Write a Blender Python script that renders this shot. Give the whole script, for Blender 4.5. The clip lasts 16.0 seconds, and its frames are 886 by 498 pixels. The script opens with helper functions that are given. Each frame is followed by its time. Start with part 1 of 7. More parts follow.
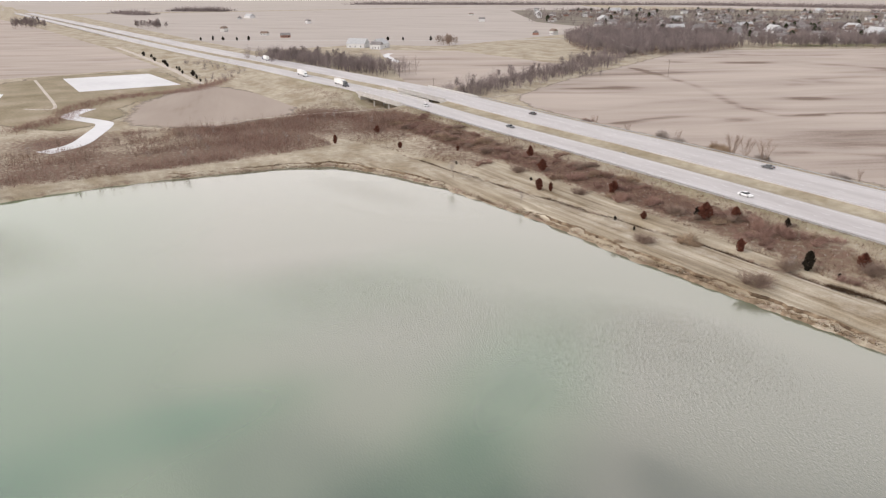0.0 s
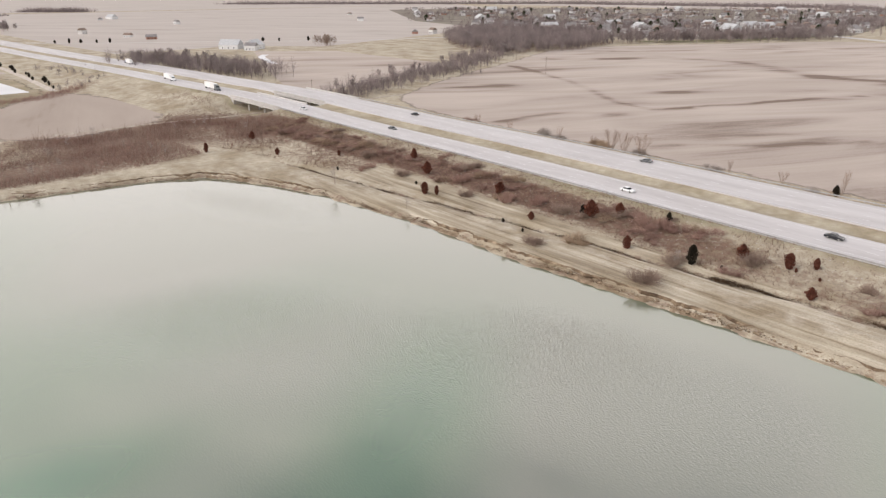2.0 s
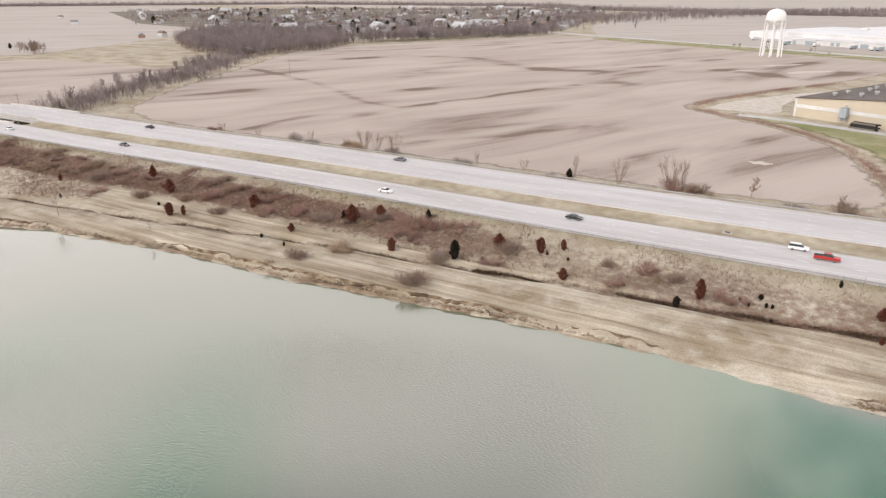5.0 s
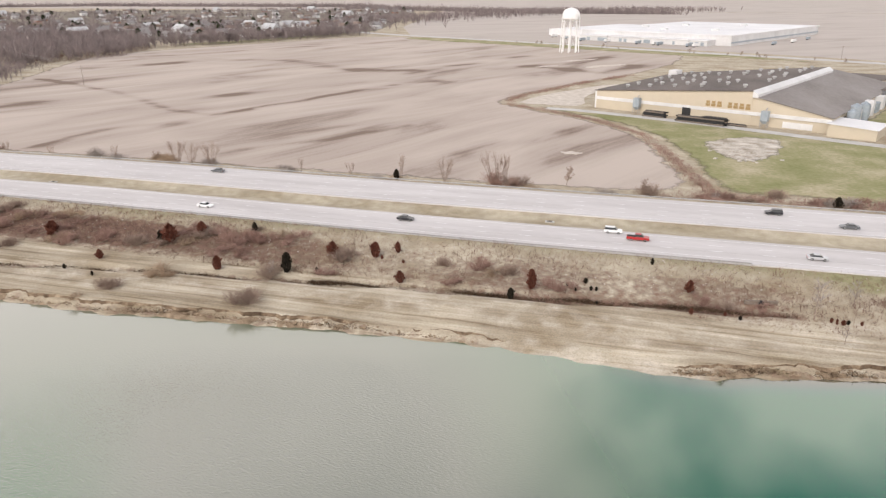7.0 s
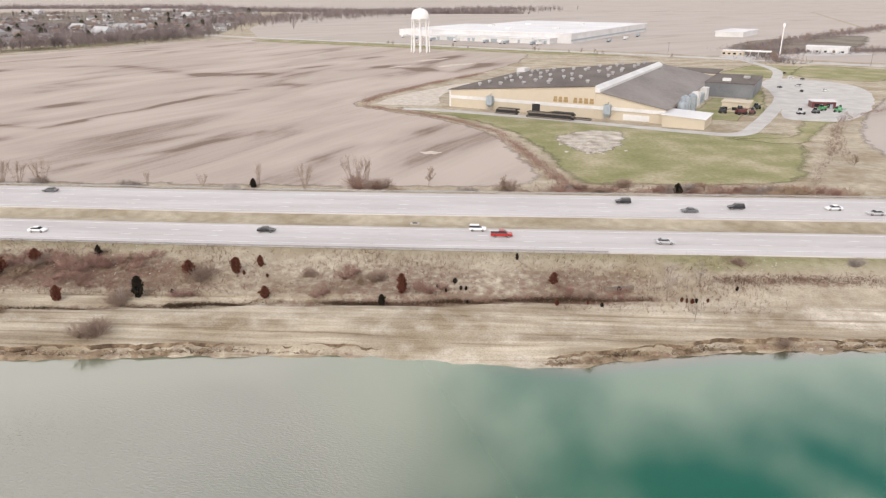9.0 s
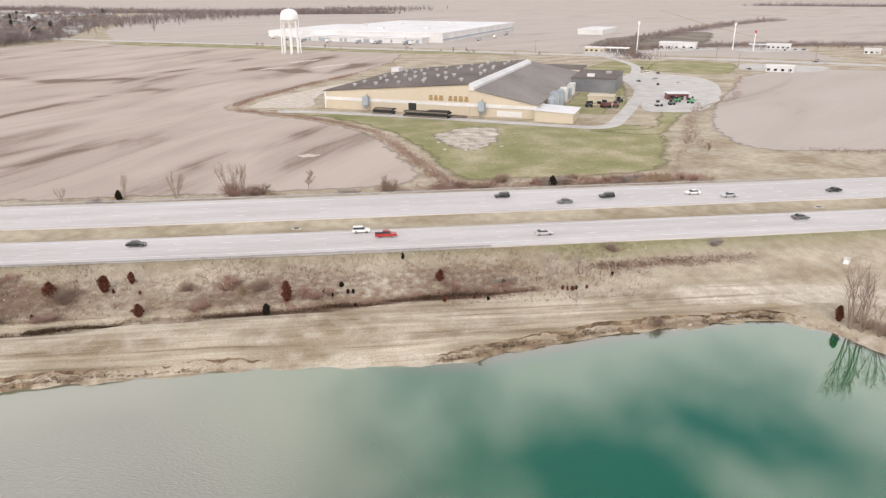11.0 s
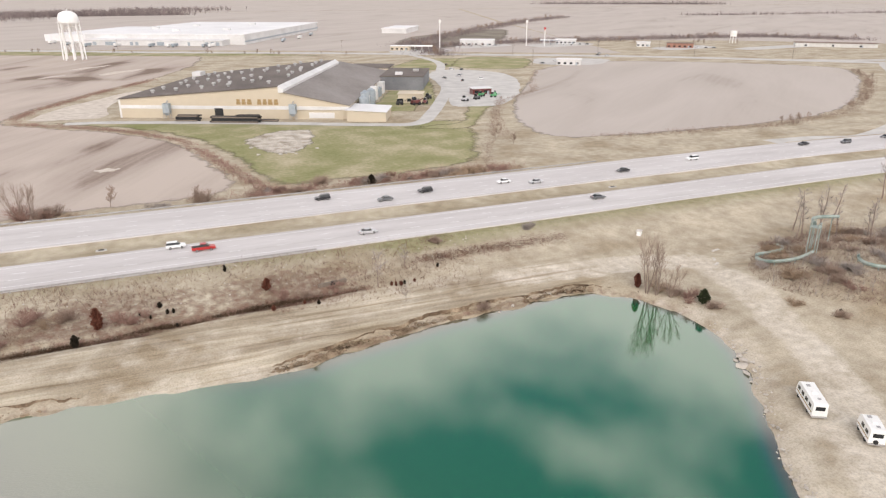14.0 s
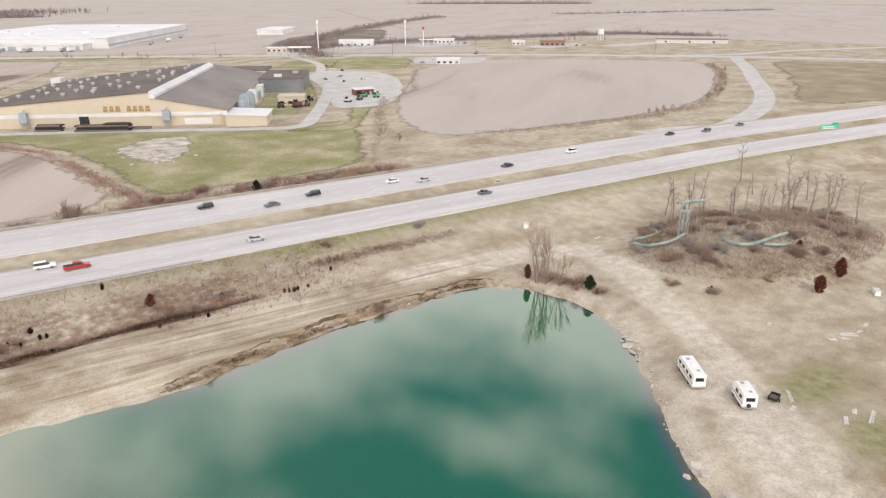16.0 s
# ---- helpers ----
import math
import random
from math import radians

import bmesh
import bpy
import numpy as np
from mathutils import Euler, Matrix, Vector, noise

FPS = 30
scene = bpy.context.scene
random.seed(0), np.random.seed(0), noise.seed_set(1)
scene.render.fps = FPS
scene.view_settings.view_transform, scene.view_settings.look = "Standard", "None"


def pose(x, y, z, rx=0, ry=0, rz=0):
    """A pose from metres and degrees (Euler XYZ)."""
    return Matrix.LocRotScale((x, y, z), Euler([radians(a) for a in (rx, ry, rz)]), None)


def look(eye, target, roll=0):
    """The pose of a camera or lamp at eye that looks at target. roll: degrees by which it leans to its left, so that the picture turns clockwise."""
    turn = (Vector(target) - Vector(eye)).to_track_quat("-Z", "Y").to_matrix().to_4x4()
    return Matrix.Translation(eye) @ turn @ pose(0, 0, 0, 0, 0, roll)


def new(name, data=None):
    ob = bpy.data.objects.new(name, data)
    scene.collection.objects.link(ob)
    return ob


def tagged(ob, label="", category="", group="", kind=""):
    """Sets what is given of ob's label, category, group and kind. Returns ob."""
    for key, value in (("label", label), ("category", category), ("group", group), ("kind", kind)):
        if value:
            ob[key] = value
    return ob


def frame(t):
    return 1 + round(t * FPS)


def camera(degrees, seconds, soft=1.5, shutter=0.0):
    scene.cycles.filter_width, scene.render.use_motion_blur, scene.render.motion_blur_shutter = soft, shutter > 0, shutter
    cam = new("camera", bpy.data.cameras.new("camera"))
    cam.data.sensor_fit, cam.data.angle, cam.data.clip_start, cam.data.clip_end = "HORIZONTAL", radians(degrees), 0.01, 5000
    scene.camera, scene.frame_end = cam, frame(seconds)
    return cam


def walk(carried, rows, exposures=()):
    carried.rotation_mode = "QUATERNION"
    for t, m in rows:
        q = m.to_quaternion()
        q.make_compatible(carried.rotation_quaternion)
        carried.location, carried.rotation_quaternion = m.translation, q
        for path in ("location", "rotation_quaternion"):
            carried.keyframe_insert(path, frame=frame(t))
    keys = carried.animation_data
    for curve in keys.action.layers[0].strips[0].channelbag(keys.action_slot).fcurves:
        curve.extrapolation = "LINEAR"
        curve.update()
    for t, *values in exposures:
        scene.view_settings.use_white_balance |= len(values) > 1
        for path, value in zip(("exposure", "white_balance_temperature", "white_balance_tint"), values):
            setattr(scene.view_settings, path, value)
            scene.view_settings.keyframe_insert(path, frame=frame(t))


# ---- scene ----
# ---- camera and its path: seconds, eye in metres, yaw, pitch, lean ----
cam = camera(65.05, 16.0, soft=1.3)
PATH = [
    (0.0, 14.31, -19.87, 67.25, 59.10, -20.47, -0.14),
    (0.5, 11.79, -17.81, 67.10, 57.89, -20.48, -0.14),
    (1.0, 10.12, -16.03, 67.12, 55.41, -20.49, -0.13),
    (1.5, 8.16, -13.99, 66.76, 52.56, -20.51, -0.13),
    (2.0, 6.78, -12.37, 66.53, 49.68, -20.53, -0.12),
    (2.5, 5.82, -11.00, 66.55, 46.57, -20.54, -0.11),
    (3.0, 4.68, -9.22, 66.32, 42.66, -20.55, -0.10),
    (3.5, 4.00, -8.46, 66.35, 39.46, -20.55, -0.09),
    (4.0, 3.52, -7.65, 66.45, 36.23, -20.55, -0.08),
    (6.5, 1.15, -3.61, 66.70, 18.39, -20.54, -0.08),
    (7.0, 0.83, -2.77, 66.71, 14.78, -20.53, -0.08),
    (7.5, 0.52, -2.01, 66.85, 12.29, -20.52, -0.07),
    (8.0, 0.31, -1.54, 66.96, 9.27, -20.51, -0.08),
    (8.5, 0.23, -0.82, 66.98, 6.28, -20.51, -0.09),
    (9.0, 0.06, 0.01, 66.99, 3.02, -20.52, -0.09),
    (11.5, 0.20, 0.66, 66.83, -9.42, -20.54, -0.09),
    (12.0, 0.16, 0.60, 66.88, -12.00, -20.56, -0.09),
    (12.5, 0.07, 0.44, 66.93, -14.57, -20.57, -0.10),
    (13.0, -0.07, 0.09, 67.08, -17.11, -20.58, -0.11),
    (13.5, -0.04, 0.13, 67.07, -19.62, -20.58, -0.12),
    (14.0, -0.14, 0.06, 67.14, -22.34, -20.59, -0.13),
    (14.5, -0.13, 0.04, 67.20, -24.79, -20.59, -0.14),
    (15.0, -0.23, 0.05, 67.25, -27.20, -20.60, -0.14),
    (15.5, -0.37, 0.06, 67.18, -29.56, -20.60, -0.15),
    (16.0, -0.62, 0.09, 67.18, -31.91, -20.60, -0.15),
]
EXPOSURE = 0.08
walk(cam, [(t, pose(x, y, z, 90, 0, yaw) @ pose(0, 0, 0, pitch, 0, 0) @ pose(0, 0, 0, 0, 0, lean)) for t, x, y, z, yaw, pitch, lean in PATH],
     exposures=[(0.0, EXPOSURE - 0.16), (2.0, EXPOSURE - 0.12), (4.0, EXPOSURE - 0.05), (6.5, EXPOSURE), (16.0, EXPOSURE)])

# ---- world, sun ----
SUN_EL, SUN_AZ = 42.0, 168.0          # degrees; azimuth to the left of +y
world = bpy.data.worlds.new("world")
scene.world = world
world.use_nodes = True
wt = world.node_tree
wt.nodes.clear()
w_out = wt.nodes.new("ShaderNodeOutputWorld")
w_bg = wt.nodes.new("ShaderNodeBackground")
w_sky = wt.nodes.new("ShaderNodeTexSky")
w_sky.sky_type, w_sky.sun_disc = "NISHITA", False
w_sky.sun_elevation, w_sky.sun_rotation = radians(SUN_EL), radians(-SUN_AZ)
w_sky.dust_density, w_sky.ozone_density = 1.5, 1.5
w_co = wt.nodes.new("ShaderNodeTexCoord")
w_map = wt.nodes.new("ShaderNodeMapping")
w_map.inputs["Scale"].default_value = (1.0, 1.0, 2.2)
w_map.inputs["Location"].default_value = (3.1, 0.7, 0.4)
w_n = wt.nodes.new("ShaderNodeTexNoise")
w_n.inputs["Scale"].default_value, w_n.inputs["Detail"].default_value, w_n.inputs["Roughness"].default_value = 3.6, 6.0, 0.55
w_r = wt.nodes.new("ShaderNodeValToRGB")
w_r.color_ramp.elements[0].position, w_r.color_ramp.elements[0].color = 0.38, (0.0, 0.0, 0.0, 1)
w_r.color_ramp.elements[1].position, w_r.color_ramp.elements[1].color = 0.66, (1, 1, 1, 1)
w_mix = wt.nodes.new("ShaderNodeMix")
w_mix.data_type = "RGBA"
w_mix.inputs["B"].default_value = (8.6, 8.3, 8.3, 1)
wt.links.new(w_co.outputs["Generated"], w_map.inputs["Vector"])
wt.links.new(w_map.outputs["Vector"], w_n.inputs["Vector"])
# cloud lies thicker towards the horizon
w_sep = wt.nodes.new("ShaderNodeSeparateXYZ")
wt.links.new(w_co.outputs["Generated"], w_sep.inputs["Vector"])
w_low = wt.nodes.new("ShaderNodeMapRange")
w_low.inputs["From Min"].default_value, w_low.inputs["From Max"].default_value = 0.38, 0.64
w_low.inputs["To Min"].default_value, w_low.inputs["To Max"].default_value = 0.27, -0.05
wt.links.new(w_sep.outputs["Z"], w_low.inputs["Value"])
w_sum = wt.nodes.new("ShaderNodeMath")
wt.links.new(w_n.outputs["Fac"], w_sum.inputs[0])
wt.links.new(w_low.outputs["Result"], w_sum.inputs[1])
# the overcast thickens towards the west
w_west = wt.nodes.new("ShaderNodeMath")
w_west.operation = "MULTIPLY_ADD"
w_west.inputs[1].default_value = -0.11
wt.links.new(w_sep.outputs["X"], w_west.inputs[0])
wt.links.new(w_sum.outputs[0], w_west.inputs[2])
wt.links.new(w_west.outputs[0], w_r.inputs["Fac"])
wt.links.new(w_r.outputs["Color"], w_mix.inputs["Factor"])
# thin cloud shines round the veiled sun
w_dot = wt.nodes.new("ShaderNodeVectorMath")
w_dot.operation = "DOT_PRODUCT"
w_dot.inputs[1].default_value = (-math.sin(radians(SUN_AZ)) * math.cos(radians(SUN_EL)), math.cos(radians(SUN_AZ)) * math.cos(radians(SUN_EL)), math.sin(radians(SUN_EL)))
wt.links.new(w_co.outputs["Generated"], w_dot.inputs[0])
w_glow = wt.nodes.new("ShaderNodeMapRange")
w_glow.interpolation_type = "SMOOTHERSTEP"
w_glow.inputs["From Min"].default_value, w_glow.inputs["From Max"].default_value = 0.45, 1.0
w_glow.inputs["To Min"].default_value, w_glow.inputs["To Max"].default_value = 1.0, 1.6
wt.links.new(w_dot.outputs["Value"], w_glow.inputs["Value"])
w_lit = wt.nodes.new("ShaderNodeVectorMath")
w_lit.operation = "SCALE"
w_lit.inputs[0].default_value = (9.15, 8.6, 8.4)
wt.links.new(w_glow.outputs["Result"], w_lit.inputs["Scale"])
# and is whitest low over the land
w_rim = wt.nodes.new("ShaderNodeMapRange")
w_rim.inputs["From Min"].default_value, w_rim.inputs["From Max"].default_value = 0.22, 0.60
w_rim.inputs["To Min"].default_value, w_rim.inputs["To Max"].default_value = 1.6, 1.12
wt.links.new(w_sep.outputs["Z"], w_rim.inputs["Value"])
w_low_lit = wt.nodes.new("ShaderNodeVectorMath")
w_low_lit.operation = "SCALE"
wt.links.new(w_lit.outputs["Vector"], w_low_lit.inputs[0])
wt.links.new(w_rim.outputs["Result"], w_low_lit.inputs["Scale"])
wt.links.new(w_low_lit.outputs["Vector"], w_mix.inputs["B"])
wt.links.new(w_sky.outputs["Color"], w_mix.inputs["A"])
wt.links.new(w_mix.outputs["Result"], w_bg.inputs["Color"])
wt.links.new(w_bg.outputs["Background"], w_out.inputs["Surface"])
w_bg.inputs["Strength"].default_value = 0.12

sun = bpy.data.lights.new("sun", "SUN")
sun.energy, sun.angle, sun.color = 1.25, radians(30), (1.0, 0.95, 0.88)
sun_ob = new("sun", sun)
a_ = radians(SUN_AZ)
sun_dir = Vector((-math.sin(a_) * math.cos(radians(SUN_EL)), math.cos(a_) * math.cos(radians(SUN_EL)), math.sin(radians(SUN_EL))))
sun_ob.matrix_world = look(sun_dir * 500, (0, 0, 0))

# ---- materials ----
def mat(name, c1, c2, scale=1.0, rough=0.85, bump=0.0, fine=12.0, stretch=(1, 1, 1), metal=0.0, c3=None, per_object=0.0, spec=0.5):
    """Two noise scales mixed in colour and relief, laid out in metres."""
    m = bpy.data.materials.new(name)
    m.use_nodes = True
    t = m.node_tree
    n, l = t.nodes, t.links
    b = n["Principled BSDF"]
    b.inputs["Roughness"].default_value, b.inputs["Metallic"].default_value = rough, metal
    b.inputs["Specular IOR Level"].default_value = spec
    g = n.new("ShaderNodeNewGeometry")
    mp = n.new("ShaderNodeMapping")
    mp.inputs["Scale"].default_value = stretch
    l.new(g.outputs["Position"], mp.inputs["Vector"])
    big, small = n.new("ShaderNodeTexNoise"), n.new("ShaderNodeTexNoise")
    big.inputs["Scale"].default_value, big.inputs["Detail"].default_value = scale, 5
    small.inputs["Scale"].default_value, small.inputs["Detail"].default_value = scale * fine, 4
    for k in (big, small):
        l.new(mp.outputs["Vector"], k.inputs["Vector"])
    add = n.new("ShaderNodeMath")
    add.operation = "MULTIPLY_ADD"
    l.new(small.outputs["Fac"], add.inputs[0])
    add.inputs[1].default_value = 0.45
    l.new(big.outputs["Fac"], add.inputs[2])
    last = add
    if per_object:
        oi = n.new("ShaderNodeObjectInfo")
        pa = n.new("ShaderNodeMath")
        pa.operation = "MULTIPLY_ADD"
        l.new(oi.outputs["Random"], pa.inputs[0])
        pa.inputs[1].default_value = per_object
        l.new(add.outputs[0], pa.inputs[2])
        last = pa
    r = n.new("ShaderNodeValToRGB")
    e = r.color_ramp.elements
    e[0].position, e[0].color = 0.48, (*c1, 1)
    e[1].position, e[1].color = 0.96 + per_object * 0.5, (*c2, 1)
    if c3:
        k = e.new(0.72)
        k.color = (*c3, 1)
    l.new(last.outputs[0], r.inputs["Fac"])
    l.new(r.outputs["Color"], b.inputs["Base Color"])
    if bump:
        bp = n.new("ShaderNodeBump")
        bp.inputs["Strength"].default_value, bp.inputs["Distance"].default_value = 0.8, bump
        l.new(add.outputs[0], bp.inputs["Height"])
        l.new(bp.outputs["Normal"], b.inputs["Normal"])
    return m


def ground_material():
    """Dry grass with attribute masks for green turf, bare sand and dark brush litter."""
    m = bpy.data.materials.new("dry_ground")
    m.use_nodes = True
    n, l = m.node_tree.nodes, m.node_tree.links
    b = n["Principled BSDF"]
    b.inputs["Roughness"].default_value, b.inputs["Specular IOR Level"].default_value = 0.95, 0.15
    g = n.new("ShaderNodeNewGeometry")
    at = n.new("ShaderNodeAttribute")
    at.attribute_name = "cover"
    sep = n.new("ShaderNodeSeparateColor")
    l.new(at.outputs["Color"], sep.inputs["Color"])

    def noise_at(scale, stretch=(1, 1, 1), detail=5):
        mp = n.new("ShaderNodeMapping")
        mp.inputs["Scale"].default_value = stretch
        l.new(g.outputs["Position"], mp.inputs["Vector"])
        k = n.new("ShaderNodeTexNoise")
        k.inputs["Scale"].default_value, k.inputs["Detail"].default_value = scale, detail
        l.new(mp.outputs["Vector"], k.inputs["Vector"])
        return k.outputs["Fac"]

    def ramp(fac, *stops):
        r = n.new("ShaderNodeValToRGB")
        e = r.color_ramp.elements
        e[0].position, e[0].color = stops[0][0], (*stops[0][1], 1)
        e[1].position, e[1].color = stops[-1][0], (*stops[-1][1], 1)
        for p, c in stops[1:-1]:
            e.new(p).color = (*c, 1)
        l.new(fac, r.inputs["Fac"])
        return r.outputs["Color"]

    def mixed(fac, a, c):
        k = n.new("ShaderNodeMix")
        k.data_type = "RGBA"
        l.new(fac, k.inputs["Factor"])
        l.new(a, k.inputs["A"])
        l.new(c, k.inputs["B"])
        return k.outputs["Result"]

    def mask(channel, fac, soft=0.35):
        """The mask, broken up at its edges by a noise."""
        a = n.new("ShaderNodeMath")
        a.operation = "MULTIPLY_ADD"
        l.new(fac, a.inputs[0])
        a.inputs[1].default_value = 1.6
        l.new(channel, a.inputs[2])
        r = n.new("ShaderNodeMapRange")
        r.inputs["From Min"].default_value, r.inputs["From Max"].default_value = 1.15, 1.15 + soft * 1.6
        l.new(a.outputs[0], r.inputs["Value"])
        return r.outputs["Result"]

    patchy = noise_at(0.045, (1, 1.4, 1), 6)
    along, broad = noise_at(0.5, (0.075, 0.9, 1), 9), noise_at(0.3, (1, 1, 1), 9)
    lane = n.new("ShaderNodeMix")
    l.new(at.outputs["Alpha"], lane.inputs["Factor"])
    calm = n.new("ShaderNodeMath")
    calm.operation = "MULTIPLY_ADD"
    calm.inputs[1].default_value, calm.inputs[2].default_value = 0.55, 0.265
    l.new(broad, calm.inputs[0])
    l.new(calm.outputs[0], lane.inputs["A"])
    l.new(along, lane.inputs["B"])
    streak = lane.outputs["Result"]
    mid = noise_at(0.5)
    fine = noise_at(2.6)
    grass = ramp(streak, (0.30, (0.275, 0.225, 0.162)), (0.5, (0.39, 0.333, 0.25)), (0.70, (0.51, 0.45, 0.35)))
    worn = ramp(patchy, (0.36, (0.80, 0.76, 0.70)), (0.5, (1.0, 1.0, 1.0)), (0.64, (1.16, 1.17, 1.18)))
    kp = n.new("ShaderNodeMix")
    kp.data_type, kp.blend_type = "RGBA", "MULTIPLY"
    kp.inputs["Factor"].default_value = 1.0
    l.new(grass, kp.inputs["A"])
    l.new(worn, kp.inputs["B"])
    grass = kp.outputs["Result"]
    green = ramp(mid, (0.3, (0.205, 0.195, 0.095)), (0.7, (0.325, 0.30, 0.175)))
    sand = ramp(mid, (0.35, (0.51, 0.45, 0.37)), (0.65, (0.67, 0.61, 0.52)))
    brush = ramp(mid, (0.35, (0.085, 0.046, 0.034)), (0.65, (0.225, 0.145, 0.108)))
    c = mixed(mask(sep.outputs["Red"], fine), grass, green)
    c = mixed(mask(sep.outputs["Blue"], mid), c, brush)
    c = mixed(mask(sep.outputs["Green"], noise_at(0.22, (1, 1, 1), 5), 0.55), c, sand)
    grit = noise_at(9.0)
    both = n.new("ShaderNodeMath")
    both.operation = "MULTIPLY_ADD"
    l.new(grit, both.inputs[0])
    both.inputs[1].default_value = 0.5
    l.new(fine, both.inputs[2])
    tone = ramp(both.outputs[0], (0.58, (0.58, 0.58, 0.58)), (0.76, (1.0, 1.0, 1.0)), (0.94, (1.22, 1.22, 1.22)))
    k = n.new("ShaderNodeMix")
    k.data_type, k.blend_type = "RGBA", "MULTIPLY"
    k.inputs["Factor"].default_value = 0.42
    l.new(c, k.inputs["A"])
    l.new(tone, k.inputs["B"])
    # wheel ruts and washed lines run along the berm
    rut = ramp(noise_at(0.8, (0.028, 1.0, 1), 5), (0.36, (0.70, 0.66, 0.60)), (0.43, (0.97, 0.96, 0.95)), (0.57, (1.0, 1.0, 1.0)), (0.66, (1.15, 1.15, 1.16)))
    kr = n.new("ShaderNodeMix")
    kr.data_type, kr.blend_type = "RGBA", "MULTIPLY"
    l.new(at.outputs["Alpha"], kr.inputs["Factor"])
    l.new(k.outputs["Result"], kr.inputs["A"])
    l.new(rut, kr.inputs["B"])
    l.new(kr.outputs["Result"], b.inputs["Base Color"])
    bp = n.new("ShaderNodeBump")
    bp.inputs["Strength"].default_value, bp.inputs["Distance"].default_value = 0.6, 0.22
    l.new(fine, bp.inputs["Height"])
    l.new(bp.outputs["Normal"], b.inputs["Normal"])
    return m


def fringed(m, scale=0.16):
    """Lets the ground show through in ragged patches where the attribute "inner" falls to nothing."""
    n, l = m.node_tree.nodes, m.node_tree.links
    at = n.new("ShaderNodeAttribute")
    at.attribute_name = "inner"
    g = n.new("ShaderNodeNewGeometry")
    k = n.new("ShaderNodeTexNoise")
    k.inputs["Scale"].default_value, k.inputs["Detail"].default_value, k.inputs["Roughness"].default_value = scale, 7, 0.65
    l.new(g.outputs["Position"], k.inputs["Vector"])
    a = n.new("ShaderNodeMath")
    a.operation = "MULTIPLY_ADD"
    l.new(k.outputs["Fac"], a.inputs[0])
    a.inputs[1].default_value = 1.2
    l.new(at.outputs["Fac"], a.inputs[2])
    r = n.new("ShaderNodeMapRange")
    r.inputs["From Min"].default_value, r.inputs["From Max"].default_value = 0.78, 1.12
    l.new(a.outputs[0], r.inputs["Value"])
    clear, mix = n.new("ShaderNodeBsdfTransparent"), n.new("ShaderNodeMixShader")
    l.new(r.outputs["Result"], mix.inputs["Fac"])
    l.new(clear.outputs["BSDF"], mix.inputs[1])
    l.new(n["Principled BSDF"].outputs["BSDF"], mix.inputs[2])
    l.new(mix.outputs["Shader"], n["Material Output"].inputs["Surface"])
    return m


def field_material(name, dark, light, turn=0.0, scale=0.012):
    """Ploughed stubble: broad damp swirls over faint drill rows."""
    m = bpy.data.materials.new(name)
    m.use_nodes = True
    n, l = m.node_tree.nodes, m.node_tree.links
    b = n["Principled BSDF"]
    b.inputs["Roughness"].default_value, b.inputs["Specular IOR Level"].default_value = 0.95, 0.1
    g = n.new("ShaderNodeNewGeometry")
    mp = n.new("ShaderNodeMapping")
    mp.vector_type = "TEXTURE"
    mp.inputs["Rotation"].default_value = (0, 0, radians(turn))
    mp.inputs["Scale"].default_value = (1.7, 0.45, 1.0)
    l.new(g.outputs["Position"], mp.inputs["Vector"])
    big = n.new("ShaderNodeTexNoise")
    big.inputs["Scale"].default_value, big.inputs["Detail"].default_value, big.inputs["Distortion"].default_value = scale, 6, 0.9
    l.new(mp.outputs["Vector"], big.inputs["Vector"])
    rows = n.new("ShaderNodeTexNoise")
    mp2 = n.new("ShaderNodeMapping")
    mp2.vector_type = "TEXTURE"
    mp2.inputs["Rotation"].default_value = (0, 0, radians(turn))
    mp2.inputs["Scale"].default_value = (60.0, 2.6, 1)
    l.new(g.outputs["Position"], mp2.inputs["Vector"])
    rows.inputs["Scale"].default_value, rows.inputs["Detail"].default_value = 1.0, 3
    l.new(mp2.outputs["Vector"], rows.inputs["Vector"])
    fine = n.new("ShaderNodeTexNoise")
    fine.inputs["Scale"].default_value, fine.inputs["Detail"].default_value = 0.7, 4
    l.new(g.outputs["Position"], fine.inputs["Vector"])
    s1, s2 = n.new("ShaderNodeMath"), n.new("ShaderNodeMath")
    s1.operation = s2.operation = "MULTIPLY_ADD"
    l.new(rows.outputs["Fac"], s1.inputs[0])
    s1.inputs[1].default_value = 0.16
    l.new(big.outputs["Fac"], s1.inputs[2])
    l.new(fine.outputs["Fac"], s2.inputs[0])
    s2.inputs[1].default_value = 0.10
    l.new(s1.outputs[0], s2.inputs[2])
    wet = n.new("ShaderNodeAttribute")
    wet.attribute_name = "damp"
    s3 = n.new("ShaderNodeMath")
    s3.operation = "MULTIPLY_ADD"
    l.new(wet.outputs["Fac"], s3.inputs[0])
    s3.inputs[1].default_value = -0.44
    l.new(s2.outputs[0], s3.inputs[2])
    r = n.new("ShaderNodeValToRGB")
    e = r.color_ramp.elements
    e[0].position, e[0].color = 0.36, (*dark, 1)
    e[1].position, e[1].color = 0.76, (*light, 1)
    k = e.new(0.52)
    k.color = (*[0.3 * p + 0.7 * q for p, q in zip(dark, light)], 1)
    l.new(s3.outputs[0], r.inputs["Fac"])
    l.new(r.outputs["Color"], b.inputs["Base Color"])
    return fringed(m)


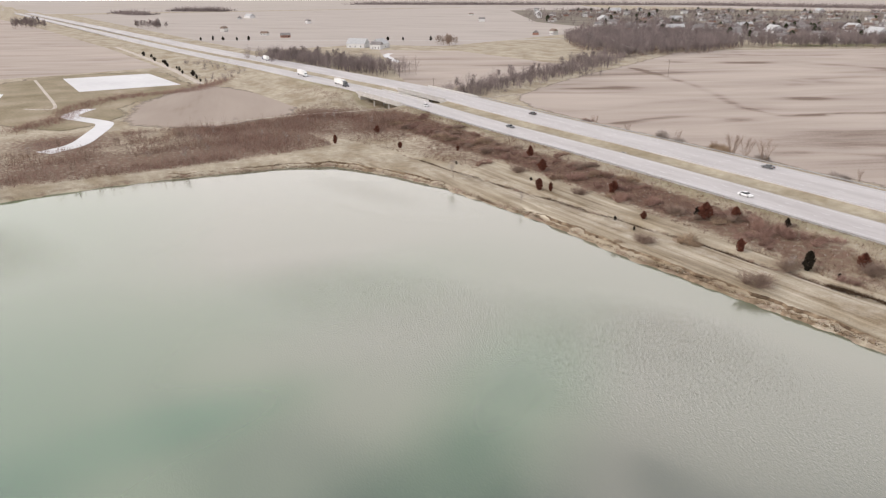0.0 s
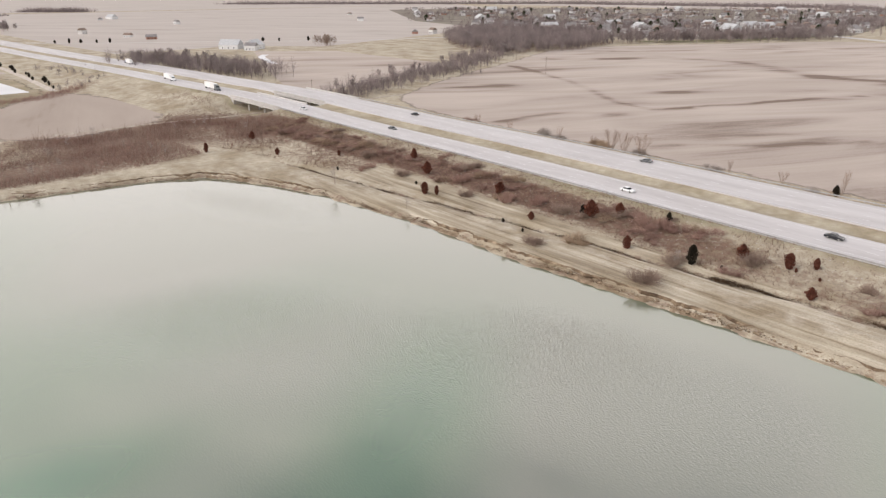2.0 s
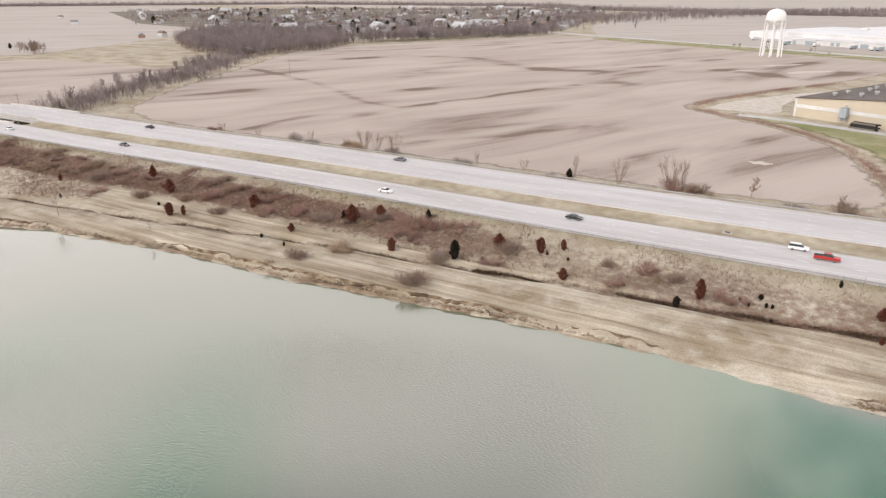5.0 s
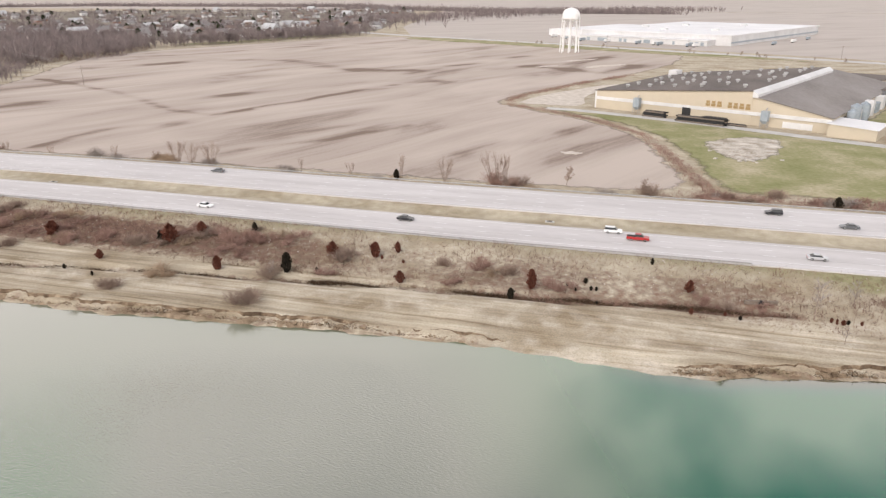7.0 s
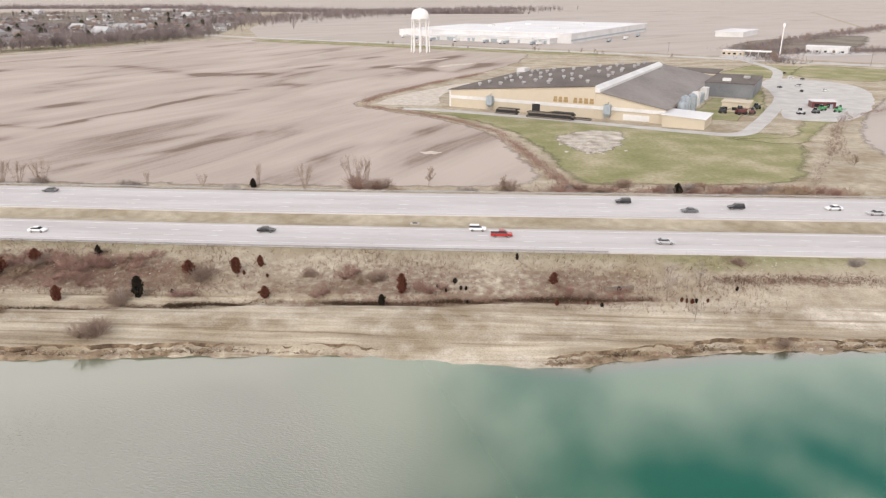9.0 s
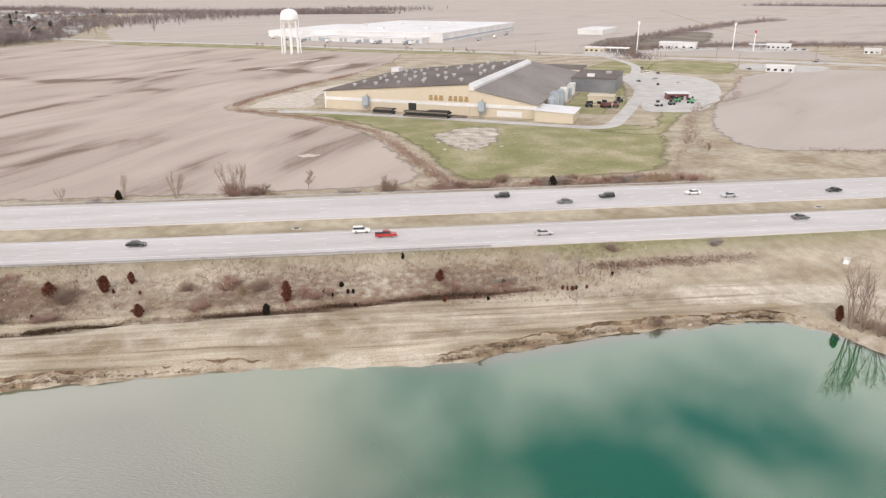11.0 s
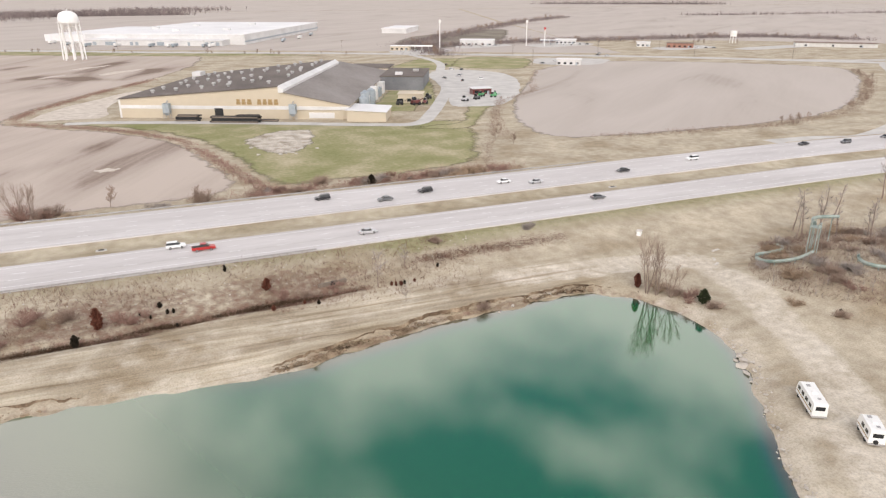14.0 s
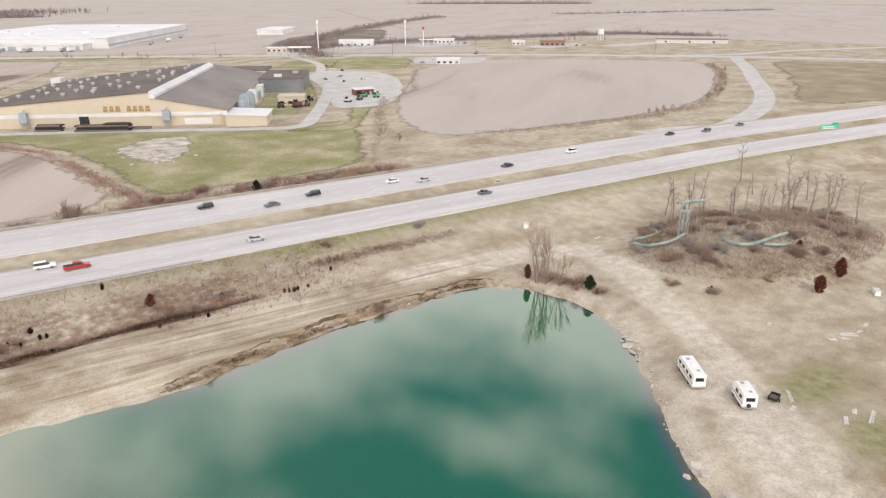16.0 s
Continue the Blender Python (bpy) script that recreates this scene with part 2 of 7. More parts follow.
def water_material():
    m = bpy.data.materials.new("pond_water")
    m.use_nodes = True
    n, l = m.node_tree.nodes, m.node_tree.links
    b = n["Principled BSDF"]
    b.inputs["Roughness"].default_value, b.inputs["IOR"].default_value = 0.05, 2.6
    at = n.new("ShaderNodeAttribute")
    at.attribute_name = "depth"
    g = n.new("ShaderNodeNewGeometry")
    cloud = n.new("ShaderNodeTexNoise")
    cloud.inputs["Scale"].default_value, cloud.inputs["Detail"].default_value = 0.018, 3
    l.new(g.outputs["Position"], cloud.inputs["Vector"])
    ad = n.new("ShaderNodeMath")
    ad.operation = "MULTIPLY_ADD"
    l.new(cloud.outputs["Fac"], ad.inputs[0])
    ad.inputs[1].default_value = 0.25
    l.new(at.outputs["Fac"], ad.inputs[2])
    r = n.new("ShaderNodeValToRGB")
    e = r.color_ramp.elements
    e[0].position, e[0].color = 0.05, (0.14, 0.115, 0.08, 1)
    e[1].position, e[1].color = 1.15, (0.004, 0.105, 0.034, 1)
    e.new(0.3).color = (0.075, 0.09, 0.06, 1)
    e.new(0.62).color = (0.018, 0.095, 0.058, 1)
    l.new(ad.outputs[0], r.inputs["Fac"])
    # pale tone for silt and for cloud reflection painted into the base colour
    silt_sheen = n.new("ShaderNodeAttribute")
    silt_sheen.attribute_name = "silt_sheen"
    mx = n.new("ShaderNodeMix")
    mx.data_type = "RGBA"
    sr = n.new("ShaderNodeValToRGB")
    k = sr.color_ramp.elements
    k[0].position, k[0].color = 0.30, (0.03, 0.12, 0.045, 1)
    k[1].position, k[1].color = 0.85, (0.175, 0.18, 0.13, 1)
    k.new(0.55).color = (0.10, 0.15, 0.08, 1)
    l.new(silt_sheen.outputs["Fac"], sr.inputs["Fac"])
    l.new(sr.outputs["Color"], mx.inputs["B"])
    sf = n.new("ShaderNodeMapRange")
    sf.inputs["From Max"].default_value = 0.4
    l.new(silt_sheen.outputs["Fac"], sf.inputs["Value"])
    l.new(sf.outputs["Result"], mx.inputs["Factor"])
    l.new(r.outputs["Color"], mx.inputs["A"])
    l.new(mx.outputs["Result"], b.inputs["Base Color"])
    rip = n.new("ShaderNodeTexNoise")
    rip.inputs["Scale"].default_value, rip.inputs["Detail"].default_value = 1.5, 3
    mp = n.new("ShaderNodeMapping")
    mp.inputs["Rotation"].default_value, mp.inputs["Scale"].default_value = (0, 0, radians(30)), (1, 2.0, 1)
    l.new(g.outputs["Position"], mp.inputs["Vector"])
    l.new(mp.outputs["Vector"], rip.inputs["Vector"])
    rough = n.new("ShaderNodeAttribute")
    rough.attribute_name = "breeze"
    bp = n.new("ShaderNodeBump")
    bp.inputs["Distance"].default_value = 0.19
    l.new(rough.outputs["Fac"], bp.inputs["Strength"])
    l.new(rip.outputs["Fac"], bp.inputs["Height"])
    l.new(bp.outputs["Normal"], b.inputs["Normal"])
    return m


GROUND = ground_material()
WATER = water_material()
FIELD = field_material("stubble_field", (0.20, 0.148, 0.118), (0.485, 0.415, 0.362), 66)
FIELD_B = field_material("pale_stubble_field", (0.345, 0.298, 0.258), (0.47, 0.418, 0.378), 40, 0.009)
FIELD_C = field_material("brown_stubble_field", (0.26, 0.205, 0.165), (0.40, 0.335, 0.285), -15, 0.01)
LAWN = fringed(mat("mown_grass", (0.20, 0.205, 0.085), (0.45, 0.385, 0.27), 0.05, 0.95, fine=12, c3=(0.285, 0.27, 0.145), spec=0.1), 0.09)
OLIVE = fringed(mat("olive_rough_grass", (0.22, 0.185, 0.115), (0.40, 0.335, 0.25), 0.04, 0.95, fine=14, c3=(0.30, 0.25, 0.17), spec=0.1), 0.09)
TOWN = fringed(mat("town_ground", (0.12, 0.105, 0.085), (0.30, 0.26, 0.21), 0.02, 0.95, fine=10, spec=0.1), 0.05)
RUBBLE = mat("bare_rubble", (0.26, 0.215, 0.165), (0.52, 0.46, 0.39), 0.25, 0.95, fine=8, bump=0.1, spec=0.1)
RUBBLE_PAD = fringed(mat("rubble_pad", (0.25, 0.205, 0.155), (0.66, 0.61, 0.54), 0.16, 0.95, fine=8, bump=0.1, spec=0.1), 0.3)
CONCRETE = mat("road_concrete", (0.47, 0.44, 0.43), (0.60, 0.572, 0.562), 0.16, 0.85, stretch=(0.15, 1, 1), fine=14, spec=0.3)
PALE_ROAD = mat("pale_asphalt", (0.42, 0.40, 0.38), (0.58, 0.56, 0.53), 0.12, 0.9, fine=14, spec=0.2)
GRAVEL = mat("pale_gravel", (0.44, 0.38, 0.32), (0.66, 0.60, 0.53), 0.25, 0.95, fine=20, bump=0.05, spec=0.1)
MARKING = mat("white_marking", (0.72, 0.72, 0.72), (0.85, 0.85, 0.85), 1.5, 0.7)
JOINT = mat("dark_joint", (0.30, 0.28, 0.27), (0.40, 0.38, 0.37), 1.5, 0.95)
STEEL = mat("galvanised_steel", (0.30, 0.29, 0.28), (0.46, 0.45, 0.44), 1.5, 0.5, metal=0.4)
POST = mat("weathered_timber", (0.13, 0.10, 0.08), (0.24, 0.20, 0.16), 3.0, 0.9)
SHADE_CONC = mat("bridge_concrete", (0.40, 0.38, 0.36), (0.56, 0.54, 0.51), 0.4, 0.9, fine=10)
TAN_WALL = mat("tan_steel_cladding", (0.49, 0.425, 0.325), (0.55, 0.48, 0.37), 0.03, 0.7, fine=9)
CREAM_WALL = mat("cream_steel_cladding", (0.51, 0.44, 0.335), (0.57, 0.495, 0.385), 0.03, 0.7, fine=9)
WHITE_WALL = mat("white_steel_cladding", (0.56, 0.55, 0.54), (0.70, 0.69, 0.68), 0.05, 0.7, fine=8)
# roof membrane; also serves far water as a painted sky reflection
WHITE_ROOF_AND_SHEEN = mat("white_roof_and_water_sheen", (0.62, 0.61, 0.61), (0.76, 0.75, 0.75), 0.02, 0.8, fine=10)
DARK_ROOF = mat("dark_bitumen_roof", (0.09, 0.073, 0.063), (0.165, 0.135, 0.118), 0.05, 0.9, fine=12, stretch=(1, 0.4, 1))
GREY_ROOF = mat("grey_bitumen_roof", (0.18, 0.158, 0.145), (0.27, 0.242, 0.225), 0.05, 0.9, fine=12, stretch=(1, 0.4, 1))
WHITE_PAINT = mat("white_paint", (0.70, 0.69, 0.67), (0.84, 0.83, 0.81), 0.3, 0.45, fine=10)
GREY_METAL = mat("blue_grey_steel", (0.27, 0.31, 0.34), (0.40, 0.44, 0.47), 0.5, 0.5, metal=0.2)
BLACK = mat("black_rubber", (0.012, 0.012, 0.012), (0.03, 0.03, 0.03), 2.0, 0.8)
DARK_GLASS = mat("dark_glass", (0.012, 0.014, 0.016), (0.03, 0.033, 0.036), 0.5, 0.12)
LETTER = mat("brown_sign_letters", (0.30, 0.20, 0.09), (0.38, 0.26, 0.12), 0.5, 0.7)

# ---- mesh helpers ----
class Mesh:
    """Collects vertices and faces of one mesh."""

    def __init__(self):
        self.v, self.f = [], []

    def box(self, cx, cy, z0, sx, sy, sz, turn=0.0, taper=1.0):
        c, s = math.cos(turn), math.sin(turn)
        k = len(self.v)
        for z, q in ((z0, 1.0), (z0 + sz, taper)):
            for ax, ay in ((-1, -1), (1, -1), (1, 1), (-1, 1)):
                x, y = ax * sx / 2 * q, ay * sy / 2 * q
                self.v.append((cx + x * c - y * s, cy + x * s + y * c, z))
        self.f += [tuple(k + i for i in q) for q in ((3, 2, 1, 0), (4, 5, 6, 7), (0, 1, 5, 4), (1, 2, 6, 5), (2, 3, 7, 6), (3, 0, 4, 7))]
        return self

    def tube(self, p, q, r0, r1, n=6, caps=True):
        p, q = Vector(p), Vector(q)
        ax = (q - p).normalized()
        u = ax.orthogonal().normalized()
        w = ax.cross(u)
        k = len(self.v)
        for o, r in ((p, r0), (q, r1)):
            for i in range(n):
                a = 2 * math.pi * i / n
                self.v.append(tuple(o + (u * math.cos(a) + w * math.sin(a)) * r))
        self.f += [(k + i, k + (i + 1) % n, k + n + (i + 1) % n, k + n + i) for i in range(n)]
        if caps:
            self.f += [tuple(k + i for i in reversed(range(n))), tuple(k + n + i for i in range(n))]
        return self

    def lathe(self, profile, cx=0, cy=0, n=20):
        k = len(self.v)
        for r, z in profile:
            for i in range(n):
                a = 2 * math.pi * i / n
                self.v.append((cx + r * math.cos(a), cy + r * math.sin(a), z))
        for j in range(len(profile) - 1):
            for i in range(n):
                self.f.append((k + j * n + i, k + j * n + (i + 1) % n, k + (j + 1) * n + (i + 1) % n, k + (j + 1) * n + i))
        return self

    def prism(self, outline, z0, z1):
        """A flat outline (counter-clockwise) raised from z0 to z1; either may be a list, one height a corner."""
        n, k = len(outline), len(self.v)
        lo = z0 if isinstance(z0, (list, tuple)) else [z0] * n
        hi = z1 if isinstance(z1, (list, tuple)) else [z1] * n
        self.v += [(x, y, z) for (x, y), z in zip(outline, lo)] + [(x, y, z) for (x, y), z in zip(outline, hi)]
        self.f += [tuple(k + i for i in reversed(range(n))), tuple(k + n + i for i in range(n))]
        self.f += [(k + i, k + (i + 1) % n, k + n + (i + 1) % n, k + n + i) for i in range(n)]
        return self

    def strip(self, left, right, thick=0.0):
        """A ribbon between two rows of points; thick gives it sides and an underside."""
        n, k = len(left), len(self.v)
        self.v += [tuple(p) for p in left] + [tuple(p) for p in right]
        self.f += [(k + i, k + n + i, k + n + i + 1, k + i + 1) for i in range(n - 1)]
        if thick:
            self.v += [(p[0], p[1], p[2] - thick) for p in left] + [(p[0], p[1], p[2] - thick) for p in right]
            a, b, c, e = k, k + n, k + 2 * n, k + 3 * n
            for i in range(n - 1):
                self.f += [(c + i, c + i + 1, e + i + 1, e + i), (a + i, a + i + 1, c + i + 1, c + i), (b + i + 1, b + i, e + i, e + i + 1)]
            self.f += [(a, c, e, b), (a + n - 1, b + n - 1, e + n - 1, c + n - 1)]
        return self

    def data(self, name, material, smooth=False):
        me = bpy.data.meshes.new(name)
        me.from_pydata(self.v, [], self.f)
        me.materials.append(material)
        if smooth:
            me.shade_smooth()
        me.update()
        return me


def part(name, mesh, material, parent=None, label="", smooth=False):
    """One mesh object under a thing or under a part."""
    ob = new(name, mesh.data(name, material, smooth) if isinstance(mesh, Mesh) else mesh)
    if parent is not None:
        ob.parent = parent
    if label:
        ob["label"] = label
    return ob


def thing(name, label, category, at=(0, 0, 0), turn=0.0, group="", kind=""):
    ob = new(name)
    ob.matrix_basis = pose(*at, 0, 0, turn)
    return tagged(ob, label, category, group, kind)


def smoothstep(a, b, x):
    t = np.clip((np.asarray(x, float) - a) / (b - a), 0, 1)
    return t * t * (3 - 2 * t)


# ---- the lie of the land ----
WATER_Z = -2.0
SHORE = [(-262, -70), (-264, -33), (-267, -15), (-268, 4), (-267, 24), (-264, 45), (-261, 68), (-253, 87), (-240, 94), (-225, 101), (-203, 108),
         (-179, 111), (-158, 114), (-139, 115), (-110, 115), (-96, 117), (-79, 118), (-59, 120), (-42, 121), (-24, 121.5), (-7, 120.5), (6, 119.3),
         (15, 119), (22, 120), (29, 122.5), (40, 124.5), (51, 127), (62, 128), (75, 128.5), (84, 129.5), (92, 128), (98.5, 122.5), (103, 113),
         (104.5, 104), (102, 93), (96.5, 83), (89, 72), (82, 62), (76.5, 52), (71, 38), (66, 15), (60, -20), (50, -70), (20, -120), (-60, -150), (-180, -130)]


def edge_distance(x, y, poly):
    """Metres to an outline, negative inside it."""
    p = np.stack([np.ravel(x), np.ravel(y)], 1).astype(float)
    best = np.full(len(p), 1e9)
    inside = np.zeros(len(p), bool)
    pts = np.array(poly, float)
    for a, b in zip(pts, np.roll(pts, -1, 0)):
        e = b - a
        t = np.clip(((p - a) @ e) / (e @ e), 0, 1)
        best = np.minimum(best, np.hypot(*(p - a - t[:, None] * e).T))
        cross = (a[1] > p[:, 1]) != (b[1] > p[:, 1])
        with np.errstate(divide="ignore", invalid="ignore"):
            inside ^= cross & (p[:, 0] < (b[0] - a[0]) * (p[:, 1] - a[1]) / (b[1] - a[1]) + a[0])
    return np.where(inside, -best, best).reshape(np.shape(x))


def shore_distance(x, y):
    """Metres to the water's edge, negative over the pond."""
    return edge_distance(x, y, SHORE)


def waves(x, y, s, seed=0):
    """A cheap smooth unevenness between about -1 and 1."""
    r = np.random.RandomState(seed)
    out = 0
    for k in range(7):
        a, ph, f = r.uniform(0, 6.28), r.uniform(0, 6.28), s * r.uniform(0.6, 1.9)
        out = out + np.sin((np.cos(a) * x + np.sin(a) * y) * f + ph)
    return out / 3.2


def bend(x):
    """How far the motorway has swung towards the pond's side at x."""
    x = np.asarray(x, float)
    u, w = np.maximum(-(x + 380), 0), np.maximum(x - 220, 0)
    return 3.2 * np.exp(-((x + 185) / 95) ** 2) - 0.075 * (np.sqrt(u * u + 1e4) - 100) - 0.09 * (np.sqrt(w * w + 3600) - 60)


ROAD_Z = 4.5
NEAR0, NEAR1, FAR0, FAR1 = 166.2, 183.5, 195.2, 218.0
BRIDGE = (-398.0, -348.0)


def road_z(x):
    x = np.asarray(x, float)
    return ROAD_Z + 1.6 * np.exp(-((x + 373) / 90) ** 2) - 2.5 * smoothstep(-500, -900, x)


def land(x, y):
    x, y = np.asarray(x, float), np.asarray(y, float)
    yr = y - bend(x)
    sd = shore_distance(x, y)
    z = 0.12 * waves(x, y, 0.05, 1) * smoothstep(0, 6, sd) * smoothstep(236, 225, y) * smoothstep(-345, -330, x) * smoothstep(260, 245, x)
    # embankment
    toe = 140 + 5 * smoothstep(0, 40, x) - 3 * smoothstep(-60, -160, x)
    up = np.interp((yr - toe) / (NEAR0 - 1.5 - toe), [-0.5, 0, 0.35, 1.0], [0, 0.22, 0.48, 1.0]) * smoothstep(FAR1 + 14, FAR1 + 1.5, yr)
    gap = smoothstep(BRIDGE[0] - 9, BRIDGE[0] + 6, x) * smoothstep(BRIDGE[1] + 9, BRIDGE[1] - 6, x)
    fade = 1 - 0.75 * smoothstep(-800, -1300, x)
    z = z + (road_z(x) - 0.25) * up * (1 - gap) * fade * (1 - 0.9 * smoothstep(400, 900, x))
    z = z - 0.9 * gap * smoothstep(120, 150, yr) * smoothstep(260, 230, yr)
    median = smoothstep(NEAR1 - 0.5, 189, yr) * smoothstep(FAR0 + 0.5, 190, yr)
    z = z - 0.7 * median
    # ditch at the foot of the bank
    line = np.interp(x, [-260, -200, -113, -69, -50, -16, 9, 33], [117, 124, 135, 138, 140, 141, 144, 146])
    dt = np.abs(y - line + 0.6 * waves(x, 0 * x, 0.2, 3))
    z = z - 0.9 * np.exp(-(dt / 1.1) ** 2) * smoothstep(45, 30, x) * smoothstep(-270, -240, x)
    # mound with the old slides
    md = np.hypot((x - 165) / 1.25, (y - 106) / 0.8)
    z = z + 5.5 * smoothstep(42, 6, md) * (1 + 0.12 * waves(x, y, 0.15, 5))
    # cut bank and basin
    beach = smoothstep(-32, -12, x) * smoothstep(24, 12, x)
    side = np.maximum(sd + 0.7 * waves(x, y, 0.55, 7) * (1 - 0.4 * beach), -60)
    steep = np.interp(side, [-60, -25, -6, 0, 1.2, 2.2, 7], [-9, -7, -3.0, -2.06, -1.55, -0.75, 0])
    flat = np.interp(side, [-60, -25, -6, 0, 4, 8, 12], [-9, -7, -2.9, -2.04, -1.1, -0.5, 0])
    return z + np.where(side < 12, steep * (1 - beach) + flat * beach, 0)


def spread(lo, hi, step, far_lo, far_hi, grow=1.18):
    mid = list(np.arange(lo, hi + step / 2, step))
    a, s = mid[0], step
    left, right = [], []
    while a > far_lo:
        s *= grow
        a -= s
        left.append(a)
    a, s = mid[-1], step
    while a < far_hi:
        s *= grow
        a += s
        right.append(a)
    return np.array(left[::-1] + mid + right)


def in_poly(x, y, poly):
    inside = np.zeros(np.shape(x), bool)
    for (ax, ay), (bx, by) in zip(poly, poly[1:] + poly[:1]):
        cross = (ay > y) != (by > y)
        with np.errstate(divide="ignore", invalid="ignore"):
            inside ^= cross & (x < (bx - ax) * (y - ay) / ((by - ay) or 1e-9) + ax)
    return inside


def near_line(x, y, pts, width):
    """1 on a polyline, falling to 0 at width metres from it."""
    best = np.full(np.shape(x), 1e9)
    for (ax, ay), (bx, by) in zip(pts, pts[1:]):
        ex, ey = bx - ax, by - ay
        t = np.clip(((x - ax) * ex + (y - ay) * ey) / (ex * ex + ey * ey), 0, 1)
        best = np.minimum(best, np.hypot(x - ax - t * ex, y - ay - t * ey))
    return np.clip(1 - best / width, 0, 1)


TRACK = [(75, 140), (95, 138), (112, 136), (126, 132), (124, 112), (118, 98), (113, 84), (106, 70), (97, 60), (90, 48), (84, 36), (70, 0)]


CORNER = [(-400, 128), (-345, 92), (-290, 110), (-250, 120), (-210, 130), (-215, 150), (-335, 162), (-400, 160)]


def build_ground():
    xs = spread(-340, 250, 1.6, -14000, 14000)
    ys = spread(26, 240, 1.6, -14000, 14000)
    X, Y = np.meshgrid(xs, ys)
    Z = land(X, Y)
    nx, ny = len(xs), len(ys)
    me = bpy.data.meshes.new("ground")
    i = (np.arange(ny - 1)[:, None] * nx + np.arange(nx - 1)).ravel()
    faces = np.stack([i, i + 1, i + nx + 1, i + nx], 1)
    me.from_pydata(np.stack([X.ravel(), Y.ravel(), Z.ravel()], 1).tolist(), [], faces.tolist())
    me.shade_smooth()
    yr = Y - bend(X)
    sd = shore_distance(X, Y)
    cover = np.zeros((ny, nx, 4))
    cover[..., 3] = smoothstep(105, 112, Y) * smoothstep(150, 140, Y) * smoothstep(105, 80, X) * smoothstep(-245, -185, X)
    w = waves(X, Y, 0.06, 11)
    green, sand, brush = (cover[..., k] for k in range(3))
    # turf along the road's edge, the median and round the pond's corner
    green += 0.40 * smoothstep(160, 166, yr) * smoothstep(168, 166.5, yr)
    green += 0.36 * smoothstep(183, 185, yr) * smoothstep(196, 194, yr)
    green += (0.46 + 0.3 * smoothstep(100, 60, X)) * smoothstep(42, 60, X) * smoothstep(156, 160, yr) * smoothstep(168, 165, yr)
    green += 1.2 * np.exp(-(((X - 114) / 12) ** 2 + ((Y - 57) / 6) ** 2)) + 1.3 * np.exp(-(((X - 108) / 9) ** 2 + ((Y - 41) / 7) ** 2))
    green += 0.34 * smoothstep(146, 158, yr) * smoothstep(168, 164, yr) * (X < 60) * (0.8 + 0.4 * w)
    green += 0.22 * smoothstep(2, 4, sd) * smoothstep(9, 5, sd) * (X < 60)
    # tracks and bare shore
    sand += 1.0 * smoothstep(0.0, 0.5, near_line(X, Y, TRACK, 6.5))
    sand += 0.95 * near_line(X, Y, [(98, 62), (94, 50), (89, 40), (80, 20)], 10) ** 0.6
    along = np.where(X < 70, smoothstep(5, 9, sd) * smoothstep(24, 17, sd), 0)
    sand += 0.46 * along * smoothstep(-330, -200, X)
    sand += 0.5 * np.exp(-(((X + 64) / 6) ** 2 + ((Y - 123.5) / 1.6) ** 2))
    sand += 0.72 * smoothstep(-32, -12, X) * smoothstep(28, 14, X) * smoothstep(9, 1, sd)
    sand += 0.8 * smoothstep(-0.6, -4, sd)
    sand += 0.62 * (X > 60) * smoothstep(9, 2, sd) * (Y < 118)
    sand += 1.3 * smoothstep(-1.0, 2.5, -edge_distance(X, Y, [(89, 59), (95, 57), (101, 51), (92, 42), (82, 26), (70, 18), (76, 38), (84, 51)]))
    # brush on the slope, in the ditch and round the mound
    slope = smoothstep(138, 146, yr) * smoothstep(163, 155, yr) * smoothstep(70, 20, X) * smoothstep(-345, -300, X)
    brush += slope * (0.60 + 0.30 * w) + 0.45 * slope * smoothstep(-20, -110, X)
    brush += 0.55 * np.exp(-(((X - 78) / 20) ** 2 + ((yr - 154) / 3) ** 2))
    brush += 0.80 * smoothstep(50, 22, np.hypot((X - 170) / 1.2, (Y - 108) / 0.8)) * (0.7 + 0.4 * w)
    west = smoothstep(-272, -284, X) * smoothstep(-405, -355, X) * smoothstep(-60, -20, Y) * smoothstep(160, 130, Y)
    brush += (0.72 + 0.35 * w) * west
    corner = -edge_distance(X, Y, CORNER)
    brush += (0.50 + 0.30 * w) * smoothstep(-4, 10, corner)
    # brown rim at the water's edge, darkened for the shadow under the bank
    brush += 0.55 * smoothstep(-0.9, 0.0, sd) * smoothstep(2.6, 1.6, sd) * (1 - 0.85 * (X > 60) * (Y < 108)) * (1 - smoothstep(-32, -12, X) * smoothstep(24, 12, X))
    line = np.interp(X, [-260, -200, -113, -69, -50, -16, 9, 33], [117, 124, 135, 138, 140, 141, 144, 146])
    brush += 0.9 * np.exp(-((Y - line) / 1.1) ** 2) * smoothstep(48, 34, X) * smoothstep(-270, -230, X) * (0.75 + 0.35 * waves(X, Y, 0.12, 21))
    brush += 0.4 * smoothstep(FAR1 + 3, FAR1 + 7, yr) * smoothstep(FAR1 + 20, FAR1 + 12, yr) * (0.6 + 0.5 * w) * (X < 130)
    layer = me.color_attributes.new("cover", "FLOAT_COLOR", "POINT")
    layer.data.foreach_set("color", np.clip(cover, 0, 1).astype(np.float32).ravel())
    me.materials.append(GROUND)
    tagged(new("ground", me), "dry winter grassland with bare sandy tracks and brown brush", "ground", kind="structure")


build_ground()

_gx, _gy = np.arange(-460, 262, 3.0), np.arange(-100, 260, 3.0)
_gz = land(*np.meshgrid(_gx, _gy))


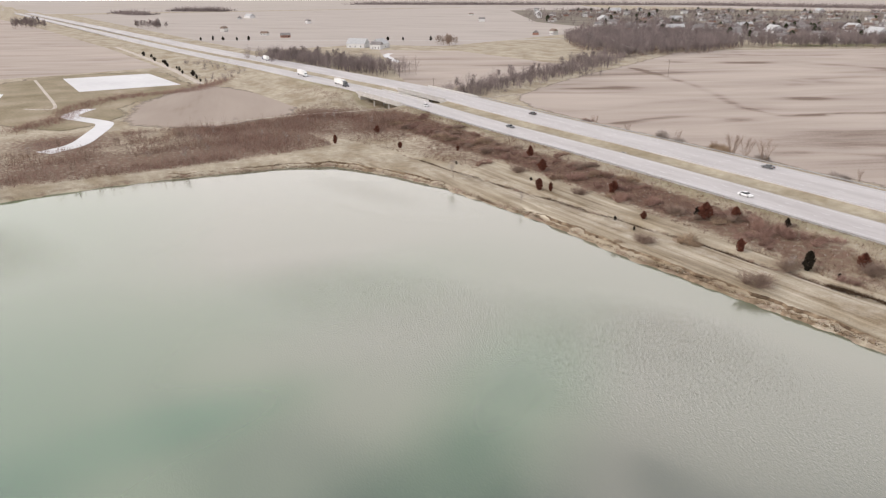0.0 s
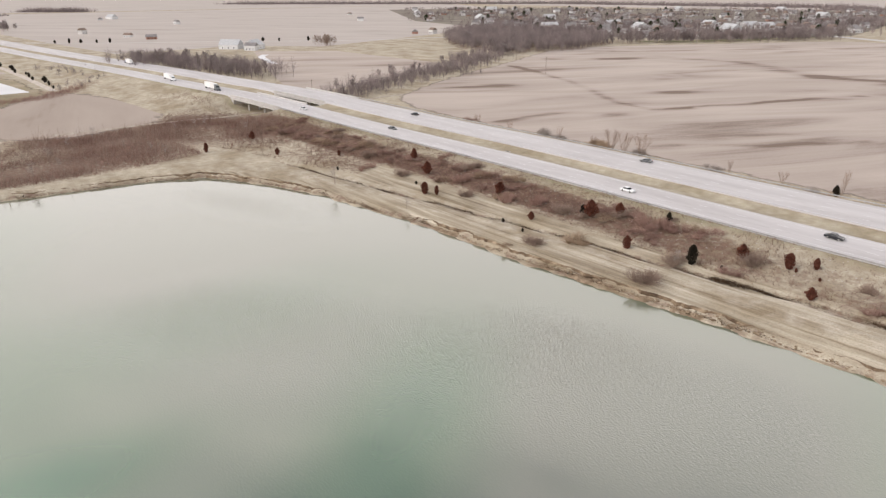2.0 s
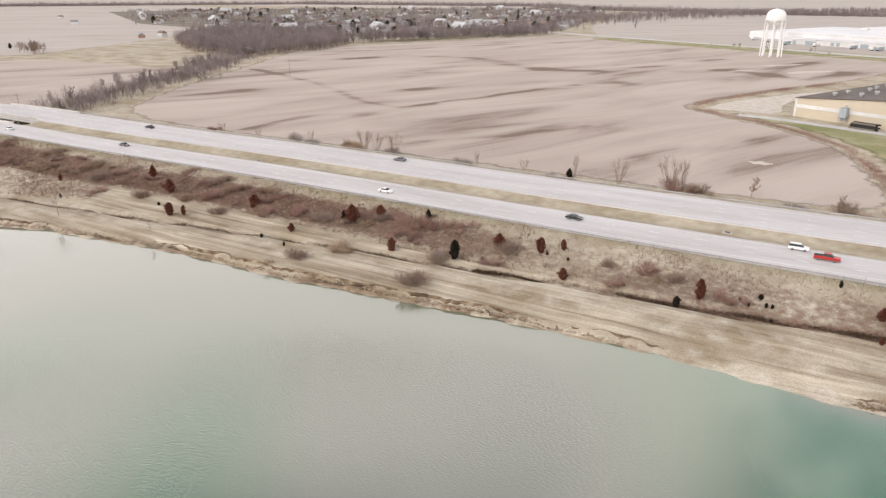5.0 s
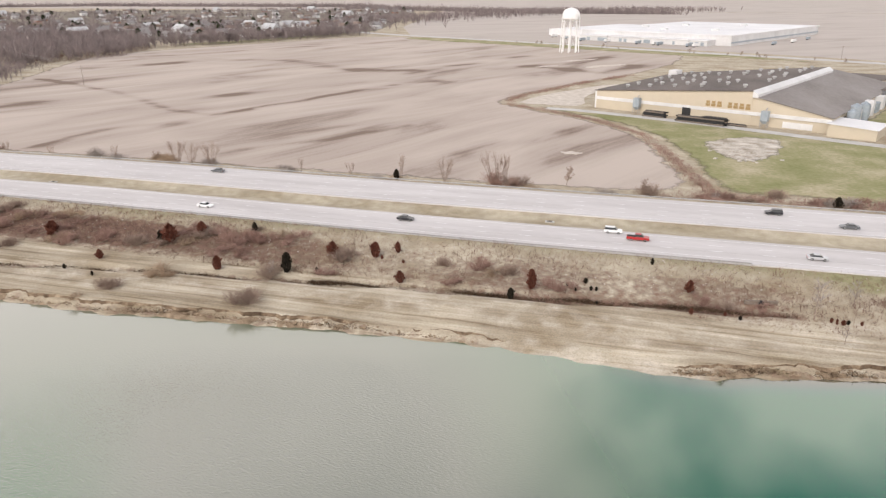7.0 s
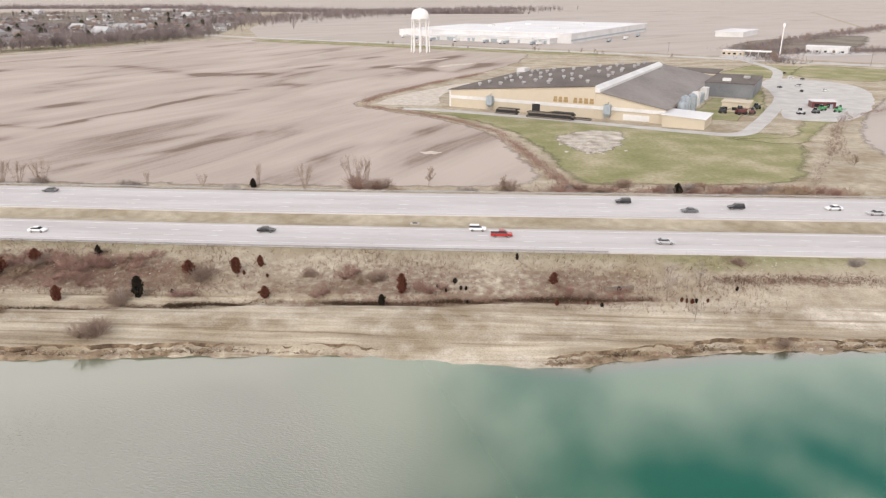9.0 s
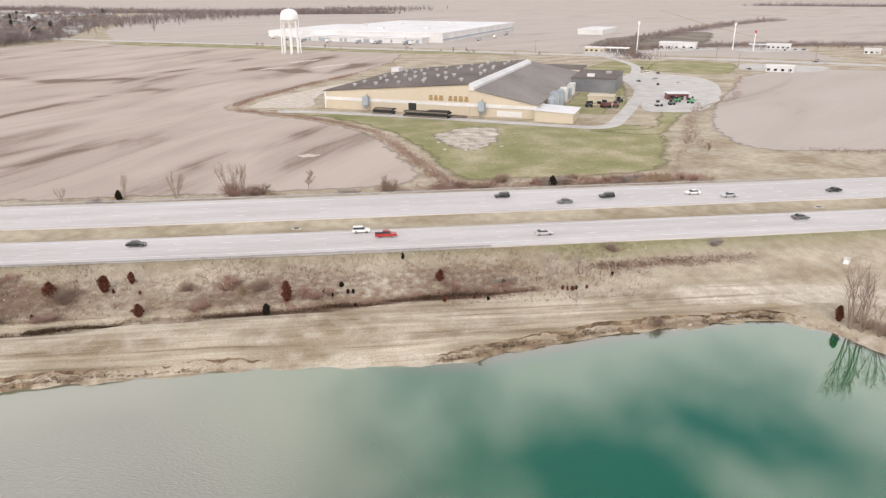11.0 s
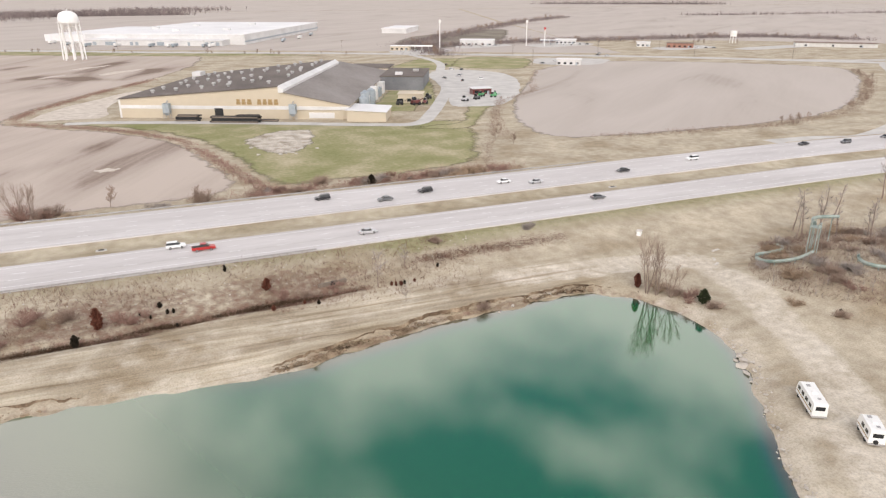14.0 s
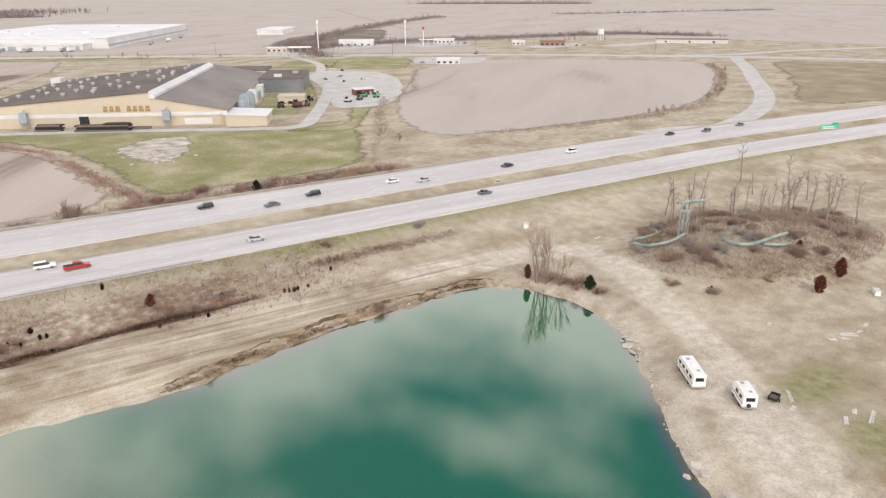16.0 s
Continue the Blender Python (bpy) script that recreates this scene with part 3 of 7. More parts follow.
def LAND_AT(x, y):
    """The land's height from a coarse table; flat far away."""
    if not (-458 < x < 256 and -98 < y < 254):
        return 0.0
    fx, fy = (x + 460) / 3, (y + 100) / 3
    i, j = int(fx), int(fy)
    u, v = fx - i, fy - j
    return float((_gz[j, i] * (1 - u) + _gz[j, i + 1] * u) * (1 - v) + (_gz[j + 1, i] * (1 - u) + _gz[j + 1, i + 1] * u) * v)


def build_water():
    xs, ys = np.arange(-276, 112, 1.5), np.arange(-156, 136, 1.5)
    X, Y = np.meshgrid(xs, ys)
    sd = shore_distance(X, Y)
    keep = sd < 5
    index = -np.ones(X.shape, int)
    index[keep] = np.arange(keep.sum())
    a, b, c, e = index[:-1, :-1], index[:-1, 1:], index[1:, 1:], index[1:, :-1]
    ok = (a >= 0) & (b >= 0) & (c >= 0) & (e >= 0)
    me = bpy.data.meshes.new("water")
    me.from_pydata(np.stack([X[keep], Y[keep], np.full(keep.sum(), WATER_Z)], 1).tolist(), [], np.stack([a[ok], b[ok], c[ok], e[ok]], 1).tolist())
    me.shade_smooth()
    depth = smoothstep(0.6, -8 + 3.5 * smoothstep(60, 80, X), sd)[keep]
    layer = me.attributes.new("depth", "FLOAT", "POINT")
    layer.data.foreach_set("value", depth.astype(np.float32))
    # silt and painted cloud reflection pale the far end of the pond
    # green lanes off the middle paint the reflected gaps in the cloud
    clear = np.exp(-(((X + 72 + 0.55 * (Y - 46)) / 18) ** 2 + ((Y - 46) / 34) ** 2)) + 0.7 * np.exp(-(((X + 135) / 22) ** 2 + ((Y - 30) / 40) ** 2)) + np.exp(-(((X + 95) / 9) ** 2 + ((Y + 5) / 22) ** 2))
    silt_sheen = (smoothstep(52, -40, X + 0.35 * (Y - 90)) * np.clip(0.80 + 0.22 * waves(X, Y, 0.033, 19) + 0.2 * smoothstep(-120, -220, X) - 0.42 * clear, 0.2, 1) * (1 - 0.48 * smoothstep(45, -40, Y)))[keep]
    layer = me.attributes.new("silt_sheen", "FLOAT", "POINT")
    layer.data.foreach_set("value", np.clip(silt_sheen, 0, 1).astype(np.float32))
    breeze = (0.015 + smoothstep(10, -90, X) * np.clip(0.42 + 0.9 * waves(X, Y, 0.035, 27), 0.08, 1.0) * smoothstep(-2, -30, sd))[keep]
    layer = me.attributes.new("breeze", "FLOAT", "POINT")
    layer.data.foreach_set("value", breeze.astype(np.float32))
    me.materials.append(WATER)
    tagged(new("water", me), "calm green pond water reflecting a cloudy sky", "water", kind="structure")


build_water()

# ---- motorway ----
def road_row(y, x0, x1, step=12.0, lift=0.0):
    xs = np.arange(x0, x1 + step / 2, step)
    return [(float(x), float(y + bend(x)), float(road_z(x) + lift)) for x in xs]


def ribbon(name, y0, y1, x0, x1, material, label, category, lift, thick=0.0, step=12.0):
    m = Mesh().strip(road_row(y0, x0, x1, step, lift), road_row(y1, x0, x1, step, lift), thick)
    return tagged(new(name, m.data(name, material)), label, category, kind="structure")


carriageways = []
for name, y0, y1 in (("road_near", NEAR0, NEAR1), ("road_far", FAR0, FAR1)):
    carriageways.append(ribbon(name, y0, y1, -2600, 1000, CONCRETE, "pale concrete motorway carriageway with worn lane lines", "road", 0.0, 0.9))


def lane_lines():
    for road, edges, lanes in ((carriageways[0], (NEAR0 + 3.0, NEAR1 - 1.6), (NEAR0 + 7.2, NEAR0 + 11.4)),
                               (carriageways[1], (FAR0 + 1.6, FAR1 - 3.4), (FAR0 + 5.8, FAR0 + 10.0, FAR0 + 14.2))):
        for y in edges:
            part("edge_line", Mesh().strip(road_row(y - 0.09, -900, 600, 12, 0.012), road_row(y + 0.09, -900, 600, 12, 0.012)), MARKING, road)
        for y in lanes:
            for k in range(-36, 30):
                x = k * 12.2
                part("lane_dash", Mesh().strip(road_row(y - 0.09, x, x + 3.0, 3.0, 0.012), road_row(y + 0.09, x, x + 3.0, 3.0, 0.012)), MARKING, road)
        for y in lanes[:1] + edges[:1]:
            part("joint", Mesh().strip(road_row(y - 0.35, -900, 600, 12, 0.006), road_row(y - 0.25, -900, 600, 12, 0.006)), JOINT, road)


lane_lines()

# ---- overpass ----
def build_bridge(y0, y1):
    br = thing("bridge", "concrete motorway bridge on round piers over a country lane", "bridge")
    x0, x1 = BRIDGE
    part("deck", Mesh().strip(road_row(y0 - 0.4, x0 - 4, x1 + 4, 5, -0.92), road_row(y1 + 0.4, x0 - 4, x1 + 4, 5, -0.92), 1.0), SHADE_CONC, br)
    for y in (y0 - 0.2, y1 + 0.2):
        part("parapet", Mesh().strip(road_row(y - 0.18, x0 - 4, x1 + 4, 5, 0.9), road_row(y + 0.18, x0 - 4, x1 + 4, 5, 0.9), 1.0), SHADE_CONC, br)
    for f in (0.3, 0.7):
        x = x0 + f * (x1 - x0)
        zt = float(road_z(x)) - 1.9
        part("pier_cap", Mesh().box(x, (y0 + y1) / 2 + float(bend(x)), zt - 0.9, 1.2, y1 - y0, 0.9), SHADE_CONC, br)
        for g in (0.12, 0.5, 0.88):
            part("pier", Mesh().tube((x, y0 + g * (y1 - y0) + float(bend(x)), -1.5), (x, y0 + g * (y1 - y0) + float(bend(x)), zt - 0.9), 0.5, 0.5, 10), SHADE_CONC, br)
    for x, s in ((x0, 1), (x1, -1)):
        part("abutment", Mesh().box(x - 1.5 * s, (y0 + y1) / 2 + float(bend(x)), -1.5, 3, y1 - y0 + 0.6, float(road_z(x)) - 0.4), SHADE_CONC, br)


build_bridge(NEAR0, NEAR1)
build_bridge(FAR0, FAR1)


FLUSH = 0.36      # how thinly the ground covers lie on one another


def poly_road(name, pts, width, material, label, category="road", z=0.07):
    """A ribbon along a smoothed polyline on the flat."""
    p = [Vector((x, y, 0)) for x, y in pts]
    dense = []
    for i in range(len(p) - 1):
        a, b, c, e = p[max(i - 1, 0)], p[i], p[i + 1], p[min(i + 2, len(p) - 1)]
        for k in range(8):
            t = k / 8
            dense.append(0.5 * ((2 * b) + (c - a) * t + (2 * a - 5 * b + 4 * c - e) * t * t + (3 * b - a - 3 * c + e) * t ** 3))
    dense.append(p[-1])
    left, right = [], []
    for i, q in enumerate(dense):
        d = (dense[min(i + 1, len(dense) - 1)] - dense[max(i - 1, 0)]).normalized()
        nrm = Vector((-d.y, d.x, 0)) * width / 2
        zz = float(land(q.x, q.y)) + z * FLUSH
        left.append((q.x + nrm.x, q.y + nrm.y, zz))
        right.append((q.x - nrm.x, q.y - nrm.y, zz))
    m = Mesh().strip(right, left)
    return tagged(new(name, m.data(name, material)), label, category, kind="structure")


def patch(name, pts, material, label, z=0.1, category="ground"):
    m = Mesh()
    m.v = [(x, y, z * FLUSH) for x, y in pts]
    m.f = [tuple(range(len(pts)))]
    me = m.data(name, material)
    b = bmesh.new()
    b.from_mesh(me)
    bmesh.ops.triangulate(b, faces=b.faces)
    if b.faces and sum(f.normal.z for f in b.faces) < 0:
        bmesh.ops.reverse_faces(b, faces=b.faces)
    b.to_mesh(me)
    b.free()
    layer = me.attributes.new("inner", "FLOAT", "POINT")
    layer.data.foreach_set("value", np.ones(len(me.vertices), np.float32))
    return tagged(new(name, me), label, category, kind="structure")


def soft_patch(name, pts, material, label, z, step=4.0, fade=9.0, damp=None, category="ground"):
    """A patch laid out as a grid whose border thins out into the ground."""
    p = np.array(pts, float)
    xs, ys = np.arange(p[:, 0].min() - step, p[:, 0].max() + 2 * step, step), np.arange(p[:, 1].min() - step, p[:, 1].max() + 2 * step, step)
    X, Y = np.meshgrid(xs, ys)
    inner = -edge_distance(X, Y, pts)
    keep = inner > -1.5 * step
    index = -np.ones(X.shape, int)
    index[keep] = np.arange(keep.sum())
    a, b, c, e = index[:-1, :-1], index[:-1, 1:], index[1:, 1:], index[1:, :-1]
    ok = (a >= 0) & (b >= 0) & (c >= 0) & (e >= 0)
    me = bpy.data.meshes.new(name)
    me.from_pydata(np.stack([X[keep], Y[keep], np.full(keep.sum(), z * FLUSH)], 1).tolist(), [], np.stack([a[ok], b[ok], c[ok], e[ok]], 1).tolist())
    layer = me.attributes.new("inner", "FLOAT", "POINT")
    layer.data.foreach_set("value", np.clip(inner / fade, -0.6, 1.0)[keep].astype(np.float32))
    if damp is not None:
        layer = me.attributes.new("damp", "FLOAT", "POINT")
        layer.data.foreach_set("value", np.clip(damp(X, Y), 0, 1.3)[keep].astype(np.float32))
    me.materials.append(material)
    return tagged(new(name, me), label, category, kind="structure")


def field_damp(x, y):
    """Drains, dead furrows and wet hollows of the large field."""
    out = 0 * x
    for pts, w, k in (([(-456, 463), (-400, 441), (-301, 388), (-257, 353), (-227, 345), (-217, 366), (-198, 420), (-168, 495)], 5, 0.9),
                      ([(-257, 253), (-255, 290), (-226, 338), (-213, 365)], 6, 0.8), ([(-468, 538), (-443, 578), (-411, 636), (-339, 645), (-268, 609), (-225, 573), (-189, 593)], 17, 0.75),
                      ([(-181, 568), (-147, 668), (-105, 755)], 12, 0.6), ([(-91, 653), (-24, 616), (8, 683)], 14, 0.75), ([(-161, 268), (-136, 298), (-109, 342)], 6, 0.55),
                      ([(-515, 645), (-468, 681), (-436, 747), (-301, 946)], 9, 0.5), ([(-120, 620), (-60, 690), (-20, 760)], 14, 0.6)):
        out = out + k * near_line(x + 2.5 * waves(x, y, 0.08, 41), y + 2.5 * waves(x, y, 0.08, 42), pts, w) * (0.75 + 0.45 * waves(x, y, 0.05, 43))
    for cx, cy, a, b in ((-255, 358, 16, 7), (-261, 420, 24, 9), (-232, 590, 28, 13), (-140, 521, 32, 9), (-368, 347, 24, 10), (-163, 272, 24, 7), (-31, 338, 28, 7), (-63, 295, 20, 7), (-230, 310, 24, 6)):
        c, s_ = math.cos(1.15), math.sin(1.15)
        u, v = (x - cx) * c + (y - cy) * s_, -(x - cx) * s_ + (y - cy) * c
        out = out + 0.75 * np.exp(-(u / a) ** 2 - (v / b) ** 2) * (0.8 + 0.5 * waves(x, y, 0.12, 44))
    return out


def ragged(pts, step=9.0, amp=1.6, seed=0):
    """The outline with uneven edges."""
    r = random.Random(seed)
    out = []
    for _ in range(2):
        pts = [q for a, b in zip(pts, pts[1:] + pts[:1]) for q in ((0.82 * a[0] + 0.18 * b[0], 0.82 * a[1] + 0.18 * b[1]), (0.18 * a[0] + 0.82 * b[0], 0.18 * a[1] + 0.82 * b[1]))]
    for (ax, ay), (bx, by) in zip(pts, pts[1:] + pts[:1]):
        n = max(1, int(math.hypot(bx - ax, by - ay) / step))
        for k in range(n):
            t = k / n
            out.append((ax + (bx - ax) * t + r.uniform(-amp, amp), ay + (by - ay) * t + r.uniform(-amp, amp)))
    return out


soft_patch("field_main", ragged([(-352, 240), (-410, 330), (-455, 425), (-520, 560), (-558, 640), (-540, 718), (-476, 844), (-400, 1000), (-330, 1030), (-115, 930), (60, 815),
                            (42, 700), (2, 604), (-38, 536), (-68, 468), (-76, 428), (-46, 405), (-14, 378), (8, 346), (19, 300), (26, 262), (20, 241), (-150, 238)], seed=1),
      FIELD, "ploughed stubble field with damp brown swirls", 0.18, 4.0, 9.0, field_damp)
soft_patch("field_east", ragged([(172, 325), (212, 404), (266, 478), (314, 554), (404, 596), (488, 550), (552, 490), (574, 444), (510, 382), (424, 318), (361, 283), (304, 270), (240, 272), (172, 280)], seed=2),
      FIELD_B, "pale stubble field inside the slip road", 0.18)
soft_patch("lawn", ragged([(36, 244), (30, 268), (24, 303), (12, 348), (-12, 382), (-44, 410), (-66, 428), (-20, 418), (114, 352), (160, 352), (146, 300), (118, 246)], seed=3),
      LAWN, "mown green lawn before the factory", 0.20, 3.0, 13.0)
patch("field_behind", [(-330, 1060), (-115, 965), (160, 830), (320, 740), (480, 650), (700, 1400), (1000, 2300), (-600, 2300), (-420, 1300)], FIELD_B, "brown field beyond the far road", 0.08)
patch("field_far_north", [(-3600, 2300), (-600, 2320), (1000, 2320), (3000, 2320), (3600, 4200), (-3600, 4200)], FIELD_B, "distant pale fields", 0.08)
patch("field_far_east", [(540, 850), (720, 760), (860, 650), (1000, 330), (2600, 300), (3000, 2280), (1010, 2290), (706, 1388)], FIELD_B, "wide pale field behind the filling stations", 0.12)
patch("field_horizon_west", [(-2520, -700), (-2520, 2250), (-3620, 2310), (-3620, 4200), (-13000, 4200), (-13000, -3000)], FIELD_B, "distant pale fields", 0.05)
patch("field_horizon_north", [(-13000, 4220), (13000, 4220), (13000, 13000), (-13000, 13000)], FIELD_B, "distant pale fields", 0.05)
patch("field_horizon_east", [(3050, 300), (3050, 2300), (3650, 4200), (13000, 4200), (13000, -2000), (3050, -2000)], FIELD_B, "distant pale fields", 0.05)
soft_patch("field_west", ragged([(-352, 60), (-372, 118), (-425, 138), (-520, 118), (-545, 95), (-470, 40), (-420, 26), (-385, 20)], seed=4), FIELD_C, "brown field beside the overpass", 0.08, 4.0, 14.0)
patch("field_far_west", [(-660, -40), (-690, 96), (-960, 84), (-1500, 40), (-2400, -60), (-2400, -700), (-600, -700)], FIELD, "brown field with a gravel lane", 0.06)
patch("field_north_west", [(-420, 240), (-470, 380), (-500, 430), (-700, 430), (-760, 355), (-535, 262), (-440, 226)], FIELD, "brown field beside a creek", 0.14)
patch("field_mid_west", [(-830, 225), (-1000, 214), (-2400, 150), (-2500, 2200), (-1300, 1500), (-900, 800), (-770, 450), (-850, 380)], FIELD_B, "pale open fields", 0.10)
def arc(yaws, dists):
    return [(-math.sin(radians(a)) * d, math.cos(radians(a)) * d) for a, d in zip(yaws, dists)]


patch("town_ground", arc((17, 20, 25, 30, 36, 44, 52), (2000, 1230, 1110, 1050, 1070, 1220, 1600)) + arc((54, 45, 35, 25, 17), (2500, 2650, 2650, 2600, 2500)), TOWN, "brown yards and streets of the town", 0.28)
soft_patch("lawn_lagoon", ragged([(-665, -30), (-670, 90), (-560, 98), (-500, 90), (-470, 40), (-400, 24), (-380, -10), (-460, -60)], 12, 3, 12), OLIVE, "olive rough grass round the lagoon", 0.04)
soft_patch("rough_east", ragged([(640, 430), (560, 362), (480, 300), (415, 258), (430, 232), (540, 215), (700, 235), (720, 330)], 10, 2, 35), OLIVE, "olive rough grass inside the junction", 0.10, 5.0, 14.0)
soft_patch("lawn_side", ragged([(158, 388), (172, 424), (188, 468), (206, 520), (196, 526), (176, 480), (160, 440), (148, 404)], 8, 1, 33), LAWN, "green verge beside the service drive", 0.22)
soft_patch("lawn_bend", ragged([(112, 340), (150, 340), (168, 380), (186, 398), (205, 398), (168, 350), (150, 318), (118, 330)], 8, 1, 34), LAWN, "green verge in the drive's bend", 0.21)
soft_patch("lawn_lot", ragged([(205, 560), (262, 600), (310, 660), (258, 690), (215, 640), (185, 590)], 9, 1, 5), LAWN, "green verge beside the yard", 0.22)
soft_patch("lawn_road", ragged([(246, 592), (305, 545), (368, 644), (300, 690)], 9, 1, 6), LAWN, "green verge beside the highway", 0.245)
soft_patch("lawn_plant", ragged([(-330, 985), (-120, 885), (40, 800), (130, 770), (200, 735), (60, 860), (-120, 945), (-310, 1030)], 9, 2, 7), LAWN, "green verge before the warehouse", 0.24)

poly_road("road_highway", [(-560, 1180), (-420, 1104), (-315, 1045), (-101, 938), (3, 873), (156, 797), (312, 708), (467, 617), (602, 504), (682, 429), (740, 355), (800, 250)], 19, PALE_ROAD,
          "pale two-lane highway past filling stations", z=0.38)
poly_road("road_ramp", [(245, 220), (290, 223), (335, 234), (388, 258), (440, 293), (500, 343), (560, 392), (620, 446), (640, 462)], 12.5, PALE_ROAD, "curving concrete slip road", z=0.33)
poly_road("road_branch", [(585, 525), (661, 488), (761, 479), (897, 447), (1200, 360), (1700, 230)], 13, PALE_ROAD, "pale country road beyond the junction", z=0.31)
poly_road("road_county", [(-1180, 110), (-1119, 154), (-1031, 246), (-960, 355), (-838, 543), (-805, 660), (-760, 720)], 7, PALE_ROAD, "pale country road behind the farm", z=0.2)
# matt white in place of the sky mirrored in the pond
poly_road("water_pond", [(-712, 346), (-690, 330), (-655, 318), (-615, 306)], 7, WHITE_ROOF_AND_SHEEN, "small pond in a brown field, sky reflection painted white", "water", z=0.3)
poly_road("road_field_track", [(-642, -8), (-560, -5), (-478, -3), (-472, -12), (-480, -20)], 2.0, GRAVEL, "pale wheel track through rough grass", z=0.3)
poly_road("road_drive", [(262, 735), (258, 640), (228, 560), (196, 470), (172, 420), (146, 372), (128, 346), (106, 350), (40, 384), (-20, 410), (-46, 416)], 8, PALE_ROAD,
          "pale factory service drive", z=0.40)
poly_road("road_lane", [(-372, 60), (-372, 130), (-373, 200), (-376, 300), (-420, 460)], 4.5, RUBBLE, "dirt lane under the motorway", z=0.12)
poly_road("road_farm", [(-545, 100), (-675, 102), (-830, 100), (-980, 94)], 5, GRAVEL, "pale gravel farm lane", z=0.28)
patch("yard", ragged([(214, 560), (246, 582), (276, 545), (270, 500), (240, 440), (218, 405), (192, 380), (166, 388), (178, 425), (196, 480)], 8, 1.0, 8), PALE_ROAD, "pale paved yard with parked machines", 0.26)
patch("apron", ragged([(-24, 428), (-60, 430), (-66, 438), (-50, 480), (-12, 540), (-4, 540), (-28, 470)], 8, 1.0, 9), GRAVEL, "pale gravel apron beside the factory", 0.28)
# both lagoons have their sky reflection painted as plain white
patch("lagoon", [(-640, 12), (-643, 78), (-550, 86), (-546, 16)], WHITE_ROOF_AND_SHEEN, "square still lagoon, sky reflection painted white", 0.28, "water")
patch("lagoon_small", [(-600, -60), (-560, -30), (-520, -34), (-540, -80)], WHITE_ROOF_AND_SHEEN, "small lagoon, sky reflection painted white", 0.28, "water")
for k, (x, y, w, d) in enumerate(((-21, 298, 4.5, 3.0), (-50, 720, 24, 5), (-24, 671, 26, 6), (-75, 655, 14, 3))):
    c_, s_ = (1, 0) if k == 0 else (0.67, 0.74)
    patch("puddle", [(x + c_ * u - s_ * v, y + s_ * u + c_ * v) for u, v in [(w * (1 + 0.2 * math.sin(3 * q + k)) * math.cos(q), d * (1 + 0.3 * math.sin(5 * q)) * math.sin(q)) for q in [i * 0.2992 for i in range(21)]]], GRAVEL, "pale dried puddle in the stubble", 0.24)
# the stream's shine is white colour too, not a mirror
poly_road("water_stream", [(-460, 14), (-436, 2), (-414, 11), (-399, 16), (-372, 8), (-347, -2), (-335, -16)], 9, WHITE_ROOF_AND_SHEEN, "winding stream in a field, sky reflection painted white", "water", z=0.28)
for k, (x, y, w, d) in enumerate(((290, 766, 38, 30), (482, 782, 46, 34), (592, 684, 44, 28), (385, 804, 40, 26), (700, 645, 66, 20))):
    patch("forecourt", ragged([(x - w, y - d), (x + w, y - d * 0.4), (x + w, y + d), (x - w, y + d * 0.6)], 8, 1, 20 + k), PALE_ROAD, "pale paved forecourt beside the highway", 0.30 + 0.01 * k)
patch("forecourt", ragged([(366, 645), (434, 603), (384, 556), (332, 588)], 8, 0.8, 37), PALE_ROAD, "pale paved corner lot beside the highway", 0.29)
soft_patch("lawn_town", ragged([(-560, 800), (-500, 850), (-430, 1060), (-450, 1075), (-520, 900), (-575, 820)], 10, 3, 31), LAWN, "green strip at the edge of town", 0.30)
soft_patch("rubble_pad", ragged([(33, 336), (38, 313), (46, 297), (62, 306), (72, 336), (73, 354), (52, 355)], 5, 1.2, 10), RUBBLE_PAD, "bare rubble patch in the lawn", 0.28, 1.5, 6.0)

# ---- factory ----
FX, FY = Vector((134, -65)).normalized(), Vector((65, 134)).normalized()


def fpt(s, d):
    return (-18 + FX.x * s + FY.x * d, 427 + FX.y * s + FY.y * d)


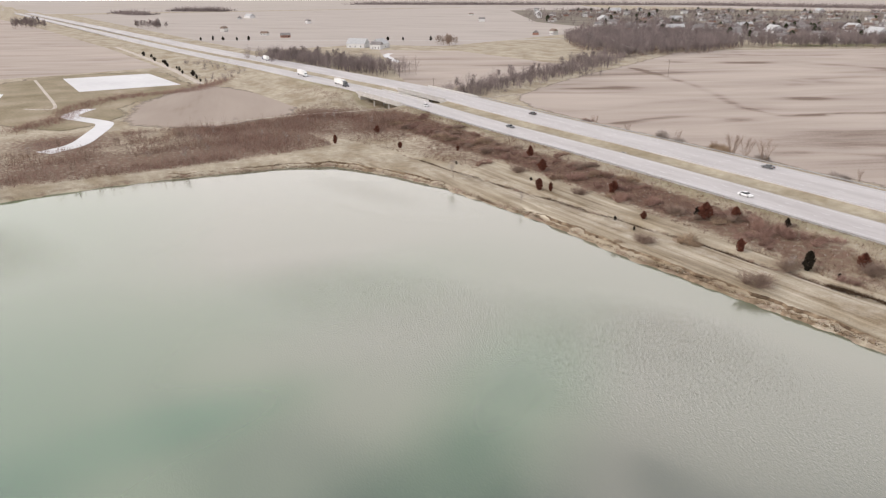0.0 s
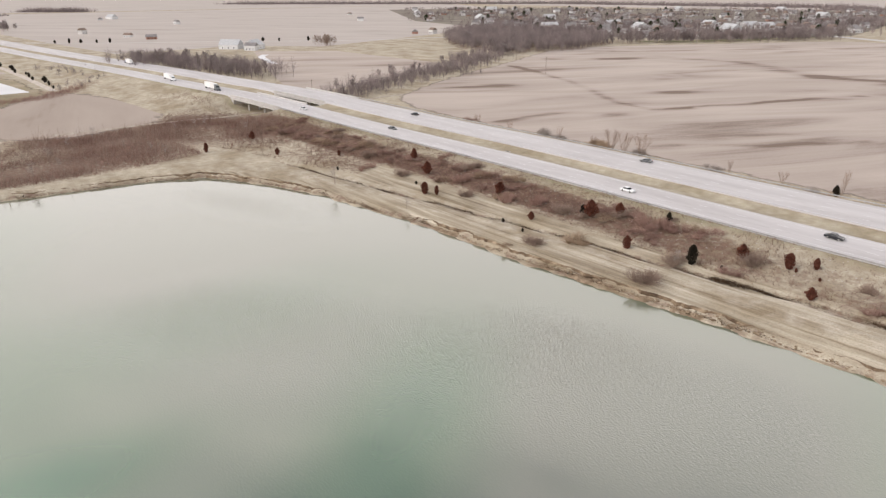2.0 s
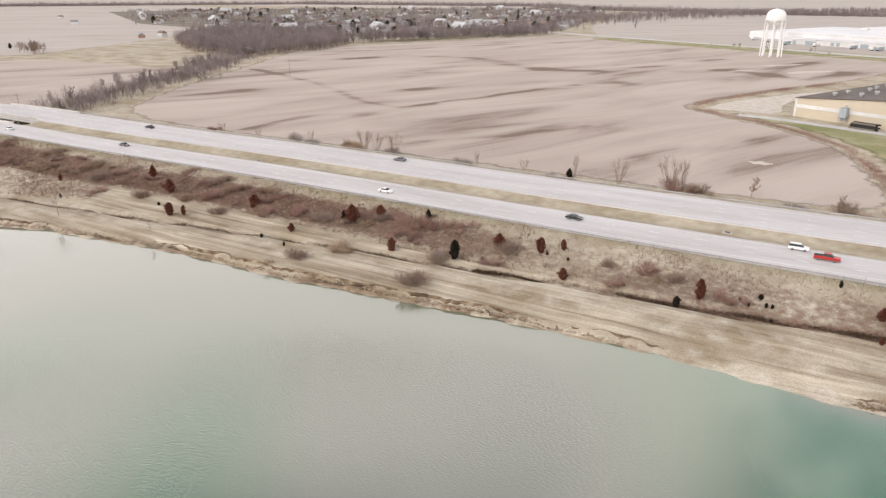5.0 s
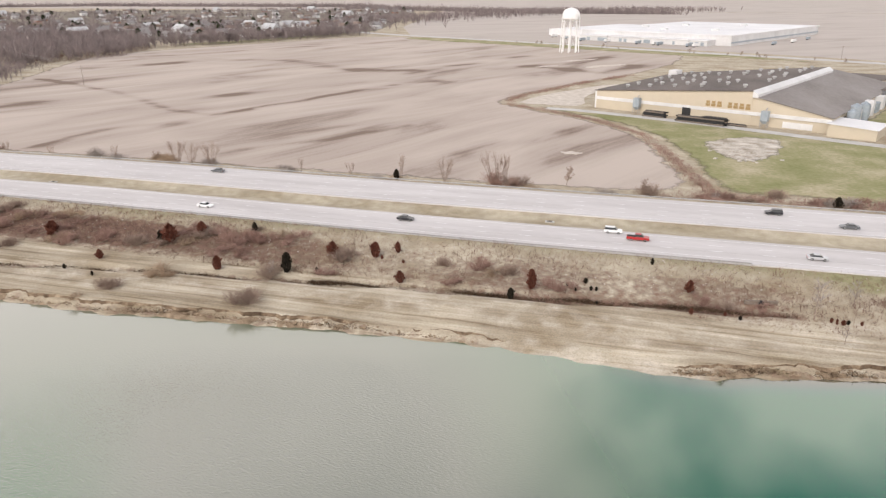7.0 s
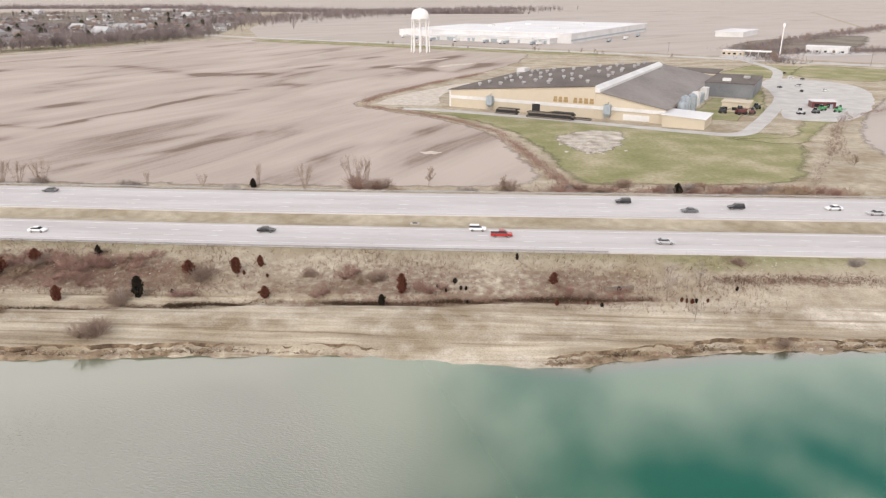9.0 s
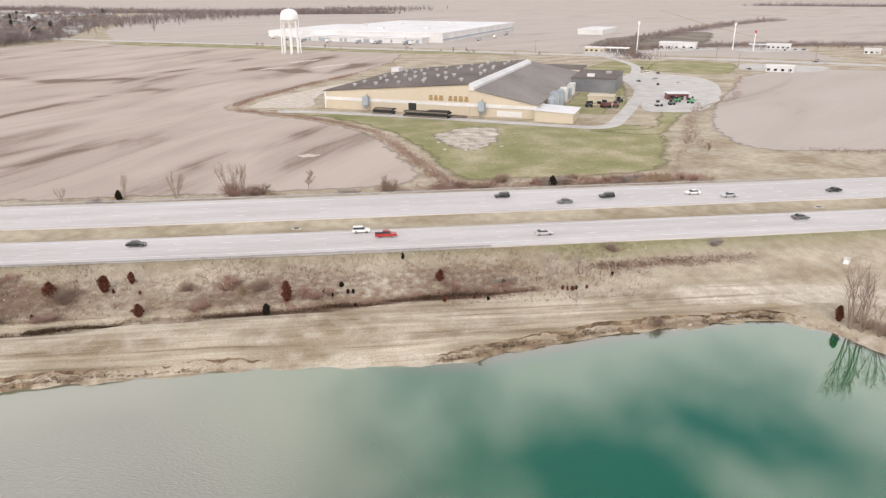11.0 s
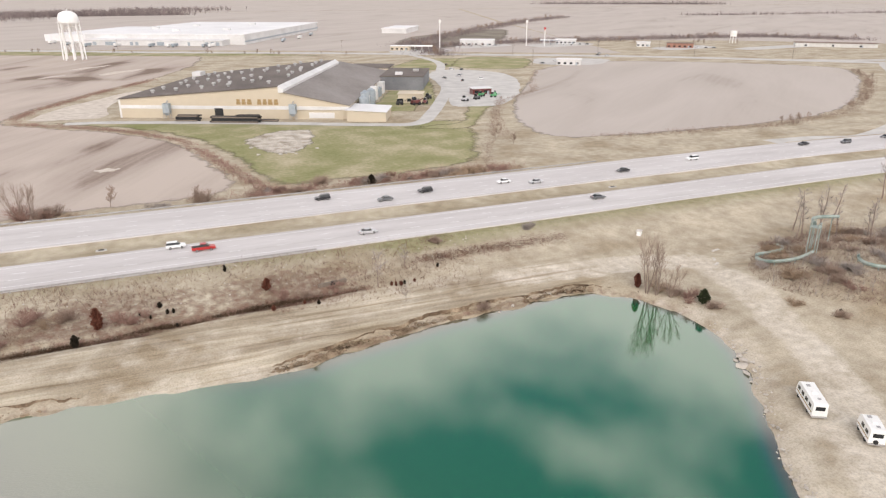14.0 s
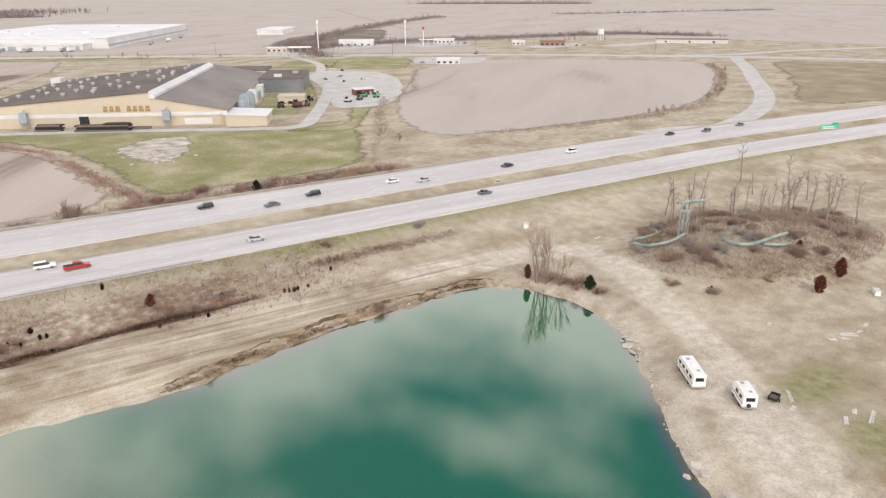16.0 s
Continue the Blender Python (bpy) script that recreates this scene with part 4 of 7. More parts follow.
def build_factory():
    f = thing("factory", "tan steel forging plant with dark low-pitched roofs", "factory")
    A, D = 90.0, 150.0
    # lower tan walls and upper cream gable of the tall hall
    part("wall", Mesh().prism([fpt(0, 0), fpt(A, 0), fpt(A, D), fpt(0, 116)], 0, [5.4, 5.4, 5.4, 5.4]), TAN_WALL, f)
    part("wall", Mesh().prism([fpt(0.02, 0.02), fpt(A, 0.02), fpt(A, D - 0.02), fpt(0.02, 115.9)], 5.4, [10.0, 17.2, 17.2, 10.0]), CREAM_WALL, f, "cream upper gable wall")
    roof = part("roof", Mesh().prism([fpt(-0.8, -0.6), fpt(A, -0.6), fpt(A, D + 0.5), fpt(-0.8, 116.5)], [10.0, 17.3, 17.3, 10.0], [10.4, 17.7, 17.7, 10.4]), DARK_ROOF, f, "dark bitumen roof")
    part("clerestory", Mesh().prism([fpt(A - 0.2, -0.8), fpt(A + 2.6, -0.8), fpt(A + 2.6, D + 0.6), fpt(A - 0.2, D + 0.6)], 14.2, [17.85, 15.9, 15.9, 17.85]), WHITE_WALL, f, "white clerestory wall along the roof step")
    # lower hall
    part("wall", Mesh().prism([fpt(A, 0.3), fpt(128, 0.3), fpt(128, 165), fpt(A, 165)], 0, [5.4] * 4), TAN_WALL, f)
    part("wall", Mesh().prism([fpt(A, 0.32), fpt(128, 0.32), fpt(128, 164.9), fpt(A, 164.9)], 5.4, [14.6, 7.4, 7.4, 14.6]), CREAM_WALL, f)
    part("roof", Mesh().prism([fpt(A, -0.4), fpt(128.8, -0.4), fpt(128.8, 165.5), fpt(A, 165.5)], [14.6, 7.4, 7.4, 14.6], [15.0, 7.8, 7.8, 15.0]), GREY_ROOF, f, "grey bitumen roof")
    # low annex
    part("wall", Mesh().prism([fpt(128, -6), fpt(149, -6), fpt(149, 16), fpt(128, 16)], 0, [6.0, 5.0, 5.0, 6.0]), TAN_WALL, f)
    part("roof", Mesh().prism([fpt(127, -6.6), fpt(149.6, -6.6), fpt(149.6, 16.6), fpt(127, 16.6)], [6.0, 5.0, 5.0, 6.0], [6.3, 5.3, 5.3, 6.3]), WHITE_ROOF_AND_SHEEN, f, "white annex roof")
    # rear dark block
    part("wall", Mesh().prism([fpt(128, 118), fpt(158, 118), fpt(158, 172), fpt(128, 172)], 0, 9.0), mat("dark_grey_cladding", (0.12, 0.125, 0.135), (0.20, 0.205, 0.215), 0.1, 0.7), f, "dark grey rear block")
    part("roof", Mesh().prism([fpt(127.6, 117.6), fpt(158.4, 117.6), fpt(158.4, 172.4), fpt(127.6, 172.4)], 9.0, 9.5), DARK_ROOF, f)
    turn = math.atan2(FX.y, FX.x)
    for d, rad, h in ((22, 2.2, 8.5), (30, 2.6, 10.5), (52, 2.4, 9.0)):
        part("silo_unit", Mesh().tube((*fpt(132, d), 0), (*fpt(132, d), h), rad, rad, 14).tube((*fpt(132, d), h), (*fpt(132, d), h + 1.4), rad, 0.4, 14), GREY_METAL, f, "blue-grey steel silo")
    for d, w, h, m_ in ((40, 7, 7.2, WHITE_WALL), (62, 8, 6.4, GREY_METAL), (74, 6, 8.2, WHITE_WALL), (88, 9, 5.6, GREY_METAL), (104, 8, 7.4, WHITE_WALL)):
        part("duct", Mesh().box(*fpt(130.4, d), 0, 4.4, w, h, turn), m_, f)
    # black panels on the wall paint the shade inside the bays
    for d in (26, 46, 68, 96):
        part("bay_shade_panel", Mesh().prism([fpt(128.0, d - 2.4), fpt(128.3, d - 2.4), fpt(128.3, d + 2.4), fpt(128.0, d + 2.4)], 0.1, 5.2), BLACK, f, "open bay, its dark inside a black panel")
    part("roof_unit", Mesh().box(*fpt(140, 128), 9.5, 5, 4, 1.8, turn), WHITE_WALL, f)
    part("roof_unit", Mesh().box(*fpt(150, 150), 9.5, 4, 4, 1.5, turn), STEEL, f)
    part("wall", Mesh().prism([fpt(96, 165.2), fpt(127, 165.2), fpt(127, 196), fpt(96, 196)], 0, 9.6), TAN_WALL, f)
    part("roof", Mesh().prism([fpt(95, 165.6), fpt(128, 165.6), fpt(128, 197), fpt(95, 197)], 9.6, 10.2), DARK_ROOF, f)
    # white trim band and door on the front
    part("band", Mesh().prism([fpt(-0.3, -0.25), fpt(128.2, -0.25), fpt(128.2, 0.3), fpt(-0.3, 0.3)], 5.1, 6.9), WHITE_WALL, f, "white horizontal band")
    part("corner_trim", Mesh().prism([fpt(-0.3, -0.3), fpt(0.6, -0.3), fpt(0.6, 0.3), fpt(-0.3, 0.3)], 0, 10.2), WHITE_WALL, f)
    # a black panel stands for the unlit inside of the doorway
    part("door_shade_panel", Mesh().prism([fpt(53.5, -0.3), fpt(58.2, -0.3), fpt(58.2, 0.3), fpt(53.5, 0.3)], 0.05, 5.6), BLACK, f, "open loading doorway, its dark inside a black panel")
    part("shutter", Mesh().prism([fpt(106, -0.1), fpt(120, -0.1), fpt(120, 0.5), fpt(106, 0.5)], 0.6, 3.6), WHITE_WALL, f, "white roller shutter")
    # sign: plain blocks in the lettering's place and colour
    s = 66.0
    for wdt in (2.3, 2.2, 2.6, 0, 2.3, 2.2, 2.5, 2.4):
        if wdt:
            for k, z in enumerate((7.7, 9.2)):
                part("sign_block", Mesh().prism([fpt(s + 0.25 * k, -0.22), fpt(s + wdt - 0.25 * k, -0.22), fpt(s + wdt - 0.25 * k, 0.2), fpt(s + 0.25 * k, 0.2)], z, z + 1.35), LETTER, f)
        s += (wdt or 1.6) + 0.75
    # roof ventilators
    r = random.Random(4)
    vent = Mesh().tube((0, 0, -0.5), (0, 0, 1.1), 0.8, 0.8, 10).tube((0, 0, 1.1), (0, 0, 1.9), 1.4, 1.1, 10).data("ventilator", STEEL)
    for i in range(6):
        for j in range(9):
            ss, dd = 14 + i * 13.5 + r.uniform(-2, 2), 16 + j * 15 + r.uniform(-2, 2)
            if dd > 116 + 34 * ss / 90 - 6 or r.random() < 0.14:
                continue
            v = part("ventilator", vent, None, roof)
            v.location = (*fpt(ss, dd), 10.4 + 7.3 * ss / 90)
    part("penthouse", Mesh().box(*fpt(4, 104), 10.4, 6, 9, 3.2, math.atan2(FX.y, FX.x)), WHITE_WALL, f, "white roof housing")
    return f


build_factory()
soft_patch("lawn_rear", [fpt(133, 22), fpt(162, 28), fpt(164, 112), fpt(133, 114)], LAWN, "green strip beside the factory silos", 0.24, 2.0, 5.0)
soft_patch("scrub_ground", ragged([(255, 790), (330, 980), (520, 1140), (600, 1130), (470, 900), (420, 850), (310, 780)], 12, 3, 36), TOWN, "brown weedy ground behind the filling stations", 0.2, 8.0, 24.0)


def build_hopper(x, y):
    h = thing("hopper_silo", "blue-grey steel dust hopper on legs by the wall", "silo", (x, y, 0.1), -25.9, "dust hoppers")
    part("drum", Mesh().box(0, 0, 3.6, 3.6, 3.0, 4.8), GREY_METAL, h)
    part("cone", Mesh().box(0, 0, 1.9, 1.2, 1.0, 1.7, 0, 3.0), GREY_METAL, h)
    for ax in (-1.6, 1.6):
        for ay in (-1.3, 1.3):
            part("leg", Mesh().box(ax, ay, -0.3, 0.22, 0.22, 4.2), STEEL, h)
    part("pipe", Mesh().tube((0, 0, 8.2), (0, 2.0, 9.6), 0.35, 0.35, 8), STEEL, h)


build_hopper(*fpt(28, -3.2))
build_hopper(*fpt(98, -3.2))

# ---- warehouse and water tower ----
def build_warehouse():
    w = thing("warehouse", "long white flat-roofed warehouse beyond the fields", "warehouse")
    ax, dx = Vector((-0.876, 0.48)), Vector((0.48, 0.876))

    def q(s, d):
        return (117 + ax.x * s + dx.x * d, 945 + ax.y * s + dx.y * d)

    part("wall", Mesh().prism([q(0, 0), q(0, 330), q(215, 330), q(215, 0)], 0, 12.0), WHITE_WALL, w)
    part("roof", Mesh().prism([q(-1, -1), q(-1, 331), q(216, 331), q(216, -1)], 12.0, 13.0), WHITE_ROOF_AND_SHEEN, w, "white membrane roof")
    part("wing", Mesh().prism([q(215, 40), q(215, 250), q(300, 250), q(300, 40)], 0, 9.0), WHITE_ROOF_AND_SHEEN, w)
    part("annex", Mesh().prism([q(20, -24), q(20, 0), q(205, 0), q(205, -24)], 0, 6.4), WHITE_WALL, w)
    part("annex_roof", Mesh().prism([q(19, -25), q(19, -0.1), q(206, -0.1), q(206, -25)], 6.4, 7.2), WHITE_ROOF_AND_SHEEN, w)
    part("band", Mesh().prism([q(-0.5, -0.5), q(-0.5, 330), q(-0.2, 330), q(-0.2, -0.5)], 3.0, 5.0), GREY_METAL, w)
    for s_, wide in ((24, 4), (31, 4), (38, 4), (62, 3), (96, 9), (130, 4), (137, 4), (160, 14), (186, 5)):
        part("dock_door", Mesh().prism([q(s_, -24.4), q(s_, -23.8), q(s_ + wide, -23.8), q(s_ + wide, -24.4)], 0.4, 4.6), GREY_METAL, w)
    for s_, d_ in ((60, 90), (120, 60), (150, 190), (80, 240), (180, 120)):
        part("roof_unit", Mesh().box(*q(s_, d_), 13.0, 9, 6, 2.2, -0.5), WHITE_WALL, w)
    t = thing("shed", "low white storage shed behind the warehouse", "shed")
    part("wall", Mesh().box(390, 1130, 0, 90, 40, 7, 1.0), WHITE_WALL, t)
    part("roof", Mesh().box(390, 1130, 7, 92, 42, 0.8, 1.0), WHITE_ROOF_AND_SHEEN, t)


build_warehouse()


def parked_trailer(x, y, turn, dark):
    ob = thing("box_trailer", "dark parked box trailer before the warehouse" if dark else "white parked box trailer before the warehouse", "trailer", (x, y, 0.1), turn, "parked trailers")
    part("box", Mesh().box(0, 0, 1.1, 15, 2.6, 2.9), GREY_METAL if dark else WHITE_PAINT, ob)
    part("landing_gear", Mesh().box(5, 0, -0.1, 0.4, 2.0, 1.3), STEEL, ob)
    for wx in (-6.4, -5.0):
        part("axle", Mesh().tube((wx, -1.2, 0.5), (wx, 1.2, 0.5), 0.5, 0.5, 12), BLACK, ob)


for s_, d_, dark in ((28, -38, 0), (36, -38, 1), (74, -40, 1), (80, -40, 0), (104, -40, 1), (150, -38, 0), (188, -40, 1), (225, -20, 1), (262, 0, 0), (-30, 60, 1), (-34, 120, 0), (-30, 190, 1)):
    parked_trailer(117 - 0.876 * s_ + 0.48 * d_, 945 + 0.48 * s_ + 0.876 * d_, 61 + (s_ % 7), dark)


def build_tower():
    t = thing("water_tower", "white multi-legged steel water tower", "water tower", (-68, 812, 0))
    t.scale = (1, 1, 0.89)
    tank = part("tank", Mesh().lathe([(0.1, 36.0), (4, 36.3), (7.5, 37.6), (9.2, 40), (9.4, 42.0), (9.4, 45.5), (8.6, 48.6), (6.4, 51.0), (3.4, 52.4), (0.1, 52.9)], n=28), WHITE_PAINT, t, smooth=True)
    part("finial", Mesh().tube((0, 0, 52.6), (0, 0, 54.2), 0.7, 0.5, 8), WHITE_PAINT, tank)
    part("balcony", Mesh().lathe([(9.4, 40.4), (10.4, 40.4), (10.4, 41.5), (10.3, 41.5), (10.3, 40.6), (9.4, 40.6)], n=28), WHITE_PAINT, t)
    part("riser", Mesh().tube((0, 0, 0), (0, 0, 36.4), 1.1, 1.1, 12), WHITE_PAINT, t)
    n = 8
    for i in range(n):
        a = 2 * math.pi * i / n
        c, s = math.cos(a), math.sin(a)
        part("leg", Mesh().tube((10.4 * c, 10.4 * s, 0), (9.3 * c, 9.3 * s, 41), 0.62, 0.55, 8), WHITE_PAINT, t)
        b = 2 * math.pi * (i + 1) / n
        for z0, z1 in ((1, 19), (19, 37)):
            r0, r1 = 10.4 - 1.1 * z0 / 41, 10.4 - 1.1 * z1 / 41
            part("brace", Mesh().tube((r0 * c, r0 * s, z0), (r1 * math.cos(b), r1 * math.sin(b), z1), 0.1, 0.1, 4), WHITE_PAINT, t)
            part("strut", Mesh().tube((r1 * c, r1 * s, z1), (r1 * math.cos(b), r1 * math.sin(b), z1), 0.22, 0.22, 5), WHITE_PAINT, t)


build_tower()

# ---- guard rails ----
def guard_rail(y, x0, x1, step=3.8):
    g = thing("guard_rail", "galvanised steel guard rail on short posts beside the motorway", "guard rail", group="guard rails")
    for z in (0.42, 0.62):
        m = Mesh().strip(road_row(y - 0.05, x0, x1, 8, z + 0.16), road_row(y + 0.05, x0, x1, 8, z + 0.16), 0.16)
        part("beam", m, STEEL, g)
    post = Mesh().box(0, 0, -0.9, 0.16, 0.18, 1.6).data("post", STEEL)
    for x in np.arange(x0, x1, step):
        p = part("post", post, None, g)
        p.location = (float(x), float(y + 0.12 + bend(x)), float(road_z(x)))
    return g


guard_rail(NEAR0 - 0.9, -343, 30, 3.8)
guard_rail(FAR1 + 0.7, -343, 150, 3.8)

# ---- vegetation ----
BARK = mat("grey_brown_bark", (0.16, 0.115, 0.09), (0.30, 0.23, 0.19), 2.0, 0.95, per_object=0.2)
TWIG = mat("brown_twigs", (0.20, 0.14, 0.11), (0.33, 0.25, 0.20), 0.6, 0.95, per_object=0.25, spec=0.1)
TWIG_GREY = mat("grey_twigs", (0.24, 0.205, 0.185), (0.38, 0.335, 0.305), 0.6, 0.95, per_object=0.25, spec=0.1)
TWIG_RED = mat("reddish_twigs", (0.20, 0.118, 0.096), (0.33, 0.215, 0.175), 0.6, 0.95, per_object=0.25, spec=0.1)
TWIG_DARK = mat("dark_reddish_twigs", (0.13, 0.072, 0.055), (0.25, 0.155, 0.12), 0.3, 0.95, spec=0.1)
ROOT = mat("dark_roots", (0.045, 0.028, 0.018), (0.14, 0.092, 0.058), 0.5, 0.95, spec=0.1)
WOODS = mat("grey_brown_woods", (0.105, 0.083, 0.082), (0.36, 0.30, 0.285), 0.07, 0.95, spec=0.1)
STRAW = mat("dead_weeds", (0.24, 0.165, 0.11), (0.42, 0.32, 0.23), 0.4, 0.95, spec=0.1)
CEDAR_DARK = mat("dark_cedar_foliage", (0.012, 0.011, 0.008), (0.045, 0.036, 0.026), 1.5, 0.9, spec=0.1)
CEDAR_RUST = mat("rust_cedar_foliage", (0.085, 0.03, 0.02), (0.20, 0.08, 0.055), 1.5, 0.9, spec=0.1)
CEDAR_GREEN = mat("green_cedar_foliage", (0.02, 0.028, 0.014), (0.06, 0.07, 0.035), 1.5, 0.9, spec=0.1)


def bare_tree_meshes(height, seed, spread_=0.38, twigs=4, low=0.25, lean=0.0, least=0.025):
    """The trunk and the crown of limbs and twigs of one leafless tree."""
    r = random.Random(seed)
    trunk, crown = Mesh(), Mesh()
    p, up = Vector((0, 0, -0.3)), Vector((r.uniform(-0.05, 0.05) + lean, r.uniform(-0.05, 0.05), 1)).normalized()
    nodes, rad = [], height * 0.019
    n = 6
    for i in range(n):
        q = p + up * height * 0.9 / n
        r1 = rad * (1 - 0.15)
        trunk.tube(p, q, rad, r1, 6, False)
        nodes.append((q, r1, i / n))
        p, rad = q, r1 * 0.95
        up = (up + Vector((r.uniform(-0.12, 0.12), r.uniform(-0.12, 0.12), 0.03))).normalized()

    def branch(p, d, length, rad, level):
        segs = 2 if level < 2 else 1
        for _ in range(segs):
            q = p + d * length / segs
            crown.tube(p, q, max(rad, least), max(rad * 0.6, least * 0.7), 3, False)
            if level < 3:
                for _ in range(twigs if level else 3):
                    k = (d + Vector((r.gauss(0, 0.5), r.gauss(0, 0.5), r.gauss(0.12, 0.35)))).normalized()
                    branch(p + (q - p) * r.uniform(0.3, 1), k, length * r.uniform(0.35, 0.6), rad * 0.5, level + 1)
            p, rad = q, rad * 0.6
            d = (d + Vector((r.gauss(0, 0.15), r.gauss(0, 0.15), 0.1))).normalized()

    for q, rr, f in nodes:
        if f < low:
            continue
        for _ in range(3):
            a = r.uniform(0, 6.283)
            branch(q - Vector((0, 0, r.uniform(0, height * 0.12))), Vector((math.cos(a), math.sin(a), r.uniform(0.5, 1.4))).normalized(),
                   height * spread_ * r.uniform(0.5, 1.0) * (1.15 - f * 0.6), rr * 0.5, 1)
    return trunk, crown


def vase_tree_meshes(height, seed, stems=6, flare=0.34):
    """A clump of stems fanning up from one foot, with fine upright twigs."""
    r = random.Random(seed)
    trunk, crown = Mesh(), Mesh()
    for i in range(stems):
        a = 6.283 * i / stems + r.uniform(-0.4, 0.4)
        d = Vector((math.cos(a) * flare * r.uniform(0.4, 1.2), math.sin(a) * flare * r.uniform(0.4, 1.2), 1)).normalized()
        p, rad = Vector((math.cos(a) * 0.2, math.sin(a) * 0.2, -0.3)), height * 0.011
        for j in range(4):
            q = p + d * height * r.uniform(0.2, 0.25)
            trunk.tube(p, q, rad, rad * 0.7, 5, False)
            for _ in range(2 + 2 * j):
                o = p + (q - p) * r.random()
                e = (d + Vector((r.gauss(0, 0.4), r.gauss(0, 0.4), r.gauss(0.1, 0.2)))).normalized()
                t = o + e * height * r.uniform(0.12, 0.28)
                crown.tube(o, t, 0.035, 0.02, 3, False)
                for _ in range(2):
                    crown.tube(o + (t - o) * r.uniform(0.4, 1), t + Vector((r.gauss(0, 0.05), r.gauss(0, 0.05), r.uniform(0.02, 0.12))) * height, 0.022, 0.014, 3, False)
            p, rad = q, rad * 0.7
            d = (d + Vector((r.gauss(0, 0.1), r.gauss(0, 0.1), 0.12))).normalized()
    return trunk, crown


def tree_kind(name, label, height, seed, bark, twig, **kw):
    t, c = bare_tree_meshes(height, seed, **kw)
    return name, label, t.data("trunk", bark), c.data("crown", twig)


def plant_tree(kind, x, y, z=None, scale=1.0, turn=None, group=""):
    name, label, tm, cm = kind
    zz = LAND_AT(x, y) if z is None else z
    ob = new(name)
    ob.matrix_basis = pose(x, y, zz, 0, 0, (x * 37.7 + y * 11.3) % 360 if turn is None else turn) @ Matrix.Scale(scale, 4)
    tagged(ob, label, "tree", group)
    part("trunk", tm, None, ob)
    part("crown", cm, None, ob)
    return ob


TALL = [tree_kind("bare_tree", "tall leafless grey tree with upright limbs", 14, s, BARK, TWIG_GREY, spread_=0.36, twigs=3, low=0.25, least=0.045) for s in (1, 2)]
WHIP = [tree_kind("bare_tree", "slender leafless grey tree on the mound", 12, s, BARK, TWIG_GREY, spread_=0.2, twigs=3, low=0.3, least=0.03, lean=0.06) for s in (61, 62)]
ROUND = [tree_kind("bare_tree", "leafless brown tree with a spreading twiggy crown", 9, s, BARK, TWIG, spread_=0.42, twigs=4, low=0.1, least=0.05) for s in (3, 4, 5)]
WOOD = [tree_kind("woodland_tree", "leafless grey-brown woodland tree", 12, s, BARK, WOODS, spread_=0.36, twigs=4, low=0.05, least=0.11) for s in (6, 7, 8)]


VASE = []
for height_, seed_, stems_, flare_ in ((9.5, 71, 7, 0.55), (8.5, 72, 5, 0.42), (10.0, 73, 4, 0.25)):
    t_, c_ = vase_tree_meshes(height_, seed_, stems_, flare_)
    VASE.append(("bare_tree", "leafless many-stemmed tree fanning up from one foot", t_.data("trunk", BARK), c_.data("crown", TWIG)))


def cedar_mesh(seed, material, slim=0.5):
    """A crown of many small sprays round a stem, one metre high."""
    r = random.Random(seed)
    m = Mesh()
    lean = (r.uniform(-0.06, 0.06), r.uniform(-0.06, 0.06))
    for _ in range(900):
        z = r.random() ** 0.85
        a = r.uniform(0, 6.283)
        lobe = 0.86 + 0.75 * noise.noise((math.cos(a) * 1.3 + seed, math.sin(a) * 1.3, z * 4.5))
        w = slim * 0.5 * (math.sin(math.pi * min(1, (z * 0.86 + 0.13))) ** 0.75) * r.uniform(0.35, 1.1) * max(0.25, lobe)
        c = Vector((w * math.cos(a) + lean[0] * z, w * math.sin(a) + lean[1] * z, 0.06 + 0.92 * z))
        s = r.uniform(0.045, 0.105)
        d1 = Vector((math.cos(a) * 0.6 + r.gauss(0, 0.4), math.sin(a) * 0.6 + r.gauss(0, 0.4), 0.9)).normalized() * s
        d2 = Vector((r.gauss(0, 1), r.gauss(0, 1), r.gauss(0, 1))).normalized() * s * 0.7
        k = len(m.v)
        m.v += [tuple(c - d1 * 0.6), tuple(c + d2), tuple(c + d1), tuple(c - d2)]
        m.f.append((k, k + 1, k + 2, k + 3))
    return m.data("crown", material)


CEDARS = {c: [cedar_mesh(s, m, w) for s, w in ((11, 0.62), (12, 0.5), (13, 0.72))] for c, m in (("dark", CEDAR_DARK), ("rust", CEDAR_RUST), ("green", CEDAR_GREEN))}
STEM = Mesh().tube((0, 0, -0.05), (0, 0, 0.6), 0.03, 0.012, 6).data("trunk", BARK)
CEDAR_LABEL = {"dark": "dark conical cedar on the dry slope", "rust": "rust-brown winter cedar on the dry slope", "green": "green cedar at the pond corner"}


def cedar(x, y, h, tone="rust", v=0, lift=0.0):
    ob = new("cedar")
    ob.matrix_basis = pose(x, y, LAND_AT(x, y) - 0.05, 0, 0, (x * 53) % 360) @ Matrix.Scale(h, 4)
    tagged(ob, CEDAR_LABEL[tone] if h > 2 else "small " + CEDAR_LABEL[tone], "tree", "cedars on the slope")
    part("trunk", STEM, None, ob)
    c = part("crown", CEDARS[tone][v % 3], None, ob)
    c.location.z = lift
    return ob


